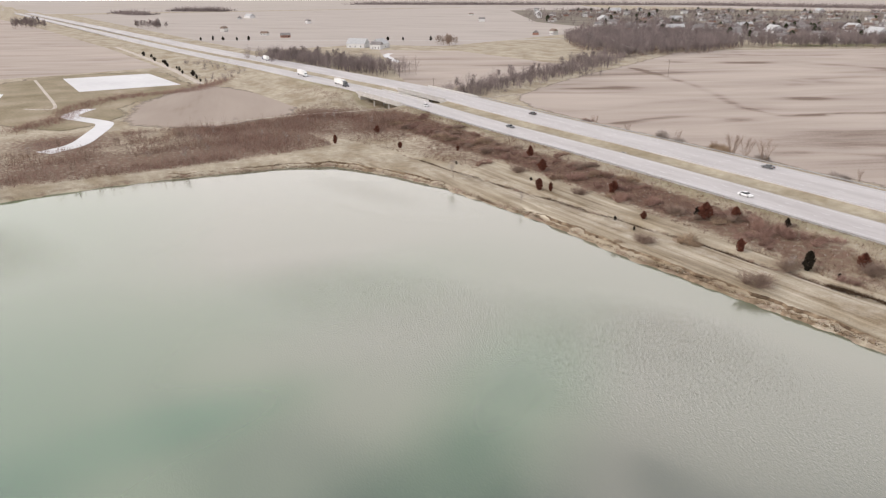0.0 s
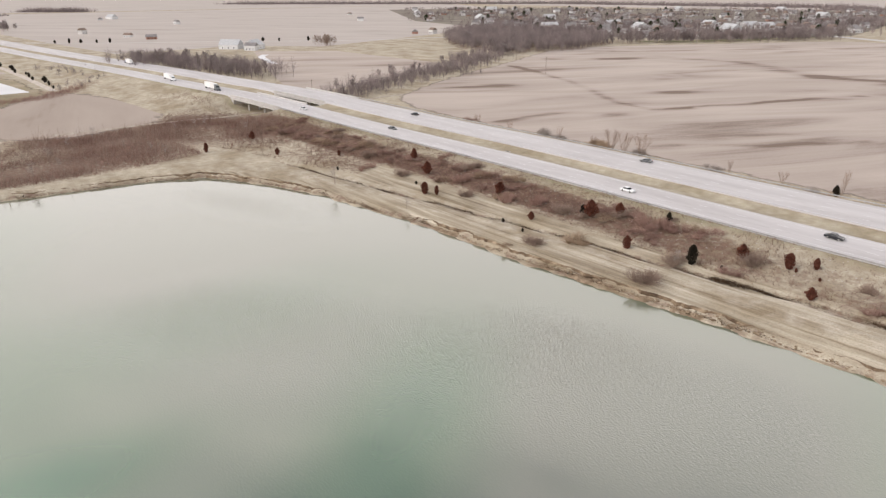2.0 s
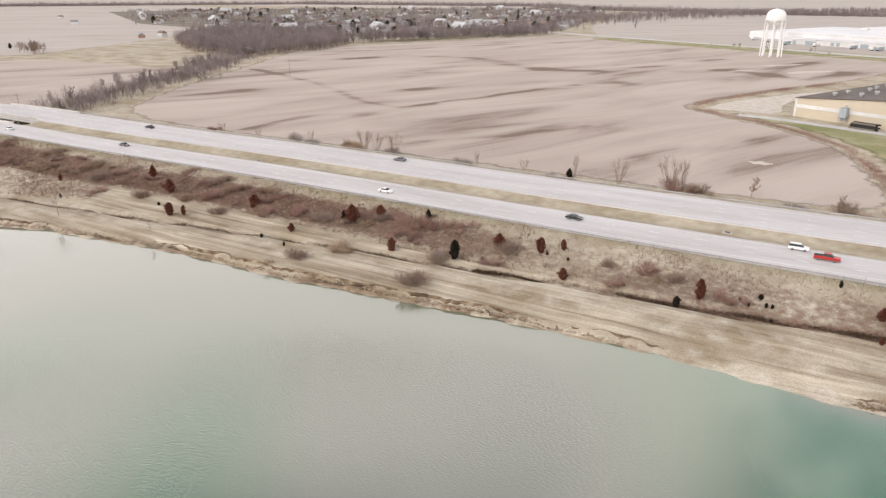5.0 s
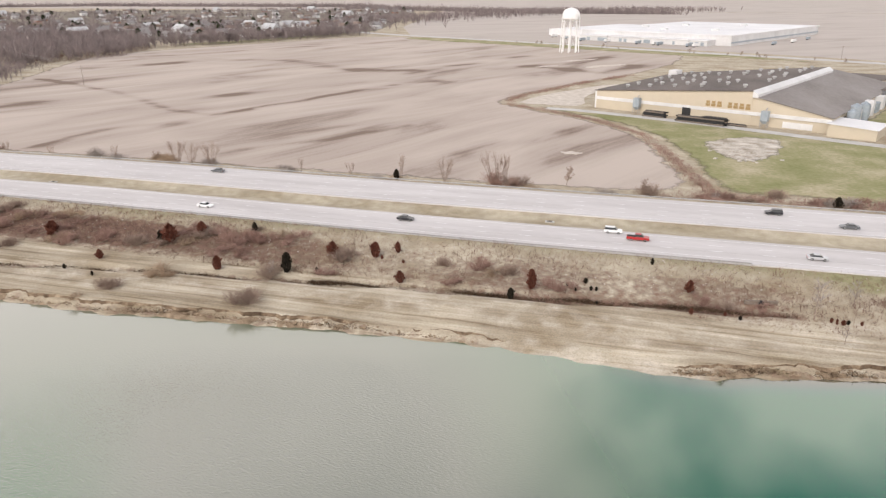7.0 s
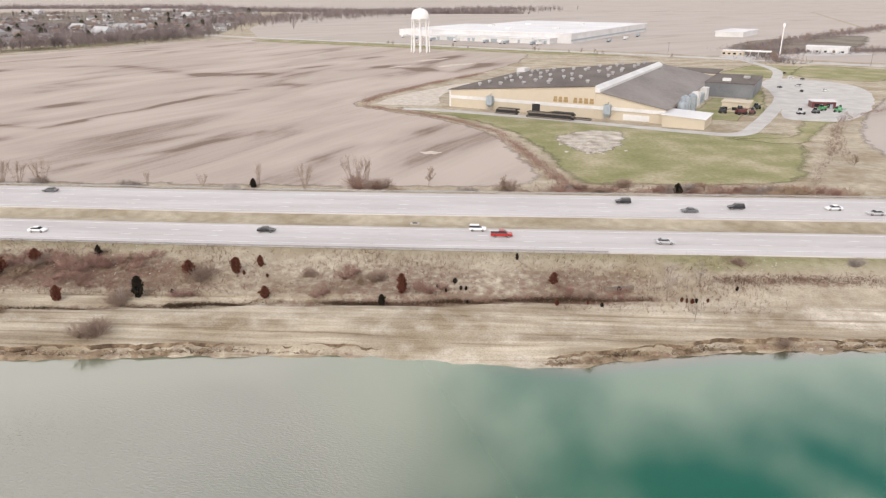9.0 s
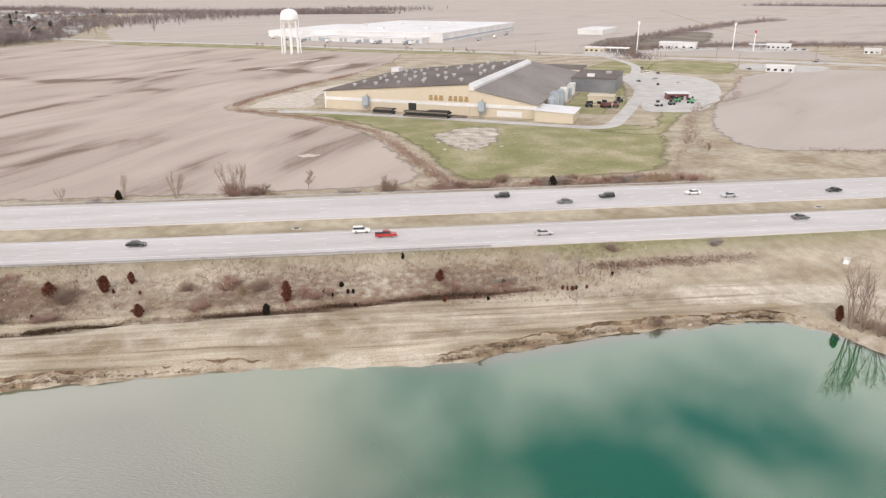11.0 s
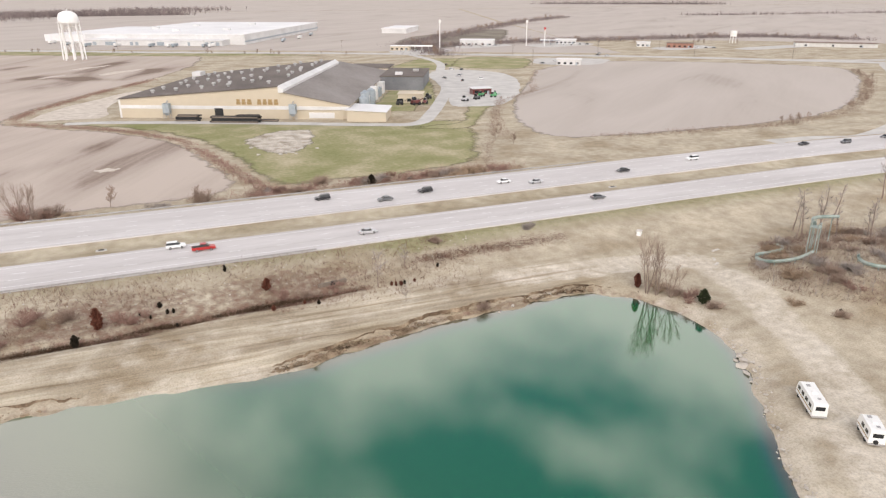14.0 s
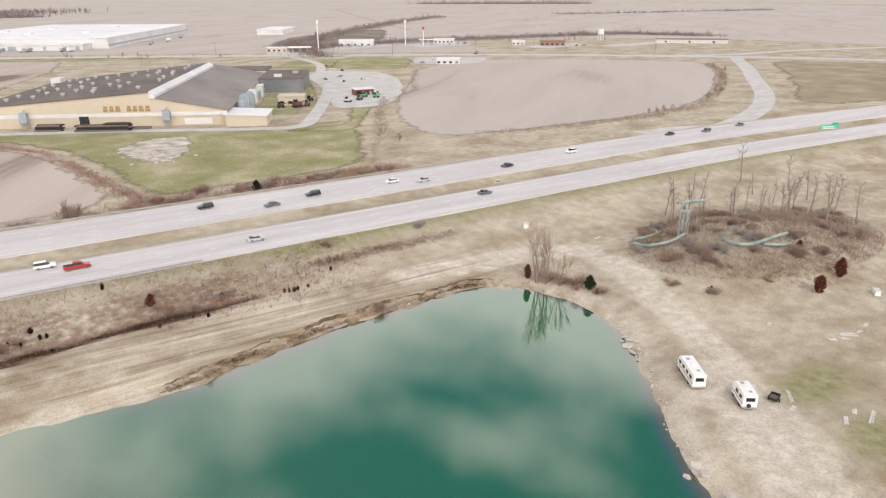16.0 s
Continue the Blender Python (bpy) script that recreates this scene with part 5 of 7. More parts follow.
for i, (x, y, h, tone) in enumerate([
        (-152, 147, 4.4, "rust"), (-119, 150, 3.3, "dark"), (-116, 150, 5.4, "rust"), (-110, 156, 3.9, "rust"), (-96, 160, 3.0, "dark"), (-129, 138, 2.6, "rust"),
        (-95, 139, 3.8, "rust"), (-77, 141, 5.3, "dark"), (-69, 151, 3.9, "rust"), (-58, 152.5, 4.2, "rust"), (-53, 156, 3.0, "rust"),
        (-48, 142, 3.1, "rust"), (-21, 140, 2.8, "dark"), (-17, 145, 4.9, "rust"), (18, 151, 3.0, "rust"), (-134, 131, 1.4, "dark"), (-124, 129, 1.3, "dark"),
        (-70, 143, 1.2, "dark"), (-50, 151, 1.0, "rust"), (-7, 146, 1.0, "dark"), (-5, 150, 1.5, "dark"), (-3.6, 147, 1.2, "dark"), (-2.4, 147, 1.2, "dark"),
        (-2, 142, 0.9, "dark"), (18, 142, 1.5, "rust"), (25, 143, 1.1, "rust"), (28, 142, 1.1, "dark"), (46.2, 145, 1.2, "rust"), (47.2, 144.6, 1.2, "rust"),
        (48.4, 144.4, 1.3, "rust"), (52, 145, 1.0, "rust"), (-56, 152, 1.2, "rust"), (-9, 148, 0.9, "dark"), (49.4, 144.8, 1.1, "dark"),
        (-287, 102, 4.2, "rust"), (-298, 129, 3.7, "rust"), (-262, 123, 3.0, "rust"), (-208, 155, 4.6, "rust"), (-190, 147, 4.6, "rust"), (-173, 132, 4.3, "rust"),
        (-169, 134, 3.2, "rust"), (-154, 150, 3.4, "rust"), (-240, 140, 2.4, "rust"), (-222, 128, 1.6, "dark"), (-184, 137, 1.3, "dark"), (-146, 143, 1.2, "dark"),
        (101.6, 124.4, 3.7, "rust"), (109.3, 110.4, 3.7, "green"), (151, 79, 4.4, "rust"), (163, 81, 5.0, "rust"), (166, 94, 2.0, "rust"), (131, 93, 1.0, "dark"),
        (-80, 236, 4.0, "dark"), (69, 236, 4.2, "dark"), (60, 150, 1.2, "dark"), (10, 162, 1.8, "dark")]):
    cedar(x, y, h, tone, i, 0.04 if h > 3 and i % 4 == 0 else 0.0)


def bush_mesh(seed, material, n=230):
    """Twigs fanning out of one root, one metre high."""
    r = random.Random(seed)
    m = Mesh()
    roots = [(r.gauss(0, 0.3), r.gauss(0, 0.3), r.uniform(0.5, 1.0)) for _ in range(5)]
    for _ in range(n):
        rx, ry, tall = r.choice(roots)
        a, e = r.uniform(0, 6.283), r.uniform(0.35, 1.5)
        d = Vector((math.cos(a) * math.cos(e), math.sin(a) * math.cos(e), math.sin(e)))
        p = Vector((rx, ry, 0)) + Vector((math.cos(a), math.sin(a), 0)) * r.uniform(0, 0.1)
        q = p + d * r.uniform(0.3, 0.6) * tall
        m.tube(p, q, 0.011, 0.007, 3, False)
        for _ in range(3):
            k = (d + Vector((r.gauss(0, 0.35), r.gauss(0, 0.35), r.gauss(0.1, 0.25)))).normalized()
            m.tube(q, q + k * r.uniform(0.15, 0.5) * tall, 0.007, 0.003, 3, False)
    return m.data("twigs", material)


BUSHES = [bush_mesh(21, TWIG), bush_mesh(22, TWIG_RED), bush_mesh(23, TWIG_GREY), bush_mesh(24, STRAW)]


def bush(x, y, h, v=0, label="leafless brown bush on dry grass", wide=1.3):
    ob = new("bush", BUSHES[v % 4])
    ob.matrix_basis = pose(x, y, LAND_AT(x, y) - 0.1, 0, 0, (x * 71) % 360) @ Matrix.Diagonal((h * wide, h * wide, h, 1))
    return tagged(ob, label, "bush", "bushes")


for x, y, h, v in [(-115, 124, 3.4, 0), (-79, 125, 4.4, 0), (-107, 133, 3.4, 3), (-23, 151, 3.0, 0), (-11, 146, 3.4, 1), (-97, 153, 4.6, 1), (-92, 155, 4.2, 1), (-125, 148, 3.8, 0),
                   (-136, 150, 3.6, 1), (-146, 146, 4.0, 1), (-66, 150, 3.8, 0), (-30, 153, 3.2, 1), (-40, 152, 2.6, 0), (21, 148, 2.4, 1), (26, 147, 2.2, 0), (33, 148, 2.2, 1),
                   (-81, 139, 3.8, 0), (-160, 140, 3.2, 0), (-172, 150, 4.0, 1), (-196, 140, 3.5, 0), (-215, 136, 3.2, 1), (-228, 146, 3.6, 0), (-182, 158, 3.0, 0), (-112, 160, 2.6, 1),
                   (63, 129.6, 2.2, 0), (64, 162, 2.2, 0), (92, 162, 2.4, 2), (107, 117, 2.6, 0), (106, 121, 2.4, 3), (108.5, 114, 2.8, 1), (110, 108, 2.2, 0),
                   (22, 121.5, 1.2, 3), (-120, 118.5, 1.6, 3), (10, 238, 5.0, 0), (-42, 238, 6.0, 1), (-36, 239, 5.0, 0),
                   (-204, 239, 4.0, 2), (130, 92, 2.0, 0), (140, 98, 2.2, 1), (145, 88, 1.6, 3), (126, 100, 1.8, 3)]:
    bush(x, y, h, v)
rb = random.Random(31)
for _ in range(84):      # brush on the embankment
    x = rb.uniform(-330, -25) if rb.random() < 0.6 else rb.uniform(-330, -150)
    bush(x, rb.uniform(141, 160) + float(bend(x)), rb.uniform(1.0, 2.8), rb.choice((0, 1, 1, 3)), "low reddish brush on the embankment", 1.9)
for _ in range(60):      # scrub on the mound
    a, q = rb.uniform(0, 6.283), rb.random() ** 0.6
    bush(174 + 42 * q * math.cos(a), 112 + 24 * q * math.sin(a), rb.uniform(1.4, 3.4), rb.choice((0, 0, 3, 2)), "tangled leafless scrub on a mound")
for _ in range(46):      # scrub along the far verge
    x = rb.uniform(15, 130) if rb.random() < 0.55 else rb.uniform(-340, 15)
    bush(x, rb.uniform(229, 240) + float(bend(x)), rb.uniform(1.4, 4.5), rb.choice((0, 1, 2, 3)), "leafless scrub along the motorway fence")

for _ in range(16):      # bushes between the lawn and the motorway
    bush(rb.uniform(30, 125), rb.uniform(237, 247), rb.uniform(1.8, 4.2), rb.choice((0, 1, 1)), "reddish leafless bush below the lawn", 1.4)

for k, x, y, s in [(1, 43, 145.5, 0.66), (0, 47, 137, 0.28), (1, -79.5, 138, 0.36), (0, -205, 116, 0.5), (1, -165, 118, 0.3),
                   (0, 52, 152, 0.45), (1, 163, 132, 1.3), (0, 169, 132, 1.35), (1, 166, 128, 1.1), (1, 186, 141, 1.05), (0, 218, 149, 1.3), (1, 208, 122, 1.1), (0, 202, 113, 1.2), (1, 199, 106, 1.3),
                   (0, 206, 108, 1.25), (1, 214, 114, 1.1), (0, 176, 122, 0.8), (1, 184, 118, 0.85), (0, 192, 128, 0.9), (1, 222, 126, 1.0), (0, 212, 104, 1.1), (1, 195, 118, 0.9), (0, 230, 138, 1.1)]:
    plant_tree((WHIP if x > 150 else TALL)[k], x, y, scale=s, group="bare trees by the pond")
for k, x, y, s in [(0, -173, 236, 1.0), (1, -167, 237, 1.0), (0, -159, 238, 0.95), (2, -80, 242, 0.75), (1, -62, 238, 1.0), (0, -44, 239, 1.15), (2, -40, 240, 1.0), (2, -18, 244, 0.75), (1, 9, 239, 0.6),
                   (2, -204, 238, 0.6), (1, -236, 238, 0.5), (0, -260, 238, 0.5), (2, -120, 239, 0.5), (1, -186, 240, 0.5), (0, -100, 240, 0.45), (2, 146, 290, 0.7), (1, 150, 280, 0.6)]:
    plant_tree((ROUND if x > -30 else VASE)[k], x, y, scale=s, group="bare trees behind the motorway")


for k, x, y, s in ((2, 102.2, 121.4, 1.35), (2, 103.4, 119.4, 1.2), (1, 105.4, 116.8, 0.95)):
    plant_tree(VASE[k], x, y, scale=s, group="bare trees by the pond")
rw = random.Random(52)
for _ in range(16):      # whips on the mound
    plant_tree(rw.choice(WHIP), rw.uniform(158, 222), rw.uniform(112, 140), scale=rw.uniform(0.5, 1.1), group="whips on the mound")
for _ in range(34):
    y = rw.uniform(-60, 140)
    plant_tree(rw.choice(ROUND + TALL), rw.uniform(-345, -280) - 18 * max(0, (y - 60) / 90), y, scale=rw.uniform(0.3, 0.6), group="saplings in the thicket")


def belt(kinds, pts, n, width, lo, hi, seed, group):
    """Trees along a polyline."""
    r = random.Random(seed)
    lens = [math.dist(a, b) for a, b in zip(pts, pts[1:])]
    for _ in range(n):
        k = r.choices(range(len(lens)), lens)[0]
        t = r.random()
        (ax, ay), (bx, by) = pts[k], pts[k + 1]
        nx, ny = -(by - ay) / lens[k], (bx - ax) / lens[k]
        o = r.gauss(0, 0.45) * width
        plant_tree(r.choice(kinds), ax + (bx - ax) * t + nx * o, ay + (by - ay) * t + ny * o, 0.0, r.uniform(lo, hi), group=group)


belt(WOOD, [(-392, 240), (-440, 310), (-470, 390), (-520, 470), (-560, 560), (-600, 640)], 24, 13, 0.5, 0.9, 41, "creek trees")
belt(WOOD, [(-600, 620), (-640, 700), (-720, 820), (-640, 830), (-560, 760)], 40, 45, 0.9, 1.5, 42, "wood by the town")
belt(WOOD, [(-700, 212), (-620, 234), (-545, 252)], 24, 16, 0.8, 1.35, 43, "copse beside the motorway")
belt(WOOD, [(-560, 770), (-500, 860), (-450, 990), (-420, 1080)], 60, 22, 0.8, 1.5, 44, "trees at the town's edge")
belt(ROUND, [(-800, 470), (-770, 455)], 12, 14, 1.0, 1.6, 45, "farm trees")
belt(ROUND, [(264, 650), (300, 760), (320, 880), (520, 1120), (760, 1380), (958, 1547)], 60, 8, 0.5, 1.1, 46, "hedgerow trees")
belt(ROUND, [(336, 800), (480, 830), (640, 815), (830, 809), (900, 700)], 44, 8, 0.4, 0.9, 47, "hedgerow trees")
belt(ROUND, [(300, 268), (361, 280), (422, 315), (511, 380), (568, 442)], 20, 4, 0.3, 0.6, 48, "ramp hedge")
belt(ROUND, [(-150, 935), (0, 850), (150, 775), (210, 740)], 16, 10, 0.35, 0.7, 53, "roadside trees")
belt(ROUND, [(270, 770), (400, 840), (520, 815), (640, 740), (700, 690)], 26, 14, 0.45, 0.85, 54, "trees behind the filling stations")
belt(WOOD, [(-1478, 200), (-1420, 240)], 16, 25, 1.0, 1.5, 49, "far copse")
belt(WOOD, [(-1700, 10), (-1560, 30)], 26, 30, 1.0, 1.6, 50, "far copse")


def twig_mass(name, label, spots, n, h, material, seed, thin=0.05, flare=0.35):
    """Countless upright stems with side twigs, joined."""
    r = random.Random(seed)
    m = Mesh()
    for _ in range(n):
        x, y = spots(r)
        z = float(LAND_AT(x, y)) - 0.1
        hh = h * r.uniform(0.35, 1.15) * max(0.25, 0.78 + 0.55 * noise.noise((x * 0.06, y * 0.06, h)) + 0.6 * noise.noise((x * 0.21, y * 0.21, h)))
        a = r.uniform(0, 6.283)
        tops = (1.0, r.uniform(0.55, 0.9), r.uniform(0.35, 0.8))
        for j in range(3):
            dx, dy = r.gauss(0, flare) * hh, r.gauss(0, flare) * hh
            k = len(m.v)
            w = thin * r.uniform(0.6, 1.3) * (1 if j == 0 else 0.7)
            cx, cy = math.cos(a + j) * w, math.sin(a + j) * w
            m.v += [(x - cx, y - cy, z), (x + cx, y + cy, z), (x + dx + cx * 0.12, y + dy + cy * 0.12, z + hh * tops[j]), (x + dx - cx * 0.12, y + dy - cy * 0.12, z + hh * tops[j])]
            m.f.append((k, k + 1, k + 2, k + 3))
    ob = new(name, m.data(name, material))
    return tagged(ob, label, name.replace("_", " "), kind="stuff")


def tree_mass(name, label, spots, n, lo, hi, material, seed, width=0.16, limbs=15, twigs=3):
    """Leafless broad-crowned trees in numbers: a stem, limbs to a rounded crown and twigs, joined."""
    r = random.Random(seed)
    m = Mesh()

    def blade(p, q, w0, w1):
        a = r.uniform(0, 3.1416)
        cx, cy = math.cos(a), math.sin(a)
        k = len(m.v)
        m.v += [(p[0] - cx * w0, p[1] - cy * w0, p[2]), (p[0] + cx * w0, p[1] + cy * w0, p[2]), (q[0] + cx * w1, q[1] + cy * w1, q[2]), (q[0] - cx * w1, q[1] - cy * w1, q[2])]
        m.f.append((k, k + 1, k + 2, k + 3))

    for _ in range(n):
        x, y = spots(r)
        z, h = float(LAND_AT(x, y)) - 0.2, r.uniform(lo, hi)
        cr, low = h * r.uniform(0.3, 0.44), r.uniform(0.04, 0.2)
        blade((x, y, z), (x + r.gauss(0, 0.03) * h, y + r.gauss(0, 0.03) * h, z + 0.8 * h), width * 1.1, width * 0.4)
        for _ in range(limbs):
            a, e = r.uniform(0, 6.283), r.uniform(-0.7, 1.45)
            q = (x + cr * math.cos(a) * math.cos(e), y + cr * math.sin(a) * math.cos(e), z + h * (0.62 + 0.36 * math.sin(e)) * r.uniform(0.85, 1.08))
            blade((x, y, z + h * r.uniform(low, low + 0.3)), q, width * 0.8, width * 0.3)
            for _ in range(twigs):
                f = r.uniform(0.35, 0.8)
                p = (x + (q[0] - x) * f, y + (q[1] - y) * f, z + 0.35 * h + (q[2] - z - 0.35 * h) * f)
                blade(p, (p[0] + r.gauss(0, 0.11) * h, p[1] + r.gauss(0, 0.11) * h, p[2] + r.uniform(0.03, 0.2) * h), width * 0.55, width * 0.2)
    return tagged(new(name, m.data(name, material)), label, name.replace("_", " "), kind="stuff")


def slope_spot(r):
    while True:
        x, y = r.uniform(-335, 70), r.uniform(140, 166)
        if r.random() < 0.4 + 0.45 * noise.noise((x * 0.05, y * 0.09, 3.0)) + 0.25 * (x < -60):
            return x, y + float(bend(x))


def west_spot(r):
    while True:
        y = r.uniform(-90, 150)
        x = r.uniform(-366, -276)
        if (y > 20 or x > -338) and (y < 100 or x < -262 - (150 - y)) and r.random() < 0.45 + 1.1 * noise.noise((x * 0.045, y * 0.045, 5.0)):
            return x - 18 * max(0, (y - 60) / 90), y


def corner_spot(r):
    while True:
        x, y = r.uniform(-400, -205), r.uniform(90, 165)
        if in_poly(np.float64(x), np.float64(y), CORNER) and r.random() < 0.5 + 0.9 * noise.noise((x * 0.05, y * 0.05, 8.0)):
            return x, y


def shore_spot(r):
    k = r.randrange(4, 30)
    (ax, ay), (bx, by) = SHORE[k], SHORE[k + 1]
    t = r.random()
    x = ax + (bx - ax) * t
    if -26 < x < 14:
        return shore_spot(r)
    return x + r.gauss(0, 0.6), ay + (by - ay) * t + 0.7 + abs(r.gauss(0, 0.8))


def mound_spot(r):
    a, q = r.uniform(0, 6.283), r.random() ** 0.5
    return 172 + 44 * q * math.cos(a), 109 + 26 * q * math.sin(a)


def ditch_spot(r):
    x = r.uniform(-250, 40) if r.random() < 0.4 else r.uniform(-70, 38)
    y = float(np.interp(x, [-260, -200, -113, -69, -50, -16, 9, 33], [117, 124, 135, 138, 140, 141, 144, 146]))
    return x, y + r.gauss(0, 0.45)


def line_spot(pts, w):
    lens = [math.dist(a, b) for a, b in zip(pts, pts[1:])]

    def spot(r):
        k = r.choices(range(len(lens)), lens)[0]
        t = r.random()
        (ax, ay), (bx, by) = pts[k], pts[k + 1]
        return ax + (bx - ax) * t + r.gauss(0, w), ay + (by - ay) * t + r.gauss(0, w)
    return spot


twig_mass("creek_scrub", "grey-brown scrub and saplings along the creek", line_spot([(-380, 226), (-392, 240), (-440, 310), (-470, 390), (-520, 470), (-545, 545)], 10), 6000, 4.5, WOODS, 81, 0.07, 0.30)
tree_mass("creek_trees", "leafless grey-brown trees crowding the creek", line_spot([(-386, 232), (-410, 285), (-430, 340), (-470, 420), (-520, 490), (-560, 560), (-620, 640)], 11), 420, 6, 13, WOODS, 181, 0.11)
def wood_spot(r):
    area = [(-547, 539), (-522, 644), (-560, 760), (-720, 870), (-890, 790), (-760, 640), (-640, 560)]
    while True:
        x, y = r.uniform(-890, -520), r.uniform(535, 870)
        if in_poly(np.float64(x), np.float64(y), area):
            return x, y


tree_mass("woodland", "leafless grey-brown wood at the edge of town", wood_spot, 1500, 12, 20, WOODS, 82, 0.17)
twig_mass("wood_undergrowth", "dark reddish undergrowth below the wood", wood_spot, 6000, 5, TWIG_DARK, 182, 0.12, 0.4)
tree_mass("copse", "leafless grey copse beside the motorway", line_spot([(-720, 205), (-640, 222), (-570, 238), (-520, 246)], 12), 330, 11, 17, WOODS, 83, 0.13)
tree_mass("town_edge_trees", "leafless trees along the edge of town", line_spot([(-560, 790), (-520, 860), (-450, 990), (-420, 1080)], 16), 420, 11, 20, WOODS, 84, 0.17)
tree_mass("far_wood", "distant grey wood closing the fields", line_spot([(-520, 1400), (-430, 1750), (-300, 2050), (-50, 2250), (180, 2420)], 60), 1300, 12, 20, WOODS, 189, 0.4, 9, 2)
twig_mass("bank_scrub", "brown scrub on the motorway bank by the overpass", line_spot([(-640, 150), (-560, 146), (-470, 150), (-405, 152)], 7), 3600, 1.6, TWIG_DARK, 190, 0.06, 0.5)
twig_mass("west_hedge", "brown hedge along the field bank beside the lagoon", line_spot([(-400, -30), (-423, -6), (-469, 8), (-500, 30), (-510, 82), (-538, 106), (-572, 135)], 5), 4200, 3.0, TWIG_RED, 185, 0.08, 0.5)
tree_mass("bank_trees", "small bare trees on the motorway bank", line_spot([(-545, 108), (-572, 135), (-620, 142), (-700, 130)], 7), 60, 3, 7, WOODS, 186, 0.08)
twig_mass("swale_scrub", "brown scrub in the curved swale beside the lawn", line_spot([(3, 604), (-36, 536), (-66, 468), (-73, 440), (-69, 424), (-47, 409), (-13, 380), (10, 346), (21, 299), (28, 263), (32, 244)], 2.0), 6400, 1.5, TWIG_RED, 87, 0.09, 0.6)
twig_mass("swale_scrub", "brown scrub in the ditch between lawn and field", line_spot([(118, 240), (128, 262), (146, 296), (180, 360), (211, 413)], 1.4), 800, 1.3, TWIG, 88, 0.08, 0.5)
twig_mass("verge_scrub", "brown scrub along the motorway fence", line_spot([(24, 238), (70, 240), (125, 241)], 4), 4200, 2.2, TWIG_RED, 89, 0.07, 0.5)
twig_mass("verge_weeds", "dead weeds along the motorway fence", line_spot([(-340, 232), (-200, 236), (-60, 234), (20, 234)], 3), 2600, 1.0, STRAW, 90, 0.07, 0.5)
twig_mass("hedgerow", "brown hedgerow behind the filling stations", line_spot([(290, 700), (320, 880), (520, 1120), (760, 1380), (958, 1547)], 12), 7000, 6, WOODS, 85, 0.2, 0.4)
twig_mass("hedgerow", "brown hedgerow along the far fields", line_spot([(300, 850), (336, 830), (480, 850), (640, 835), (830, 809), (900, 700)], 14), 9000, 6, WOODS, 86, 0.2, 0.4)
def berm_spot(r):
    x = r.uniform(-255, 85)
    lo = float(np.interp(x, [-255, -200, -110, 0, 60, 85], [92, 111, 118, 122, 130, 132]))
    return x, r.uniform(lo, lo + 18 + 4 * (x > 0))


twig_mass("berm_weeds", "sparse dead weeds over the sandy berm", berm_spot, 5200, 0.45, STRAW, 97, 0.06, 0.7)
twig_mass("dead_weeds", "dead brown weeds over the embankment", slope_spot, 15000, 0.8, STRAW, 61, 0.06, 0.5)
twig_mass("brush", "reddish brush on the embankment slope", slope_spot, 14000, 1.6, TWIG_DARK, 62, 0.045, 0.45)
twig_mass("thicket", "dense reddish-brown thicket at the pond's end", west_spot, 13000, 2.4, TWIG_DARK, 63, 0.045, 0.6)
twig_mass("thicket_brush", "reddish brush between the saplings of the thicket", west_spot, 9000, 3.0, TWIG_RED, 69, 0.045, 0.5)
twig_mass("thicket_saplings", "grey saplings standing in the thicket", west_spot, 2300, 6.5, TWIG, 64, 0.06, 0.13)
twig_mass("corner_brush", "reddish brush below the overpass bank", corner_spot, 7000, 1.7, TWIG_DARK, 187, 0.045, 0.5)
twig_mass("corner_saplings", "thin saplings below the overpass bank", corner_spot, 420, 5.5, TWIG, 188, 0.055, 0.14)
CLAY = mat("ochre_clay", (0.11, 0.076, 0.048), (0.36, 0.275, 0.19), 0.6, 0.95, per_object=0.1, spec=0.1)


# clay with the shade under the turf lip painted into its colour
SHADED_CLAY = mat("shaded_clay", (0.05, 0.034, 0.022), (0.36, 0.285, 0.20), 0.35, 0.95, fine=7, c3=(0.17, 0.12, 0.08), spec=0.1)


def bank_clods(n, seed):
    """Slumped lumps of clay and turf along the water's edge, joined."""
    r = random.Random(seed)
    m = Mesh()
    for _ in range(n):
        x, y = shore_spot(r)
        if x > 95 and y < 110:
            continue
        s, z = r.uniform(0.12, 0.4), float(LAND_AT(x, y))
        k, turn = len(m.v), r.uniform(0, 6.283)
        for ring, (w, up) in enumerate(((1.0, -0.35), (0.95, 0.12), (0.5, 0.4))):
            for j in range(6):
                a, q = turn + j * 1.047, s * w * r.uniform(0.7, 1.25)
                m.v.append((x + math.cos(a) * q * 1.3, y + math.sin(a) * q, z + up * s + r.uniform(-0.06, 0.06)))
        for ring in range(2):
            for j in range(6):
                a, b = k + ring * 6 + j, k + ring * 6 + (j + 1) % 6
                m.f.append((a, b, b + 6, a + 6))
        m.f.append(tuple(k + 12 + j for j in range(6)))
    tagged(new("bank_clods", m.data("bank_clods", CLAY)), "slumped ochre clay lumps along the cut bank", "clay", kind="stuff")


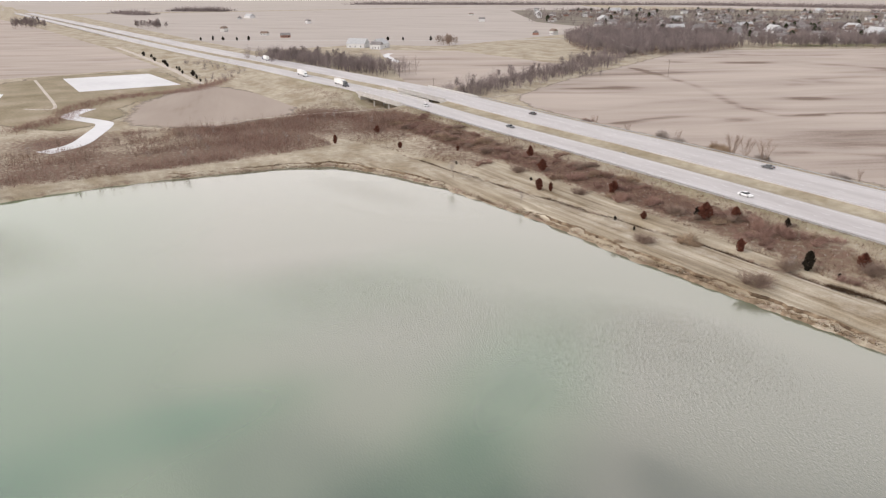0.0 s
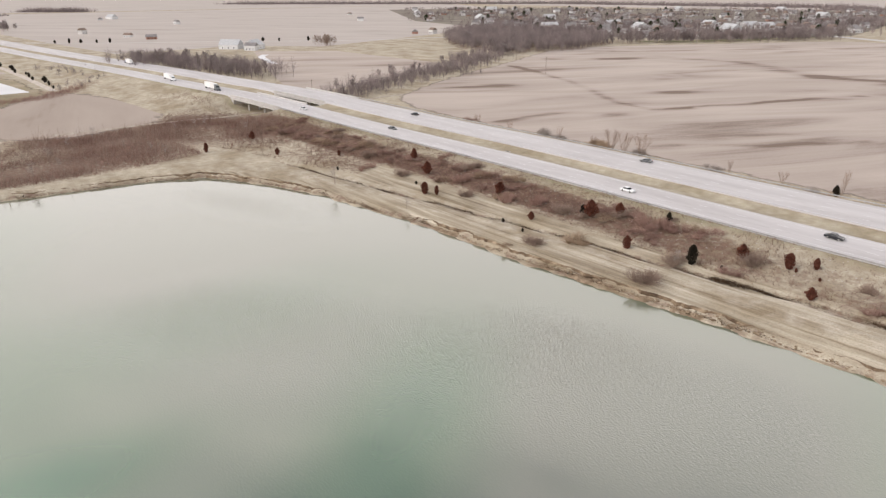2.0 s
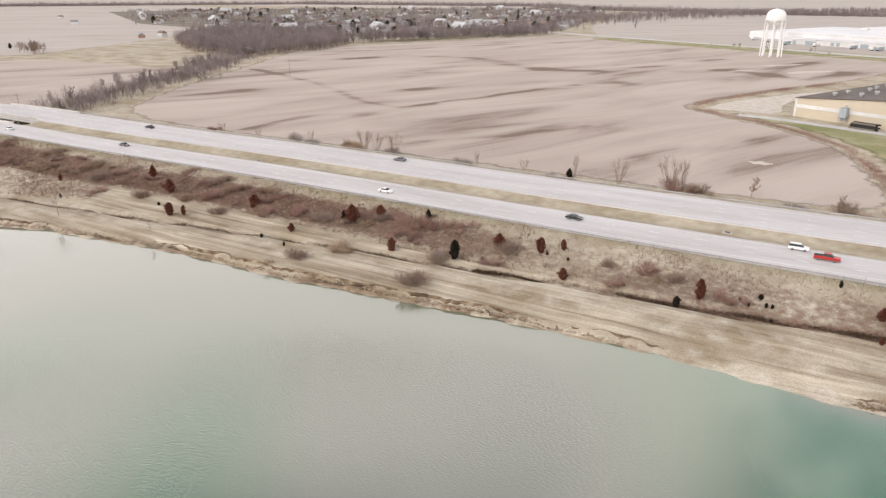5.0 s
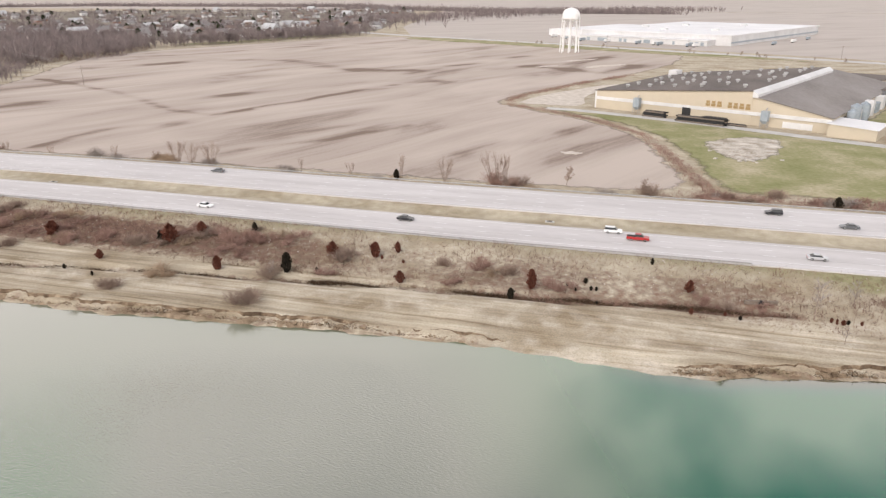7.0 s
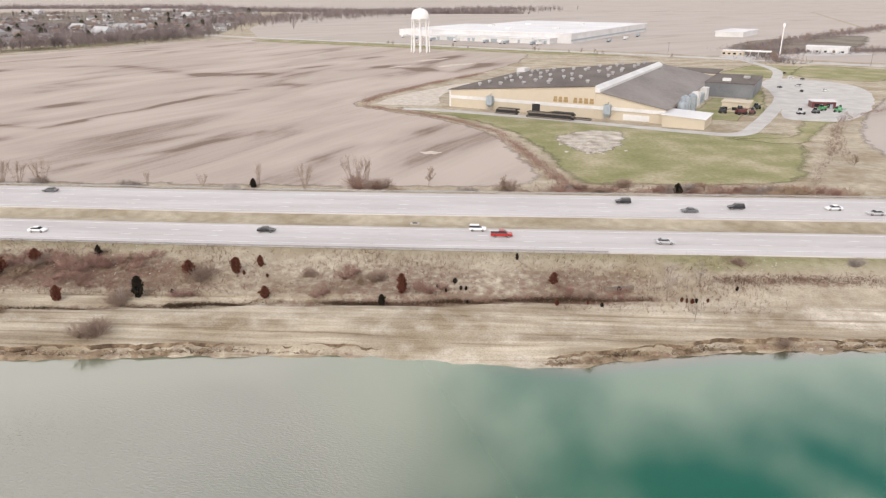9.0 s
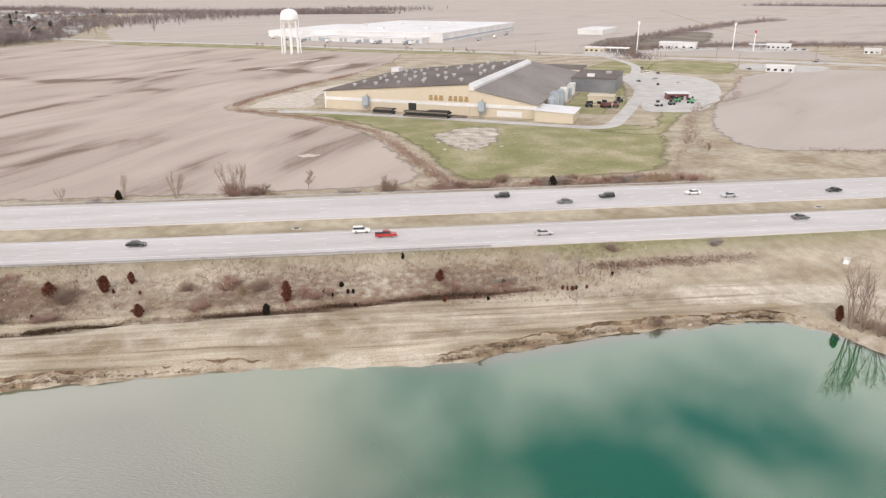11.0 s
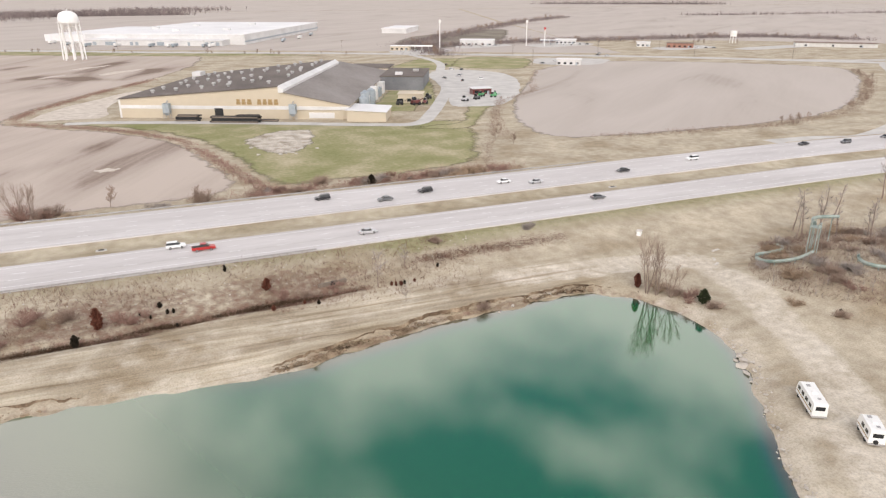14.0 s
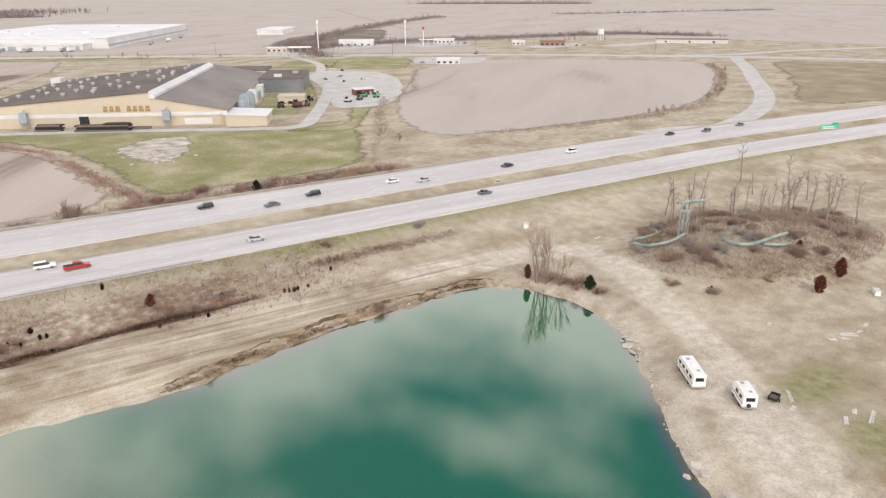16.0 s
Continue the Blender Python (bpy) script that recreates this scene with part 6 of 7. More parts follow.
def cut_bank():
    """An eroded lip of turf over a clay face and a slumped ledge, along the pond's far side."""
    pts = []
    for (ax, ay), (bx, by) in zip(SHORE[4:33], SHORE[5:34]):
        n = max(1, int(math.dist((ax, ay), (bx, by)) / 0.9))
        pts += [(ax + (bx - ax) * k / n, ay + (by - ay) * k / n) for k in range(n)]
    P = np.array(pts)
    for _ in range(6):
        P[1:-1] = (P[:-2] + P[1:-1] + P[2:]) / 3
    D = np.gradient(P, axis=0)
    D /= np.hypot(D[:, 0], D[:, 1])[:, None]
    N = np.stack([-D[:, 1], D[:, 0]], 1)
    run = np.arange(len(P)) * 0.9
    r = np.random.RandomState(44)
    jag = 0.55 * waves(run, 0 * run, 0.55, 51) + 0.35 * waves(run, 0 * run, 1.6, 52) + r.uniform(-0.15, 0.15, len(P))
    low = waves(run, 0 * run, 0.12, 53)
    sharp = 1 - smoothstep(-34, -14, P[:, 0]) * smoothstep(24, 10, P[:, 0])
    sharp = sharp * smoothstep(99, 84, P[:, 0]) * np.clip(0.75 + 0.6 * waves(run, 0 * run, 0.09, 54), 0.15, 1)
    me = Mesh()
    rows = ((6.5, None), (3.3, -0.14), (2.6, -0.20), (2.25, -0.85), (2.4, -1.2), (1.4, -1.42), (0.7, -1.8), (-0.6, -2.3))
    for off, z in rows:
        o = off + jag * (0 if z is None else 0.8) + (0.35 * low if off < 2 else 0)
        X, Y = P[:, 0] + N[:, 0] * o, P[:, 1] + N[:, 1] * o
        base = land(X, Y)
        Z = base - 0.06 if z is None else np.where(off > 2.5, np.maximum(z + 0.12 * low, base + 0.02), z + 0.1 * jag)
        Z = Z * sharp + (base - 0.25) * (1 - sharp)
        me.v += np.stack([X, Y, Z], 1).tolist()
    n = len(P)
    for j in range(len(rows) - 1):
        me.f += [(j * n + i, (j + 1) * n + i, (j + 1) * n + i + 1, j * n + i + 1) for i in range(n - 1)]
    data = me.data("cut_bank", CLAY)
    data.materials.append(GROUND)
    data.materials.append(SHADED_CLAY)
    for p in data.polygons:
        row = p.index // (n - 1)
        # the face below the lip takes the clay with painted shade
        p.material_index = 1 if row < 2 else 2 if row < 4 else 0
    tagged(new("cut_bank", data), "eroded clay bank with a turf lip above the water", "bank", kind="structure")


cut_bank()
twig_mass("verge_brush", "low dark reddish brush below the road", line_spot([(56, 154), (78, 155), (100, 155.5)], 1.3), 2200, 0.8, TWIG_DARK, 96, 0.05, 0.6)
twig_mass("field_edge_scrub", "brown scrub along the edge of the stubble field", line_spot([(312, 545), (290, 512), (245, 430), (205, 398), (180, 360), (160, 312), (150, 285)], 1.8), 1300, 1.6, TWIG, 98, 0.09, 0.5)
twig_mass("field_edge_scrub", "brown scrub between the slip road and the stubble field", line_spot([(196, 279), (245, 271), (304, 268), (361, 280), (422, 315), (511, 380), (568, 440)], 2.6), 3800, 1.8, TWIG, 99, 0.09, 0.5)
bank_clods(800, 68)
twig_mass("reeds", "dry reeds and roots along the cut bank", shore_spot, 5200, 0.5, ROOT, 65, 0.07, 0.9)
twig_mass("mound_scrub", "tangled grey scrub covering the mound", mound_spot, 8000, 1.9, TWIG, 66, 0.05, 0.45)
twig_mass("mound_brush", "dark reddish brush among the old slides", mound_spot, 4200, 1.3, TWIG_DARK, 60, 0.05, 0.55)
twig_mass("mound_saplings", "thin grey saplings among the old slides", mound_spot, 260, 6.0, TWIG_GREY, 59, 0.06, 0.12)
twig_mass("ditch_weeds", "dark dead weeds in the ditch", ditch_spot, 9000, 0.6, ROOT, 67, 0.07, 0.7)


def far_spot(ax, ay, bx, by, w):
    def spot(r):
        t = r.random()
        return ax + (bx - ax) * t + r.gauss(0, w), ay + (by - ay) * t + r.gauss(0, w)
    return spot


for k, (a, b, w, n, h) in enumerate([((-2635, 500), (-2500, 620), 20, 1800, 16), ((-3300, 1500), (-2300, 2600), 40, 7000, 18), ((-2300, 2650), (-1000, 2750), 40, 7000, 18),
                                     ((-1000, 2500), (-250, 2150), 30, 5200, 17), ((-250, 2150), (100, 2120), 20, 2200, 15), ((1650, 2850), (2250, 2430), 25, 1800, 18),
                                     ((-2500, 300), (-2250, 330), 20, 700, 13), ((1300, 1500), (2100, 1400), 15, 700, 9)]):
    twig_mass("far_wood", "distant grey-brown wood on the skyline", far_spot(*a, *b, w), n, h, WOODS, 70 + k, 0.8, 0.3)

# ---- town ----
ROOFS = [mat("grey_shingles", (0.17, 0.155, 0.15), (0.30, 0.28, 0.27), 0.4, 0.9), mat("brown_shingles", (0.16, 0.11, 0.085), (0.27, 0.20, 0.16), 0.4, 0.9),
         mat("pale_metal_roof", (0.40, 0.40, 0.40), (0.54, 0.54, 0.54), 0.4, 0.6)]
SIDINGS = [mat("white_siding", (0.58, 0.575, 0.57), (0.72, 0.715, 0.71), 0.4, 0.8), mat("pale_grey_siding", (0.50, 0.49, 0.47), (0.62, 0.61, 0.59), 0.4, 0.8), mat("brick_red_siding", (0.26, 0.13, 0.09), (0.38, 0.21, 0.16), 0.4, 0.9), mat("grey_siding", (0.42, 0.42, 0.42), (0.55, 0.55, 0.55), 0.4, 0.8)]


def house_meshes(w, d, h, siding, roof):
    body = Mesh().box(0, 0, -0.3, w, d, h + 0.3)
    g = Mesh()
    g.v = [(-w / 2 - 0.5, -d / 2 - 0.5, h - 0.1), (w / 2 + 0.5, -d / 2 - 0.5, h - 0.1), (w / 2 + 0.5, d / 2 + 0.5, h - 0.1), (-w / 2 - 0.5, d / 2 + 0.5, h - 0.1), (-w / 2 - 0.5, 0, h + d * 0.38), (w / 2 + 0.5, 0, h + d * 0.38)]
    g.f = [(0, 1, 5, 4), (2, 3, 4, 5), (1, 2, 5), (3, 0, 4), (3, 2, 1, 0)]
    win = Mesh()
    for k in (-0.3, 0.0, 0.3):
        win.box(k * w, -d / 2 - 0.03, 1.0, 1.1, 0.12, 1.4)
    return body.data("wall", siding), g.data("roof", roof), win.data("window", DARK_GLASS)


HOUSES = [house_meshes(w, d, h, SIDINGS[s], ROOFS[q]) for w, d, h, s, q in ((13, 9, 5.5, 0, 0), (11, 8, 3.2, 0, 1), (14, 9, 3.4, 2, 0), (10, 9, 6, 1, 1), (16, 10, 3.2, 3, 0), (24, 16, 5, 0, 2))]
HOUSE_LABELS = ["white two-storey house with a grey roof", "small white house with a brown roof", "brick-red bungalow with a grey roof", "cream house with a brown roof", "low grey ranch house", "large white hall with a metal roof"]


def house(k, x, y, turn, name="house", size=1.0):
    b, r, w = HOUSES[k]
    ob = thing(name, HOUSE_LABELS[k], "house", (x, y, 0), turn, "houses of the town")
    ob.matrix_basis = ob.matrix_basis @ Matrix.Scale(size, 4)
    part("wall", b, None, ob)
    part("roof", r, None, ob)
    part("window", w, None, ob)


rt = random.Random(91)
town, town_at = 0, []
while town < 290:
    yaw, dist = rt.uniform(17, 52), rt.uniform(1050, 2500) if rt.random() < 0.6 else rt.uniform(1050, 1500)
    edge = float(np.interp(yaw, [17, 20, 25, 30, 36, 44, 52], [2000, 1250, 1130, 1080, 1100, 1250, 1600]))
    if dist < edge:
        continue
    x, y = -math.sin(radians(yaw)) * dist, math.cos(radians(yaw)) * dist
    house(rt.choices(range(6), (5, 6, 2, 3, 4, 0.7))[0], x, y, rt.choice((-26, 64)) + rt.uniform(-5, 5), size=rt.uniform(1.0, 1.35))
    town += 1
    town_at.append((x, y))
    if rt.random() < 0.4:
        xx, yy = x + rt.uniform(-15, 15), y + rt.uniform(-15, 15)
        c = cedar(xx, yy, rt.uniform(8, 14), "green", town)
        c["group"] = "town conifers"
        c["label"] = "tall dark conifer between the houses"


def town_spot(r):
    x, y = r.choice(town_at)
    return x + r.gauss(0, 24), y + r.gauss(0, 24)


tree_mass("town_trees", "leafless trees between the houses of the town", town_spot, 5600, 8, 15, WOODS, 95, 0.24, 10, 2)

# ---- vehicles ----
def car_paint(name, c):
    return mat(name, c, [min(1, k * 1.15 + 0.01) for k in c], 0.5, 0.3)


PAINTS = {"white": car_paint("white_car_paint", (0.72, 0.72, 0.72)), "black": car_paint("black_car_paint", (0.015, 0.015, 0.018)), "grey": car_paint("grey_car_paint", (0.10, 0.105, 0.11)),
          "red": car_paint("red_car_paint", (0.36, 0.02, 0.018)), "silver": car_paint("silver_car_paint", (0.42, 0.42, 0.43)), "blue": car_paint("dark_blue_car_paint", (0.02, 0.035, 0.10)),
          "green": car_paint("machine_green_paint", (0.06, 0.28, 0.10)), "maroon": car_paint("maroon_machine_paint", (0.11, 0.022, 0.02))}
RED_LENS = mat("red_lens", (0.4, 0.02, 0.015), (0.5, 0.03, 0.02), 3, 0.3)
CLEAR_LENS = mat("clear_lens", (0.6, 0.6, 0.58), (0.75, 0.75, 0.72), 3, 0.2)


def profile(points, w, inset=0.0):
    """A side outline (x, z) given a width; inset narrows the top points."""
    m = Mesh()
    zs = [z for _, z in points]
    top = max(zs)
    n = len(points)
    for s in (-1, 1):
        m.v += [(x, s * (w / 2 - inset * max(0.0, (z - 0.9) / max(top - 0.9, 0.01))), z) for x, z in points]
    m.f = [tuple(range(n)), tuple(n + i for i in reversed(range(n)))]
    m.f += [(i, n + i, n + (i + 1) % n, (i + 1) % n) for i in range(n)]
    return m


BODIES = {
    "sedan": (4.8, [(-2.4, 0.35), (2.4, 0.35), (2.4, 0.7), (1.1, 0.92), (-1.7, 0.98), (-2.4, 0.9)], [(-1.85, 0.95), (1.15, 0.9), (0.35, 1.42), (-0.95, 1.44)]),
    "suv": (4.8, [(-2.4, 0.4), (2.4, 0.4), (2.4, 0.85), (1.15, 1.05), (-2.35, 1.1), (-2.4, 0.9)], [(-2.36, 1.05), (1.2, 1.02), (0.4, 1.72), (-2.1, 1.76)]),
    "pickup": (5.8, [(-2.9, 0.45), (2.9, 0.45), (2.9, 0.95), (1.6, 1.15), (-2.9, 1.15)], [(-0.9, 1.12), (1.55, 1.12), (0.7, 1.85), (-0.7, 1.88)]),
}


def car(kind, colour, x, y, turn=0.0, z=None, on_road=True):
    length, lower, cabin = BODIES[kind]
    zz = float(road_z(x)) + 0.02 if on_road else z
    ob = thing({"sedan": "car", "suv": "sport_utility_car", "pickup": "pickup_truck"}[kind], f"{colour} {kind if kind != 'suv' else 'sport utility car'} " + ("driving on the pale motorway" if on_road else "parked on pale gravel"),
               "car" if kind != "pickup" else "pickup", (x, y, zz), turn, "cars")
    part("body", profile(lower, 1.84), PAINTS[colour], ob)
    part("window", profile(cabin, 1.62, 0.16), DARK_GLASS, ob)
    rx = [p for p in cabin[2:]]
    part("roof", Mesh().box((rx[0][0] + rx[1][0]) / 2, 0, rx[0][1] - 0.02, abs(rx[0][0] - rx[1][0]) + 0.1, 1.34, 0.07), PAINTS[colour], ob)
    for wx in (-length * 0.29, length * 0.3):
        for s in (-1, 1):
            wheel = part("wheel", Mesh().tube((wx, s * 0.72, 0.34), (wx, s * 0.94, 0.34), 0.34, 0.34, 14), BLACK, ob)
            part("rim", Mesh().tube((wx, s * 0.93, 0.34), (wx, s * 0.96, 0.34), 0.2, 0.2, 10), STEEL, wheel)
    for s in (-1, 1):
        part("headlight", Mesh().box(length / 2 - 0.02, s * 0.66, 0.62, 0.1, 0.36, 0.14), CLEAR_LENS, ob)
        part("tail_light", Mesh().box(-length / 2 + 0.02, s * 0.7, 0.72, 0.1, 0.26, 0.16), RED_LENS, ob)
    if kind == "pickup":
        part("bed", Mesh().box(-1.85, 0, 1.1, 1.9, 1.5, 0.08), BLACK, ob)
    return ob


for kind, colour, x, y in [("sedan", "white", -121, 173), ("sedan", "black", -58, 177.5), ("suv", "white", 0, 181.5), ("pickup", "red", 6.5, 177), ("sedan", "silver", 49, 173.5), ("sedan", "grey", 126, 177.5),
                           ("sedan", "grey", -256, 178), ("sedan", "white", -329, 174)]:
    car(kind, colour, x, y + float(bend(x)), 0)
for kind, colour, x, y in [("suv", "black", 45, 210), ("sedan", "grey", 63, 201.5), ("suv", "black", 78, 205.5),
                           ("sedan", "white", 107, 206), ("sedan", "silver", 117, 201.5), ("sedan", "black", 154, 203), ("suv", "white", 190, 208), ("sedan", "black", 252, 212), ("suv", "grey", 272, 209), ("sedan", "grey", 298, 212),
                           ("sedan", "grey", -141, 212), ("sedan", "black", -279, 210)]:
    car(kind, colour, x, y + float(bend(x)), 180)


def semi(x, y, turn, colour):
    ob = thing("semi_truck", f"{colour} tractor with a long white box trailer", "truck", (x, y, float(road_z(x)) + 0.02), turn, "trucks")
    part("trailer", Mesh().box(-8.2, 0, 1.1, 16, 2.55, 2.95), WHITE_PAINT, ob)
    part("hood", profile([(1.8, 0.6), (5.2, 0.6), (5.2, 1.5), (3.3, 1.9), (1.8, 1.9)], 2.0), PAINTS[colour], ob)
    part("cab", profile([(0.2, 0.7), (3.4, 0.7), (3.4, 2.0), (2.7, 3.0), (0.2, 3.7)], 2.4, 0.1), PAINTS[colour], ob)
    part("windscreen", Mesh().box(3.1, 0, 2.05, 0.3, 2.0, 0.75), DARK_GLASS, ob)
    for wx in (-14.8, -13.4, 0.2, 1.4, 4.4):
        for s in (-1, 1):
            part("wheel", Mesh().tube((wx, s * 0.85, 0.5), (wx, s * 1.25, 0.5), 0.5, 0.5, 14), BLACK, ob)


semi(-512, 176 + float(bend(-512)), -4, "white")
semi(-436, 172.5 + float(bend(-436)), -2, "grey")
semi(-680, 208 + float(bend(-680)), 175, "blue")


def motorhome(x, y, turn, length, label, spare):
    ob = thing("motorhome", label, "motorhome", (x, y, LAND_AT(x, y) + 0.05), turn)
    h = length / 2
    part("body", profile([(-h, 0.55), (h - 0.1, 0.55), (h, 1.3), (h - 0.45, 2.75), (h - 0.9, 3.0), (-h + 0.15, 3.0), (-h, 2.85)], 2.45, 0.08), WHITE_PAINT, ob)
    part("stripe", Mesh().box(0, 0, 1.15, length - 0.6, 2.5, 0.16), LETTER, ob, "faded brown stripe")
    part("rear_window", Mesh().box(-h, 0, 1.75, 0.08, 1.5, 0.7), DARK_GLASS, ob)
    part("windscreen", Mesh().box(h - 0.3, 0, 1.6, 0.5, 2.0, 0.9), DARK_GLASS, ob)
    for s in (-1, 1):
        for k in range(int(length // 1.9)):
            part("side_window", Mesh().box(-h + 1.3 + 1.8 * k, s * 1.21, 1.7, 0.95, 0.08, 0.6), DARK_GLASS, ob)
        for wx in (-h * 0.45, h * 0.68):
            part("wheel", Mesh().tube((wx, s * 0.95, 0.4), (wx, s * 1.22, 0.4), 0.4, 0.4, 14), BLACK, ob)
    part("air_conditioner", Mesh().box(-0.4, 0, 2.98, 0.9, 0.8, 0.3, 0, 0.85), WHITE_PAINT, ob)
    part("roof_hatch", Mesh().box(h * 0.45, 0.2, 2.98, 0.6, 0.6, 0.14), STEEL, ob)
    part("roof_hatch", Mesh().box(-h * 0.6, -0.2, 2.98, 0.5, 0.5, 0.12), STEEL, ob)
    part("bumper", Mesh().box(-h - 0.1, 0, 0.5, 0.2, 2.3, 0.22), STEEL, ob)
    part("undercarriage", Mesh().box(0, 0, 0.3, length * 0.86, 1.7, 0.3), BLACK, ob)
    part("side_door", Mesh().box(h * 0.3, -1.225, 0.6, 0.75, 0.05, 1.95), CREAM_WALL, ob)
    if spare:
        part("spare_wheel", Mesh().tube((-h - 0.05, 0.2, 1.0), (-h - 0.25, 0.2, 1.0), 0.36, 0.36, 14), BLACK, ob)


motorhome(96.4, 70.2, 59, 8.0, "long white motorhome parked on the sandy shore", False)
motorhome(97.7, 60.1, 55, 5.4, "short white camper with a spare wheel parked on gravel", True)


def trailer(x, y, turn):
    ob = thing("utility_trailer", "small black open utility trailer on the ground", "trailer", (x, y, LAND_AT(x, y) + 0.02), turn)
    part("floor", Mesh().box(0, 0, 0.45, 2.2, 1.5, 0.08), POST, ob)
    for s in (-1, 1):
        part("side", Mesh().box(0, s * 0.75, 0.5, 2.2, 0.06, 0.5), BLACK, ob)
        part("end", Mesh().box(s * 1.1, 0, 0.5, 0.06, 1.5, 0.5), BLACK, ob)
        part("wheel", Mesh().tube((0, s * 0.8, 0.3), (0, s * 0.98, 0.3), 0.3, 0.3, 12), BLACK, ob)
    part("drawbar", Mesh().tube((1.1, 0, 0.45), (2.2, 0, 0.35), 0.05, 0.05, 6), BLACK, ob)


trailer(102.6, 57.6, 20)

# ---- old water slides on the mound ----
SLIDE = mat("faded_green_fibreglass", (0.16, 0.23, 0.20), (0.42, 0.46, 0.43), 0.5, 0.5, fine=6)


def trough(name, pts, label, width=0.48):
    ob = thing(name, label, "water slide", group="water slides")
    p = [Vector(q) for q in pts]
    dense = []
    for i in range(len(p) - 1):
        a, b, c, e = p[max(i - 1, 0)], p[i], p[i + 1], p[min(i + 2, len(p) - 1)]
        for k in range(8):
            t = k / 8
            dense.append(0.5 * ((2 * b) + (c - a) * t + (2 * a - 5 * b + 4 * c - e) * t * t + (3 * b - a - 3 * c + e) * t ** 3))
    dense.append(p[-1])
    m = Mesh()
    sect = [(-0.5, 0.55), (-0.46, 0.15), (-0.28, -0.12), (0, -0.2), (0.28, -0.12), (0.46, 0.15), (0.5, 0.55), (0.58, 0.55), (0.52, 0.1), (0.3, -0.22), (0, -0.3), (-0.3, -0.22), (-0.52, 0.1), (-0.58, 0.55)]
    ns = len(sect)
    for i, q in enumerate(dense):
        d = dense[min(i + 1, len(dense) - 1)] - dense[max(i - 1, 0)]
        side = Vector((-d.y, d.x, 0)).normalized()
        m.v += [tuple(q + side * (u * width) + Vector((0, 0, w))) for u, w in sect]
    for i in range(len(dense) - 1):
        for j in range(ns):
            m.f.append((i * ns + j, i * ns + (j + 1) % ns, (i + 1) * ns + (j + 1) % ns, (i + 1) * ns + j))
    part("trough", m, SLIDE, ob, smooth=True)
    for i in range(0, len(dense), 7):
        q = dense[i]
        g = LAND_AT(q.x, q.y) - 0.3
        if q.z - 0.3 > g + 0.4:
            part("support", Mesh().tube((q.x, q.y, g), (q.x, q.y, q.z - 0.25), 0.12, 0.12, 8), SLIDE, ob)


def rest(x, y, up):
    return (x, y, LAND_AT(x, y) + up)


trough("water_slide", [rest(149.5, 132, 0.5), rest(150, 128.5, 0.7), rest(146.5, 123.5, 0.8), rest(142.7, 123.8, 0.8), rest(139.5, 125, 0.8), rest(137, 122, 0.8), rest(137.5, 118.2, 0.9), rest(141.5, 115, 1.0), rest(146, 114, 1.6)],
       "faded green winding water slide lying on the mound")
trough("water_slide", [rest(147.6, 116.2, 8.0), rest(150.5, 119.6, 8.2), rest(154.5, 120.8, 8.0), rest(160, 119.6, 7.2)], "faded green raised water slide among bare trees")
trough("water_slide", [rest(153.6, 107.8, 0.9), rest(151.2, 105.7, 0.9), rest(150.3, 102.8, 1.0), rest(152.7, 99.6, 1.0), rest(157, 98.9, 1.0), rest(162.5, 98.7, 1.1), rest(167.5, 98.6, 1.2)], "faded green looping water slide in the scrub")
trough("water_slide", [rest(157, 98, 0.6), rest(161, 95.6, 0.6), rest(164, 95.2, 0.6)], "fallen green slide section in the scrub")


def slide_tower(x, y):
    ob = thing("slide_tower", "weathered green slide platform on posts", "platform", (x, y, LAND_AT(x, y)), 20)
    for ax in (-0.9, 0.9):
        for ay in (-0.9, 0.9):
            part("post", Mesh().box(ax, ay, -0.3, 0.2, 0.2, 9.0), SLIDE, ob)
    part("deck", Mesh().box(0, 0, 7.6, 2.2, 2.2, 0.2), SLIDE, ob)
    for z in (8.2, 8.7):
        for s in (-1, 1):
            part("rail", Mesh().box(0, s * 0.9, z, 2.0, 0.1, 0.1), SLIDE, ob)
    for k in range(3):
        part("brace", Mesh().tube((-0.9, 0.9 - 0.9 * k, 0.2 + 2 * k), (0.9, 0.9 - 0.9 * k, 2.6 + 2 * k), 0.06, 0.06, 5), SLIDE, ob)


slide_tower(147.2, 115.6)

# ---- rocks and debris ----
ROCK = mat("pale_limestone", (0.34, 0.30, 0.255), (0.56, 0.51, 0.45), 0.9, 0.9, bump=0.05, per_object=0.2)
PLANK = mat("bleached_timber", (0.34, 0.30, 0.26), (0.62, 0.58, 0.53), 1.2, 0.9, per_object=0.2)


def rock_mesh(seed):
    b = bmesh.new()
    bmesh.ops.create_icosphere(b, subdivisions=1, radius=1.0)
    r = random.Random(seed)
    o = Vector((r.uniform(0, 50), r.uniform(0, 50), r.uniform(0, 50)))
    for v in b.verts:
        v.co *= 0.85 + 0.75 * noise.noise(v.co * 1.3 + o)
        v.co = Vector((round(v.co.x * 3) / 3 * 0.5 + v.co.x * 0.5, v.co.y, max(-0.5, min(0.55, v.co.z))))
    me = bpy.data.meshes.new("rock")
    b.to_mesh(me)
    b.free()
    me.materials.append(ROCK)
    return me


ROCKS = [rock_mesh(s) for s in range(4)]


def rock(x, y, s, flat=0.5, k=0):
    ob = new("rock", ROCKS[k % 4])
    ob.matrix_basis = pose(x, y, max(LAND_AT(x, y), WATER_Z - 0.1) + 0.12 * s, 0, 0, (x * 91) % 360) @ Matrix.Diagonal((s, s * 0.75, s * flat, 1))
    tagged(ob, "pale broken limestone slab at the water's edge" if s > 0.7 else "small pale stone on the shore", "rock", "shore rocks")


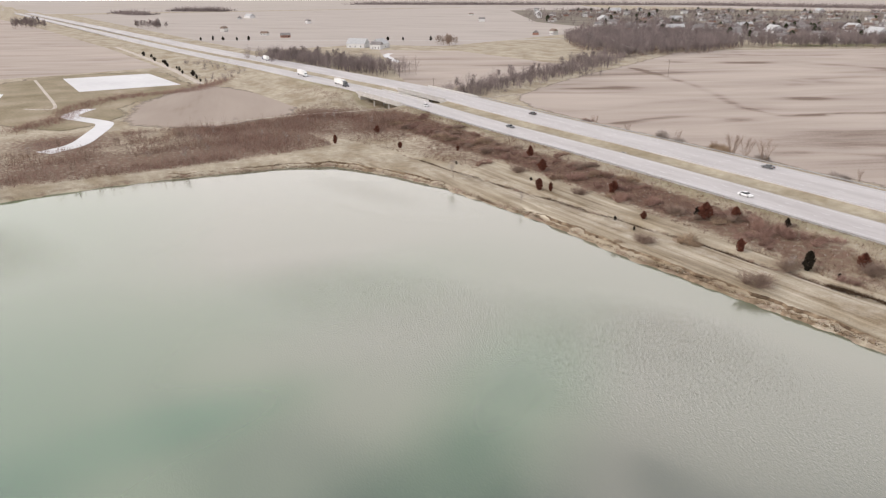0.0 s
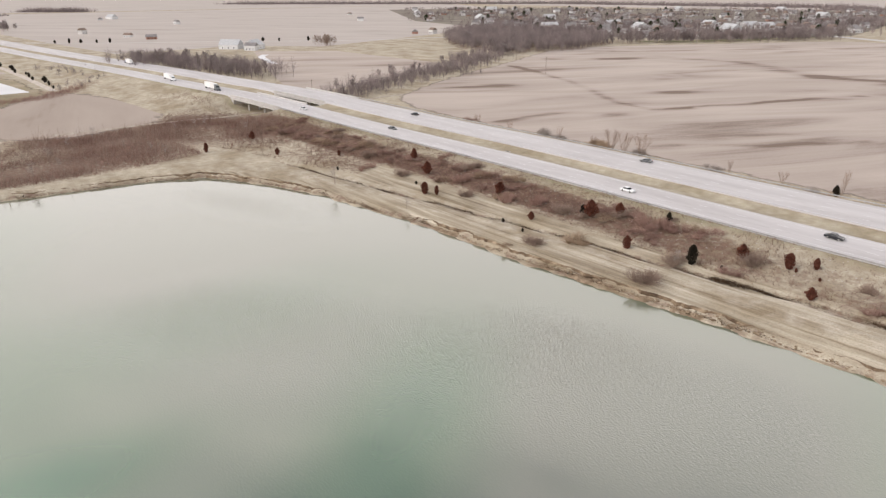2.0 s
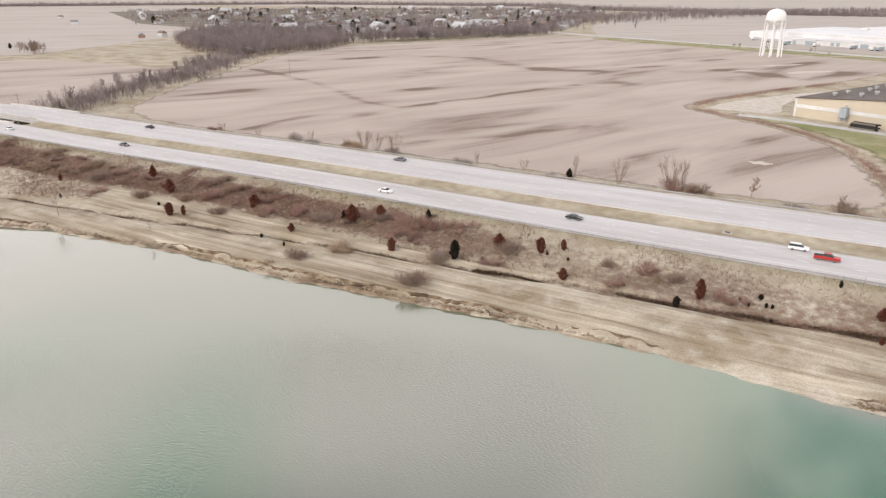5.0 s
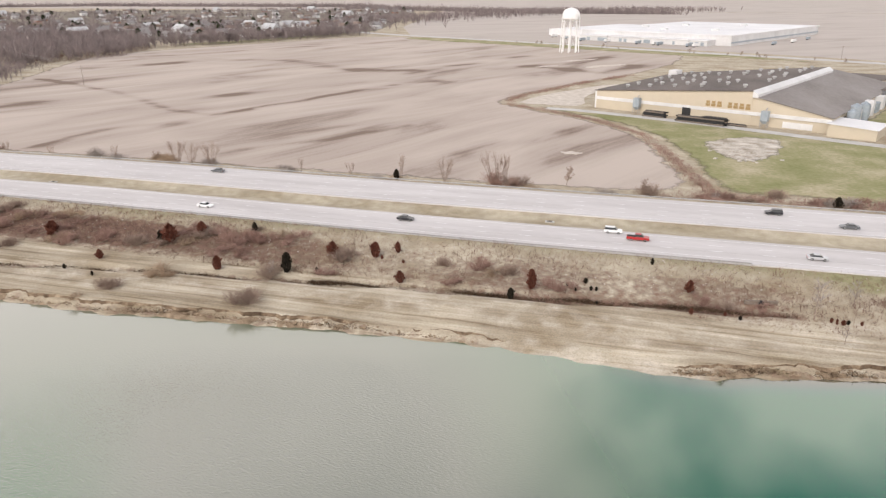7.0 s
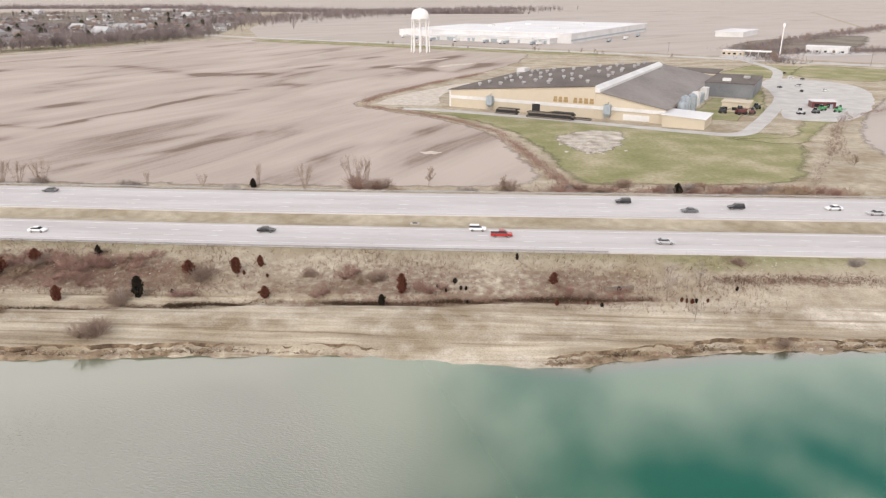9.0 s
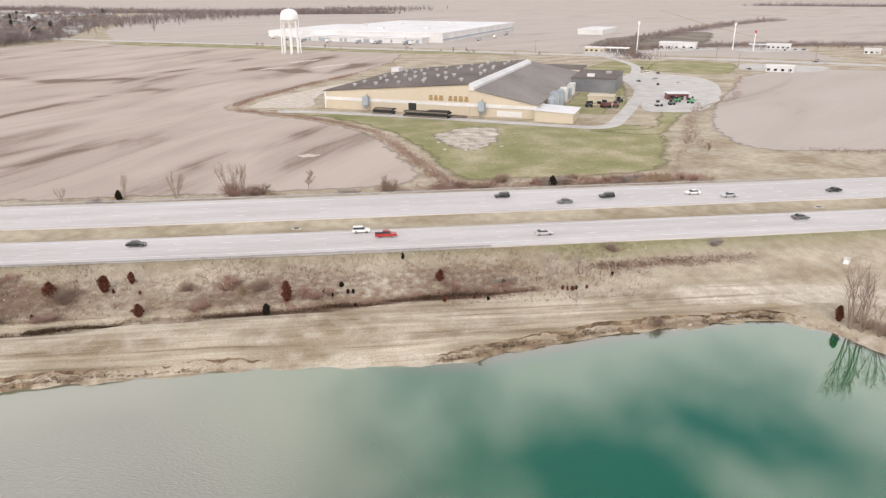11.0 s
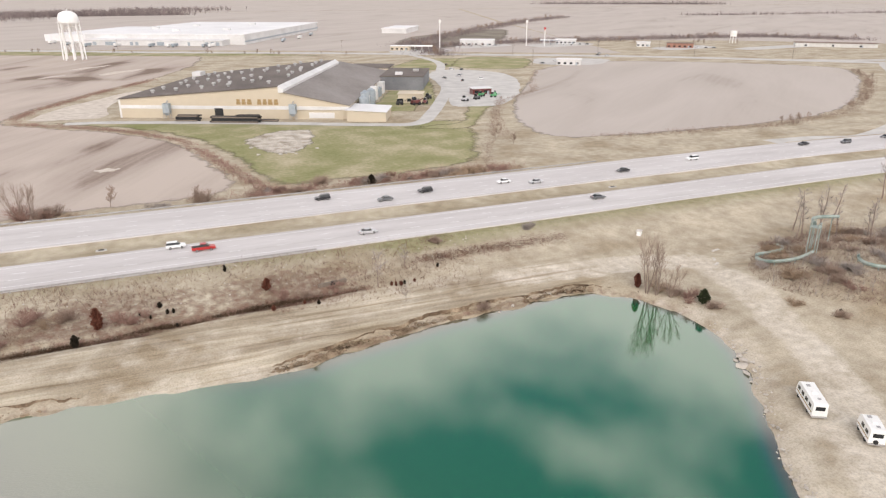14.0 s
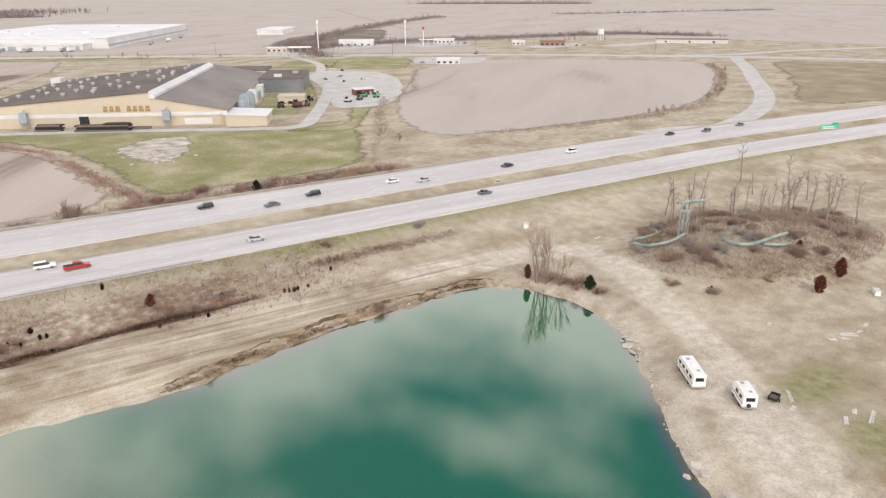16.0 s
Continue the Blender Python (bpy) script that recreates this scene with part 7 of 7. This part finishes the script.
rr = random.Random(17)
for x, y, s in [(98.8, 87.6, 1.5), (100.2, 88.6, 1.1), (99.4, 89.8, 0.9), (101.0, 90.6, 1.2), (97.6, 85.2, 1.2), (99.0, 84.6, 0.9), (77.6, 53.4, 1.2), (78.8, 54.0, 1.3), (78.2, 52.0, 1.0), (76.0, 53.6, 0.8), (100.4, 86.8, 0.7),
                (80.5, 58.5, 0.5), (84.5, 64.5, 0.5), (91.0, 74.0, 0.5), (76.5, 46.5, 1.1), (75.2, 44.6, 0.9), (80.0, 56.0, 0.6), (103.6, 111, 0.5), (66, 127.6, 0.6), (70, 128.6, 0.7), (81, 130.4, 0.6)]:
    rock(x, y, s, 0.45, int(x))
for _ in range(150):
    k = rr.randrange(33, 39)
    (ax, ay), (bx, by) = SHORE[k], SHORE[k + 1]
    t = rr.random()
    rock(ax + (bx - ax) * t + rr.uniform(0.2, 3.0), ay + (by - ay) * t + rr.uniform(-0.5, 1.2), rr.uniform(0.12, 0.42), 0.6, rr.randrange(4))


def litter():
    r = random.Random(23)
    m = Mesh()
    for _ in range(420):
        x = r.uniform(-180, 80)
        y = r.uniform(150, 167)
        z = float(LAND_AT(x, y))
        s = r.uniform(0.08, 0.24)
        m.box(x, y, z - 0.05, s * r.uniform(0.8, 2), s, s * 0.7 + 0.05, r.uniform(0, 3))
    tagged(new("stones", m.data("stones", ROCK)), "pale stones and litter scattered over the embankment", "stones", kind="stuff")


litter()


def debris(x, y, turn, sx, sy, label="bleached boards lying on the ground"):
    ob = thing("board_pile", label, "boards", (x, y, LAND_AT(x, y)), turn, "loose boards")
    n = max(2, int(sy / 0.35))
    for k in range(n):
        part("board", Mesh().box(rr.uniform(-0.2, 0.2), (k - n / 2) * 0.36, -0.05 + 0.03 * (k % 2), sx * rr.uniform(0.8, 1), 0.32, 0.14, rr.uniform(-0.03, 0.03)), PLANK, ob)


for x, y, t, sx, sy in [(110.9, 48.4, 30, 1.8, 0.7), (107.3, 47.8, 32, 2.6, 0.7), (138, 64.5, -40, 3.6, 1.4), (135.5, 63.8, -50, 2.0, 0.7), (133, 65, -30, 1.6, 0.7), (141, 64, -10, 1.8, 0.8), (145, 65, 15, 2.6, 0.9),
                        (106, 57, 45, 4.0, 0.4), (129, 128, 30, 2.6, 0.8), (131, 131, 60, 1.8, 0.6), (136, 136, 10, 3.2, 0.8), (103, 54.5, 15, 2.0, 0.4), (128, 76, 25, 2.0, 0.3), (112, 46, 22, 5.0, 0.4)]:
    debris(x, y, t, sx, sy)


def white_shed(x, y):
    ob = thing("broken_hut", "collapsed white-painted hut behind bare trees", "hut", (x, y, LAND_AT(x, y)), 35)
    part("wall", Mesh().box(0, 0, -0.1, 2.0, 1.2, 1.1, 0.1, 0.9), WHITE_PAINT, ob)
    part("roof", Mesh().box(0.3, 0.1, 1.0, 2.3, 1.5, 0.12, 0.1), PLANK, ob)


white_shed(121.7, 150.5)
white_shed(163, 72)


def culvert(x, y, turn):
    ob = thing("culvert", "concrete culvert headwall with a pipe mouth painted black", "culvert", (x, y, LAND_AT(x, y)), turn)
    part("headwall", Mesh().box(0, 0, -0.5, 7.0, 0.5, 1.3), POST, ob)
    # closed black plug, the pipe's inner shade given as colour
    part("pipe_mouth_shade", Mesh().tube((0, -0.32, 0.35), (0, 0.2, 0.35), 0.55, 0.55, 14), BLACK, ob)


culvert(33, 149.5, 8)


def drain(x, y):
    ob = thing("median_drain", "small concrete drain inlet in the median grass", "drain", (x, y, LAND_AT(x, y)), 0, "median drains")
    part("slab", Mesh().box(0, 0, -0.1, 2.6, 1.2, 0.35), SHADE_CONC, ob)
    part("grate", Mesh().box(0, 0, 0.25, 1.4, 0.8, 0.05), BLACK, ob)


for x in (-18, -190, 140):
    drain(x, 189.4)

# ---- green direction sign ----
def road_sign(x, y):
    ob = thing("direction_sign", "green motorway direction sign with pale lettering bars", "road sign", (x, y, LAND_AT(x, y)), -28)
    green = PAINTS["green"]
    for k in (-3.0, 3.0):
        part("post", Mesh().box(k, 0, -0.2, 0.3, 0.3, 4.6), STEEL, ob)
    panel = part("panel", Mesh().box(0, -0.25, 2.2, 9.0, 0.14, 3.4), mat("sign_green", (0.05, 0.42, 0.30), (0.10, 0.52, 0.38), 0.5, 0.4), ob)
    for z, w, o in ((4.3, 5.4, -0.8), (3.5, 6.6, 0.2), (2.7, 4.2, -1.2)):
        part("lettering_bar", Mesh().box(o, -0.35, z, w, 0.05, 0.4), MARKING, panel)
    part("exit_tab", Mesh().box(2.6, -0.25, 5.6, 3.0, 0.14, 0.9), green, ob)


road_sign(332, 190 + float(bend(332)))

# ---- filling stations, sheds and poles along the highway ----
def block(x, y, w, d, h, turn, wall, roof, name="shop", label="low white roadside building with a flat roof", panes=5):
    ob = thing(name, label, "building", (x, y, 0.1), turn, "roadside buildings")
    part("wall", Mesh().box(0, 0, -0.4, w, d, h + 0.4), wall, ob)
    part("roof", Mesh().box(0, 0, h, w + 1.2, d + 1.2, 0.5), roof, ob)
    n = min(panes, int(w // 5))
    for k in range(n):
        part("window", Mesh().box(-w / 2 + w * (k + 0.4) / n, -d / 2 - 0.05, 0.8, 2.6, 0.15, 1.8), DARK_GLASS, ob)
    part("door", Mesh().box(w * 0.32, -d / 2 - 0.06, 0, 1.6, 0.16, 2.4), GREY_METAL, ob)


def canopy(x, y, turn, fascia=None):
    ob = thing("fuel_canopy", "white filling-station canopy over pumps", "canopy", (x, y, 0.1), turn, "fuel canopies")
    part("roof", Mesh().box(0, 0, 5.0, 24, 11, 1.0), WHITE_PAINT, ob)
    part("fascia", Mesh().box(0, 0, 5.2, 24.3, 11.3, 0.4), fascia or PAINTS["red"], ob)
    for k in (-8, 0, 8):
        part("column", Mesh().box(k, 0, -0.3, 0.6, 0.6, 5.3), WHITE_PAINT, ob)
        part("fuel_pump", Mesh().box(k + 1.5, 0, -0.1, 0.9, 0.6, 2.0), GREY_METAL, ob)


def sign_mast(x, y, h, colour):
    ob = thing("sign_mast", "tall steel sign mast beside the highway", "sign mast", (x, y, 0), -25, "sign masts")
    part("pole", Mesh().tube((0, 0, -0.5), (0, 0, h), 0.6, 0.45, 10), WHITE_PAINT, ob)
    part("panel", Mesh().box(0, 0, h - 1, 2.2, 0.7, 3.4), colour, ob)


block(385, 822, 42, 20, 6.5, -30, WHITE_WALL, WHITE_ROOF_AND_SHEEN)
canopy(290, 768, -28, WHITE_PAINT)
block(272, 790, 22, 12, 4.5, -28, CREAM_WALL, WHITE_ROOF_AND_SHEEN)
canopy(470, 790, -32, PAINTS["blue"])
block(500, 800, 26, 14, 5, -32, WHITE_WALL, WHITE_ROOF_AND_SHEEN)
block(590, 690, 30, 14, 5, -38, SIDINGS[2], ROOFS[1], "diner", "brown brick roadside diner with a dark roof")
block(764, 622, 88, 16, 4.5, -42, SIDINGS[1], ROOFS[1], "motel", "long low pale motel with a brown roof", 3)
block(560, 720, 16, 10, 5, -38, WHITE_WALL, WHITE_ROOF_AND_SHEEN)
sign_mast(323, 795, 30, WHITE_PAINT)
sign_mast(434, 785, 28, WHITE_PAINT)
sign_mast(451, 770, 20, PAINTS["red"])
block(150, 418, 15, 11, 5.2, -26, TAN_WALL, CREAM_WALL, "pump_house", "small tan outbuilding beside the factory")
block(205, 432, 13, 8, 3.8, -8, PAINTS["maroon"], WHITE_ROOF_AND_SHEEN, "yard_shed", "red open-fronted yard shed with a pale roof")


def tank(x, y):
    ob = thing("storage_tank", "white elevated storage tank", "tank", (x, y, 0))
    part("drum", Mesh().tube((0, 0, 8), (0, 0, 15), 4, 4, 16), WHITE_PAINT, ob)
    for k in range(4):
        part("leg", Mesh().box(2.4 * (1 if k % 2 else -1), 2.4 * (1 if k > 1 else -1), -0.3, 0.5, 0.5, 8.6), WHITE_PAINT, ob)


tank(700, 720)


def machine(x, y, colour, turn, label, s=1.0):
    ob = thing("farm_machine", label, "machinery", (x, y, 0.12), turn, "parked machines")
    part("body", Mesh().box(0, 0, 0.9 * s, 4.2 * s, 2.2 * s, 1.4 * s, 0, 0.9), PAINTS[colour], ob)
    part("cab", Mesh().box(-0.8 * s, 0, 2.2 * s, 1.6 * s, 1.7 * s, 1.5 * s, 0, 0.85), DARK_GLASS, ob)
    part("boom", Mesh().tube((1.0 * s, 0, 1.8 * s), (4.8 * s, 0.4, 2.6 * s), 0.25 * s, 0.18 * s, 6), PAINTS[colour], ob)
    for ax in (-1.4, 1.4):
        for ay in (-1.1, 1.1):
            part("wheel", Mesh().tube((ax * s, ay * s - 0.3, 0.7 * s), (ax * s, ay * s + 0.3, 0.7 * s), 0.75 * s, 0.75 * s, 12), BLACK, ob)


for x, y, c, t, lab, s in [(148, 404, "maroon", 10, "rusty maroon loader beside the factory", 1.8), (155, 406, "maroon", 60, "rusty maroon machine beside the factory", 1.4), (164, 424, "black", 30, "black machine by the outbuilding", 1.3),
                           (200, 420, "green", 20, "green farm machine in the gravel yard", 1.3), (206, 414, "green", -40, "green farm implement in the gravel yard", 1.2), (192, 410, "grey", 10, "grey implement in the gravel yard", 1.2),
                           (212, 424, "green", 70, "green boom machine in the gravel yard", 1.0), (182, 406, "silver", 5, "pale trailer frame in the yard", 1.3), (139, 408, "black", 0, "dark machine beside the annex", 1.3)]:
    machine(x, y, c, t, lab, s * 0.75)


def stock(s0, d0, length, rows):
    x, y = fpt(s0, d0)
    ob = thing("steel_stock", "dark stack of steel bars before the factory", "steel bars", (x, y, 0.1), -25.9, "steel stacks")
    for r_ in range(rows):
        for k in range(5):
            part("bar", Mesh().tube((-length / 2 + rr.uniform(-1, 1), (k - 2) * 0.85, 0.45 + 0.8 * r_), (length / 2 + rr.uniform(-1, 1), (k - 2) * 0.85, 0.45 + 0.8 * r_), 0.42, 0.42, 8), BLACK if (k + r_) % 3 else POST, ob)


car("suv", "white", 366, 605, 40, 0.13, False)
car("sedan", "grey", 344, 590, 120, 0.13, False)
car("sedan", "black", 222, 500, 60, 0.13, False)
block(362, 572, 22, 10, 5, -34, WHITE_WALL, WHITE_ROOF_AND_SHEEN)
stock(42, -9, 12, 4)
stock(66, -12, 20, 4)
stock(76, -12, 12, 5)
stock(84, -7, 12, 1)
for k, (x, y) in enumerate([(245, 575), (252, 570), (215, 520), (232, 530), (240, 505), (255, 612), (300, 750), (310, 744), (480, 772), (488, 768), (440, 640), (446, 632), (600, 672), (610, 668), (618, 664), (398, 800), (366, 812), (505, 775), (512, 770), (452, 655)]):
    car("sedan" if k % 3 else "suv", ("white", "black", "grey", "silver")[k % 4], x, y, (k * 47) % 180, 0.13, False)


def utility_pole(x, y, h=11, turn=0):
    ob = thing("utility_pole", "weathered timber utility pole with a cross-arm", "utility pole", (x, y, LAND_AT(x, y)), turn, "utility poles")
    part("pole", Mesh().tube((0, 0, -0.5), (0, 0, h), 0.16, 0.11, 8), POST, ob)
    part("cross_arm", Mesh().box(0, 0, h - 0.9, 2.6, 0.14, 0.16), POST, ob)


for x, y in [(-391, 438), (-485, 500), (-640, 607), (-727, 653), (331, 585), (360, 680), (60, 840), (-30, 890), (440, 640), (520, 585), (590, 525), (660, 715), (560, 690), (200, 780)]:
    utility_pole(x, y, 14, 20)
POWER = [(-391, 438), (-485, 500), (-640, 607), (-727, 653)]
line = thing("power_line", "sagging wires strung between timber poles over the creek", "power line")
for (ax, ay), (bx, by) in zip(POWER, POWER[1:]):
    for o in (-1.1, 1.1):
        m = Mesh()
        for k in range(8):
            p, q = ((ax + (bx - ax) * t, ay + (by - ay) * t + o, 13.2 - 9.6 * t * (1 - t)) for t in (k / 8, (k + 1) / 8))
            m.tube(p, q, 0.05, 0.05, 4, False)
        part("wire", m, STEEL, line)
for x, y in ((-400, 215), (-530, 90)):
    utility_pole(x, y + 6, 9, 70)

# ---- farm beyond the motorway ----
house(5, -812, 352, 40, "barn")
house(5, -792, 372, 130, "barn")
house(0, -775, 360, 40)
for k, (x, y) in enumerate([(-1474, 536), (-1120, 330), (-1050, 340), (-1250, 300), (-1800, 480), (-1850, 520), (-1350, 900), (-1700, 1100), (-900, 700), (-880, 720)]):
    house(k % 6, x, y, k * 40)
for k in range(14):
    c = cedar(-560 - 22 * k, 103 + (k % 3) * 2, 2.5 + (k * 7 % 5) * 0.6, "dark", k)
    c["group"] = "cedars along the farm lane"
    c["label"] = "dark cedar beside the farm lane"
for k, (x, y) in enumerate([(-1051, 215), (-1041, 230), (-1033, 242), (-1022, 259), (-1013, 273), (-905, 440), (-893, 458), (-870, 490)]):
    c = cedar(x, y, 4.5 + (k * 5 % 3), "dark", k)
    c["label"] = "dark cedar in the open field"


rp = random.Random(77)
for _ in range(22):
    x, y = 44 + rp.gauss(0, 4) + rp.random() * 14, 302 + rp.gauss(0, 6) + rp.random() * 12
    ob = new("rock", ROCKS[rp.randrange(4)])
    ob.matrix_basis = pose(x, y, 0.12, 0, 0, rp.uniform(0, 360)) @ Matrix.Diagonal((rp.uniform(0.7, 2.4), rp.uniform(0.6, 1.5), rp.uniform(0.3, 0.7), 1))
    tagged(ob, "pale broken concrete rubble on bare ground", "rubble", "rubble heap")
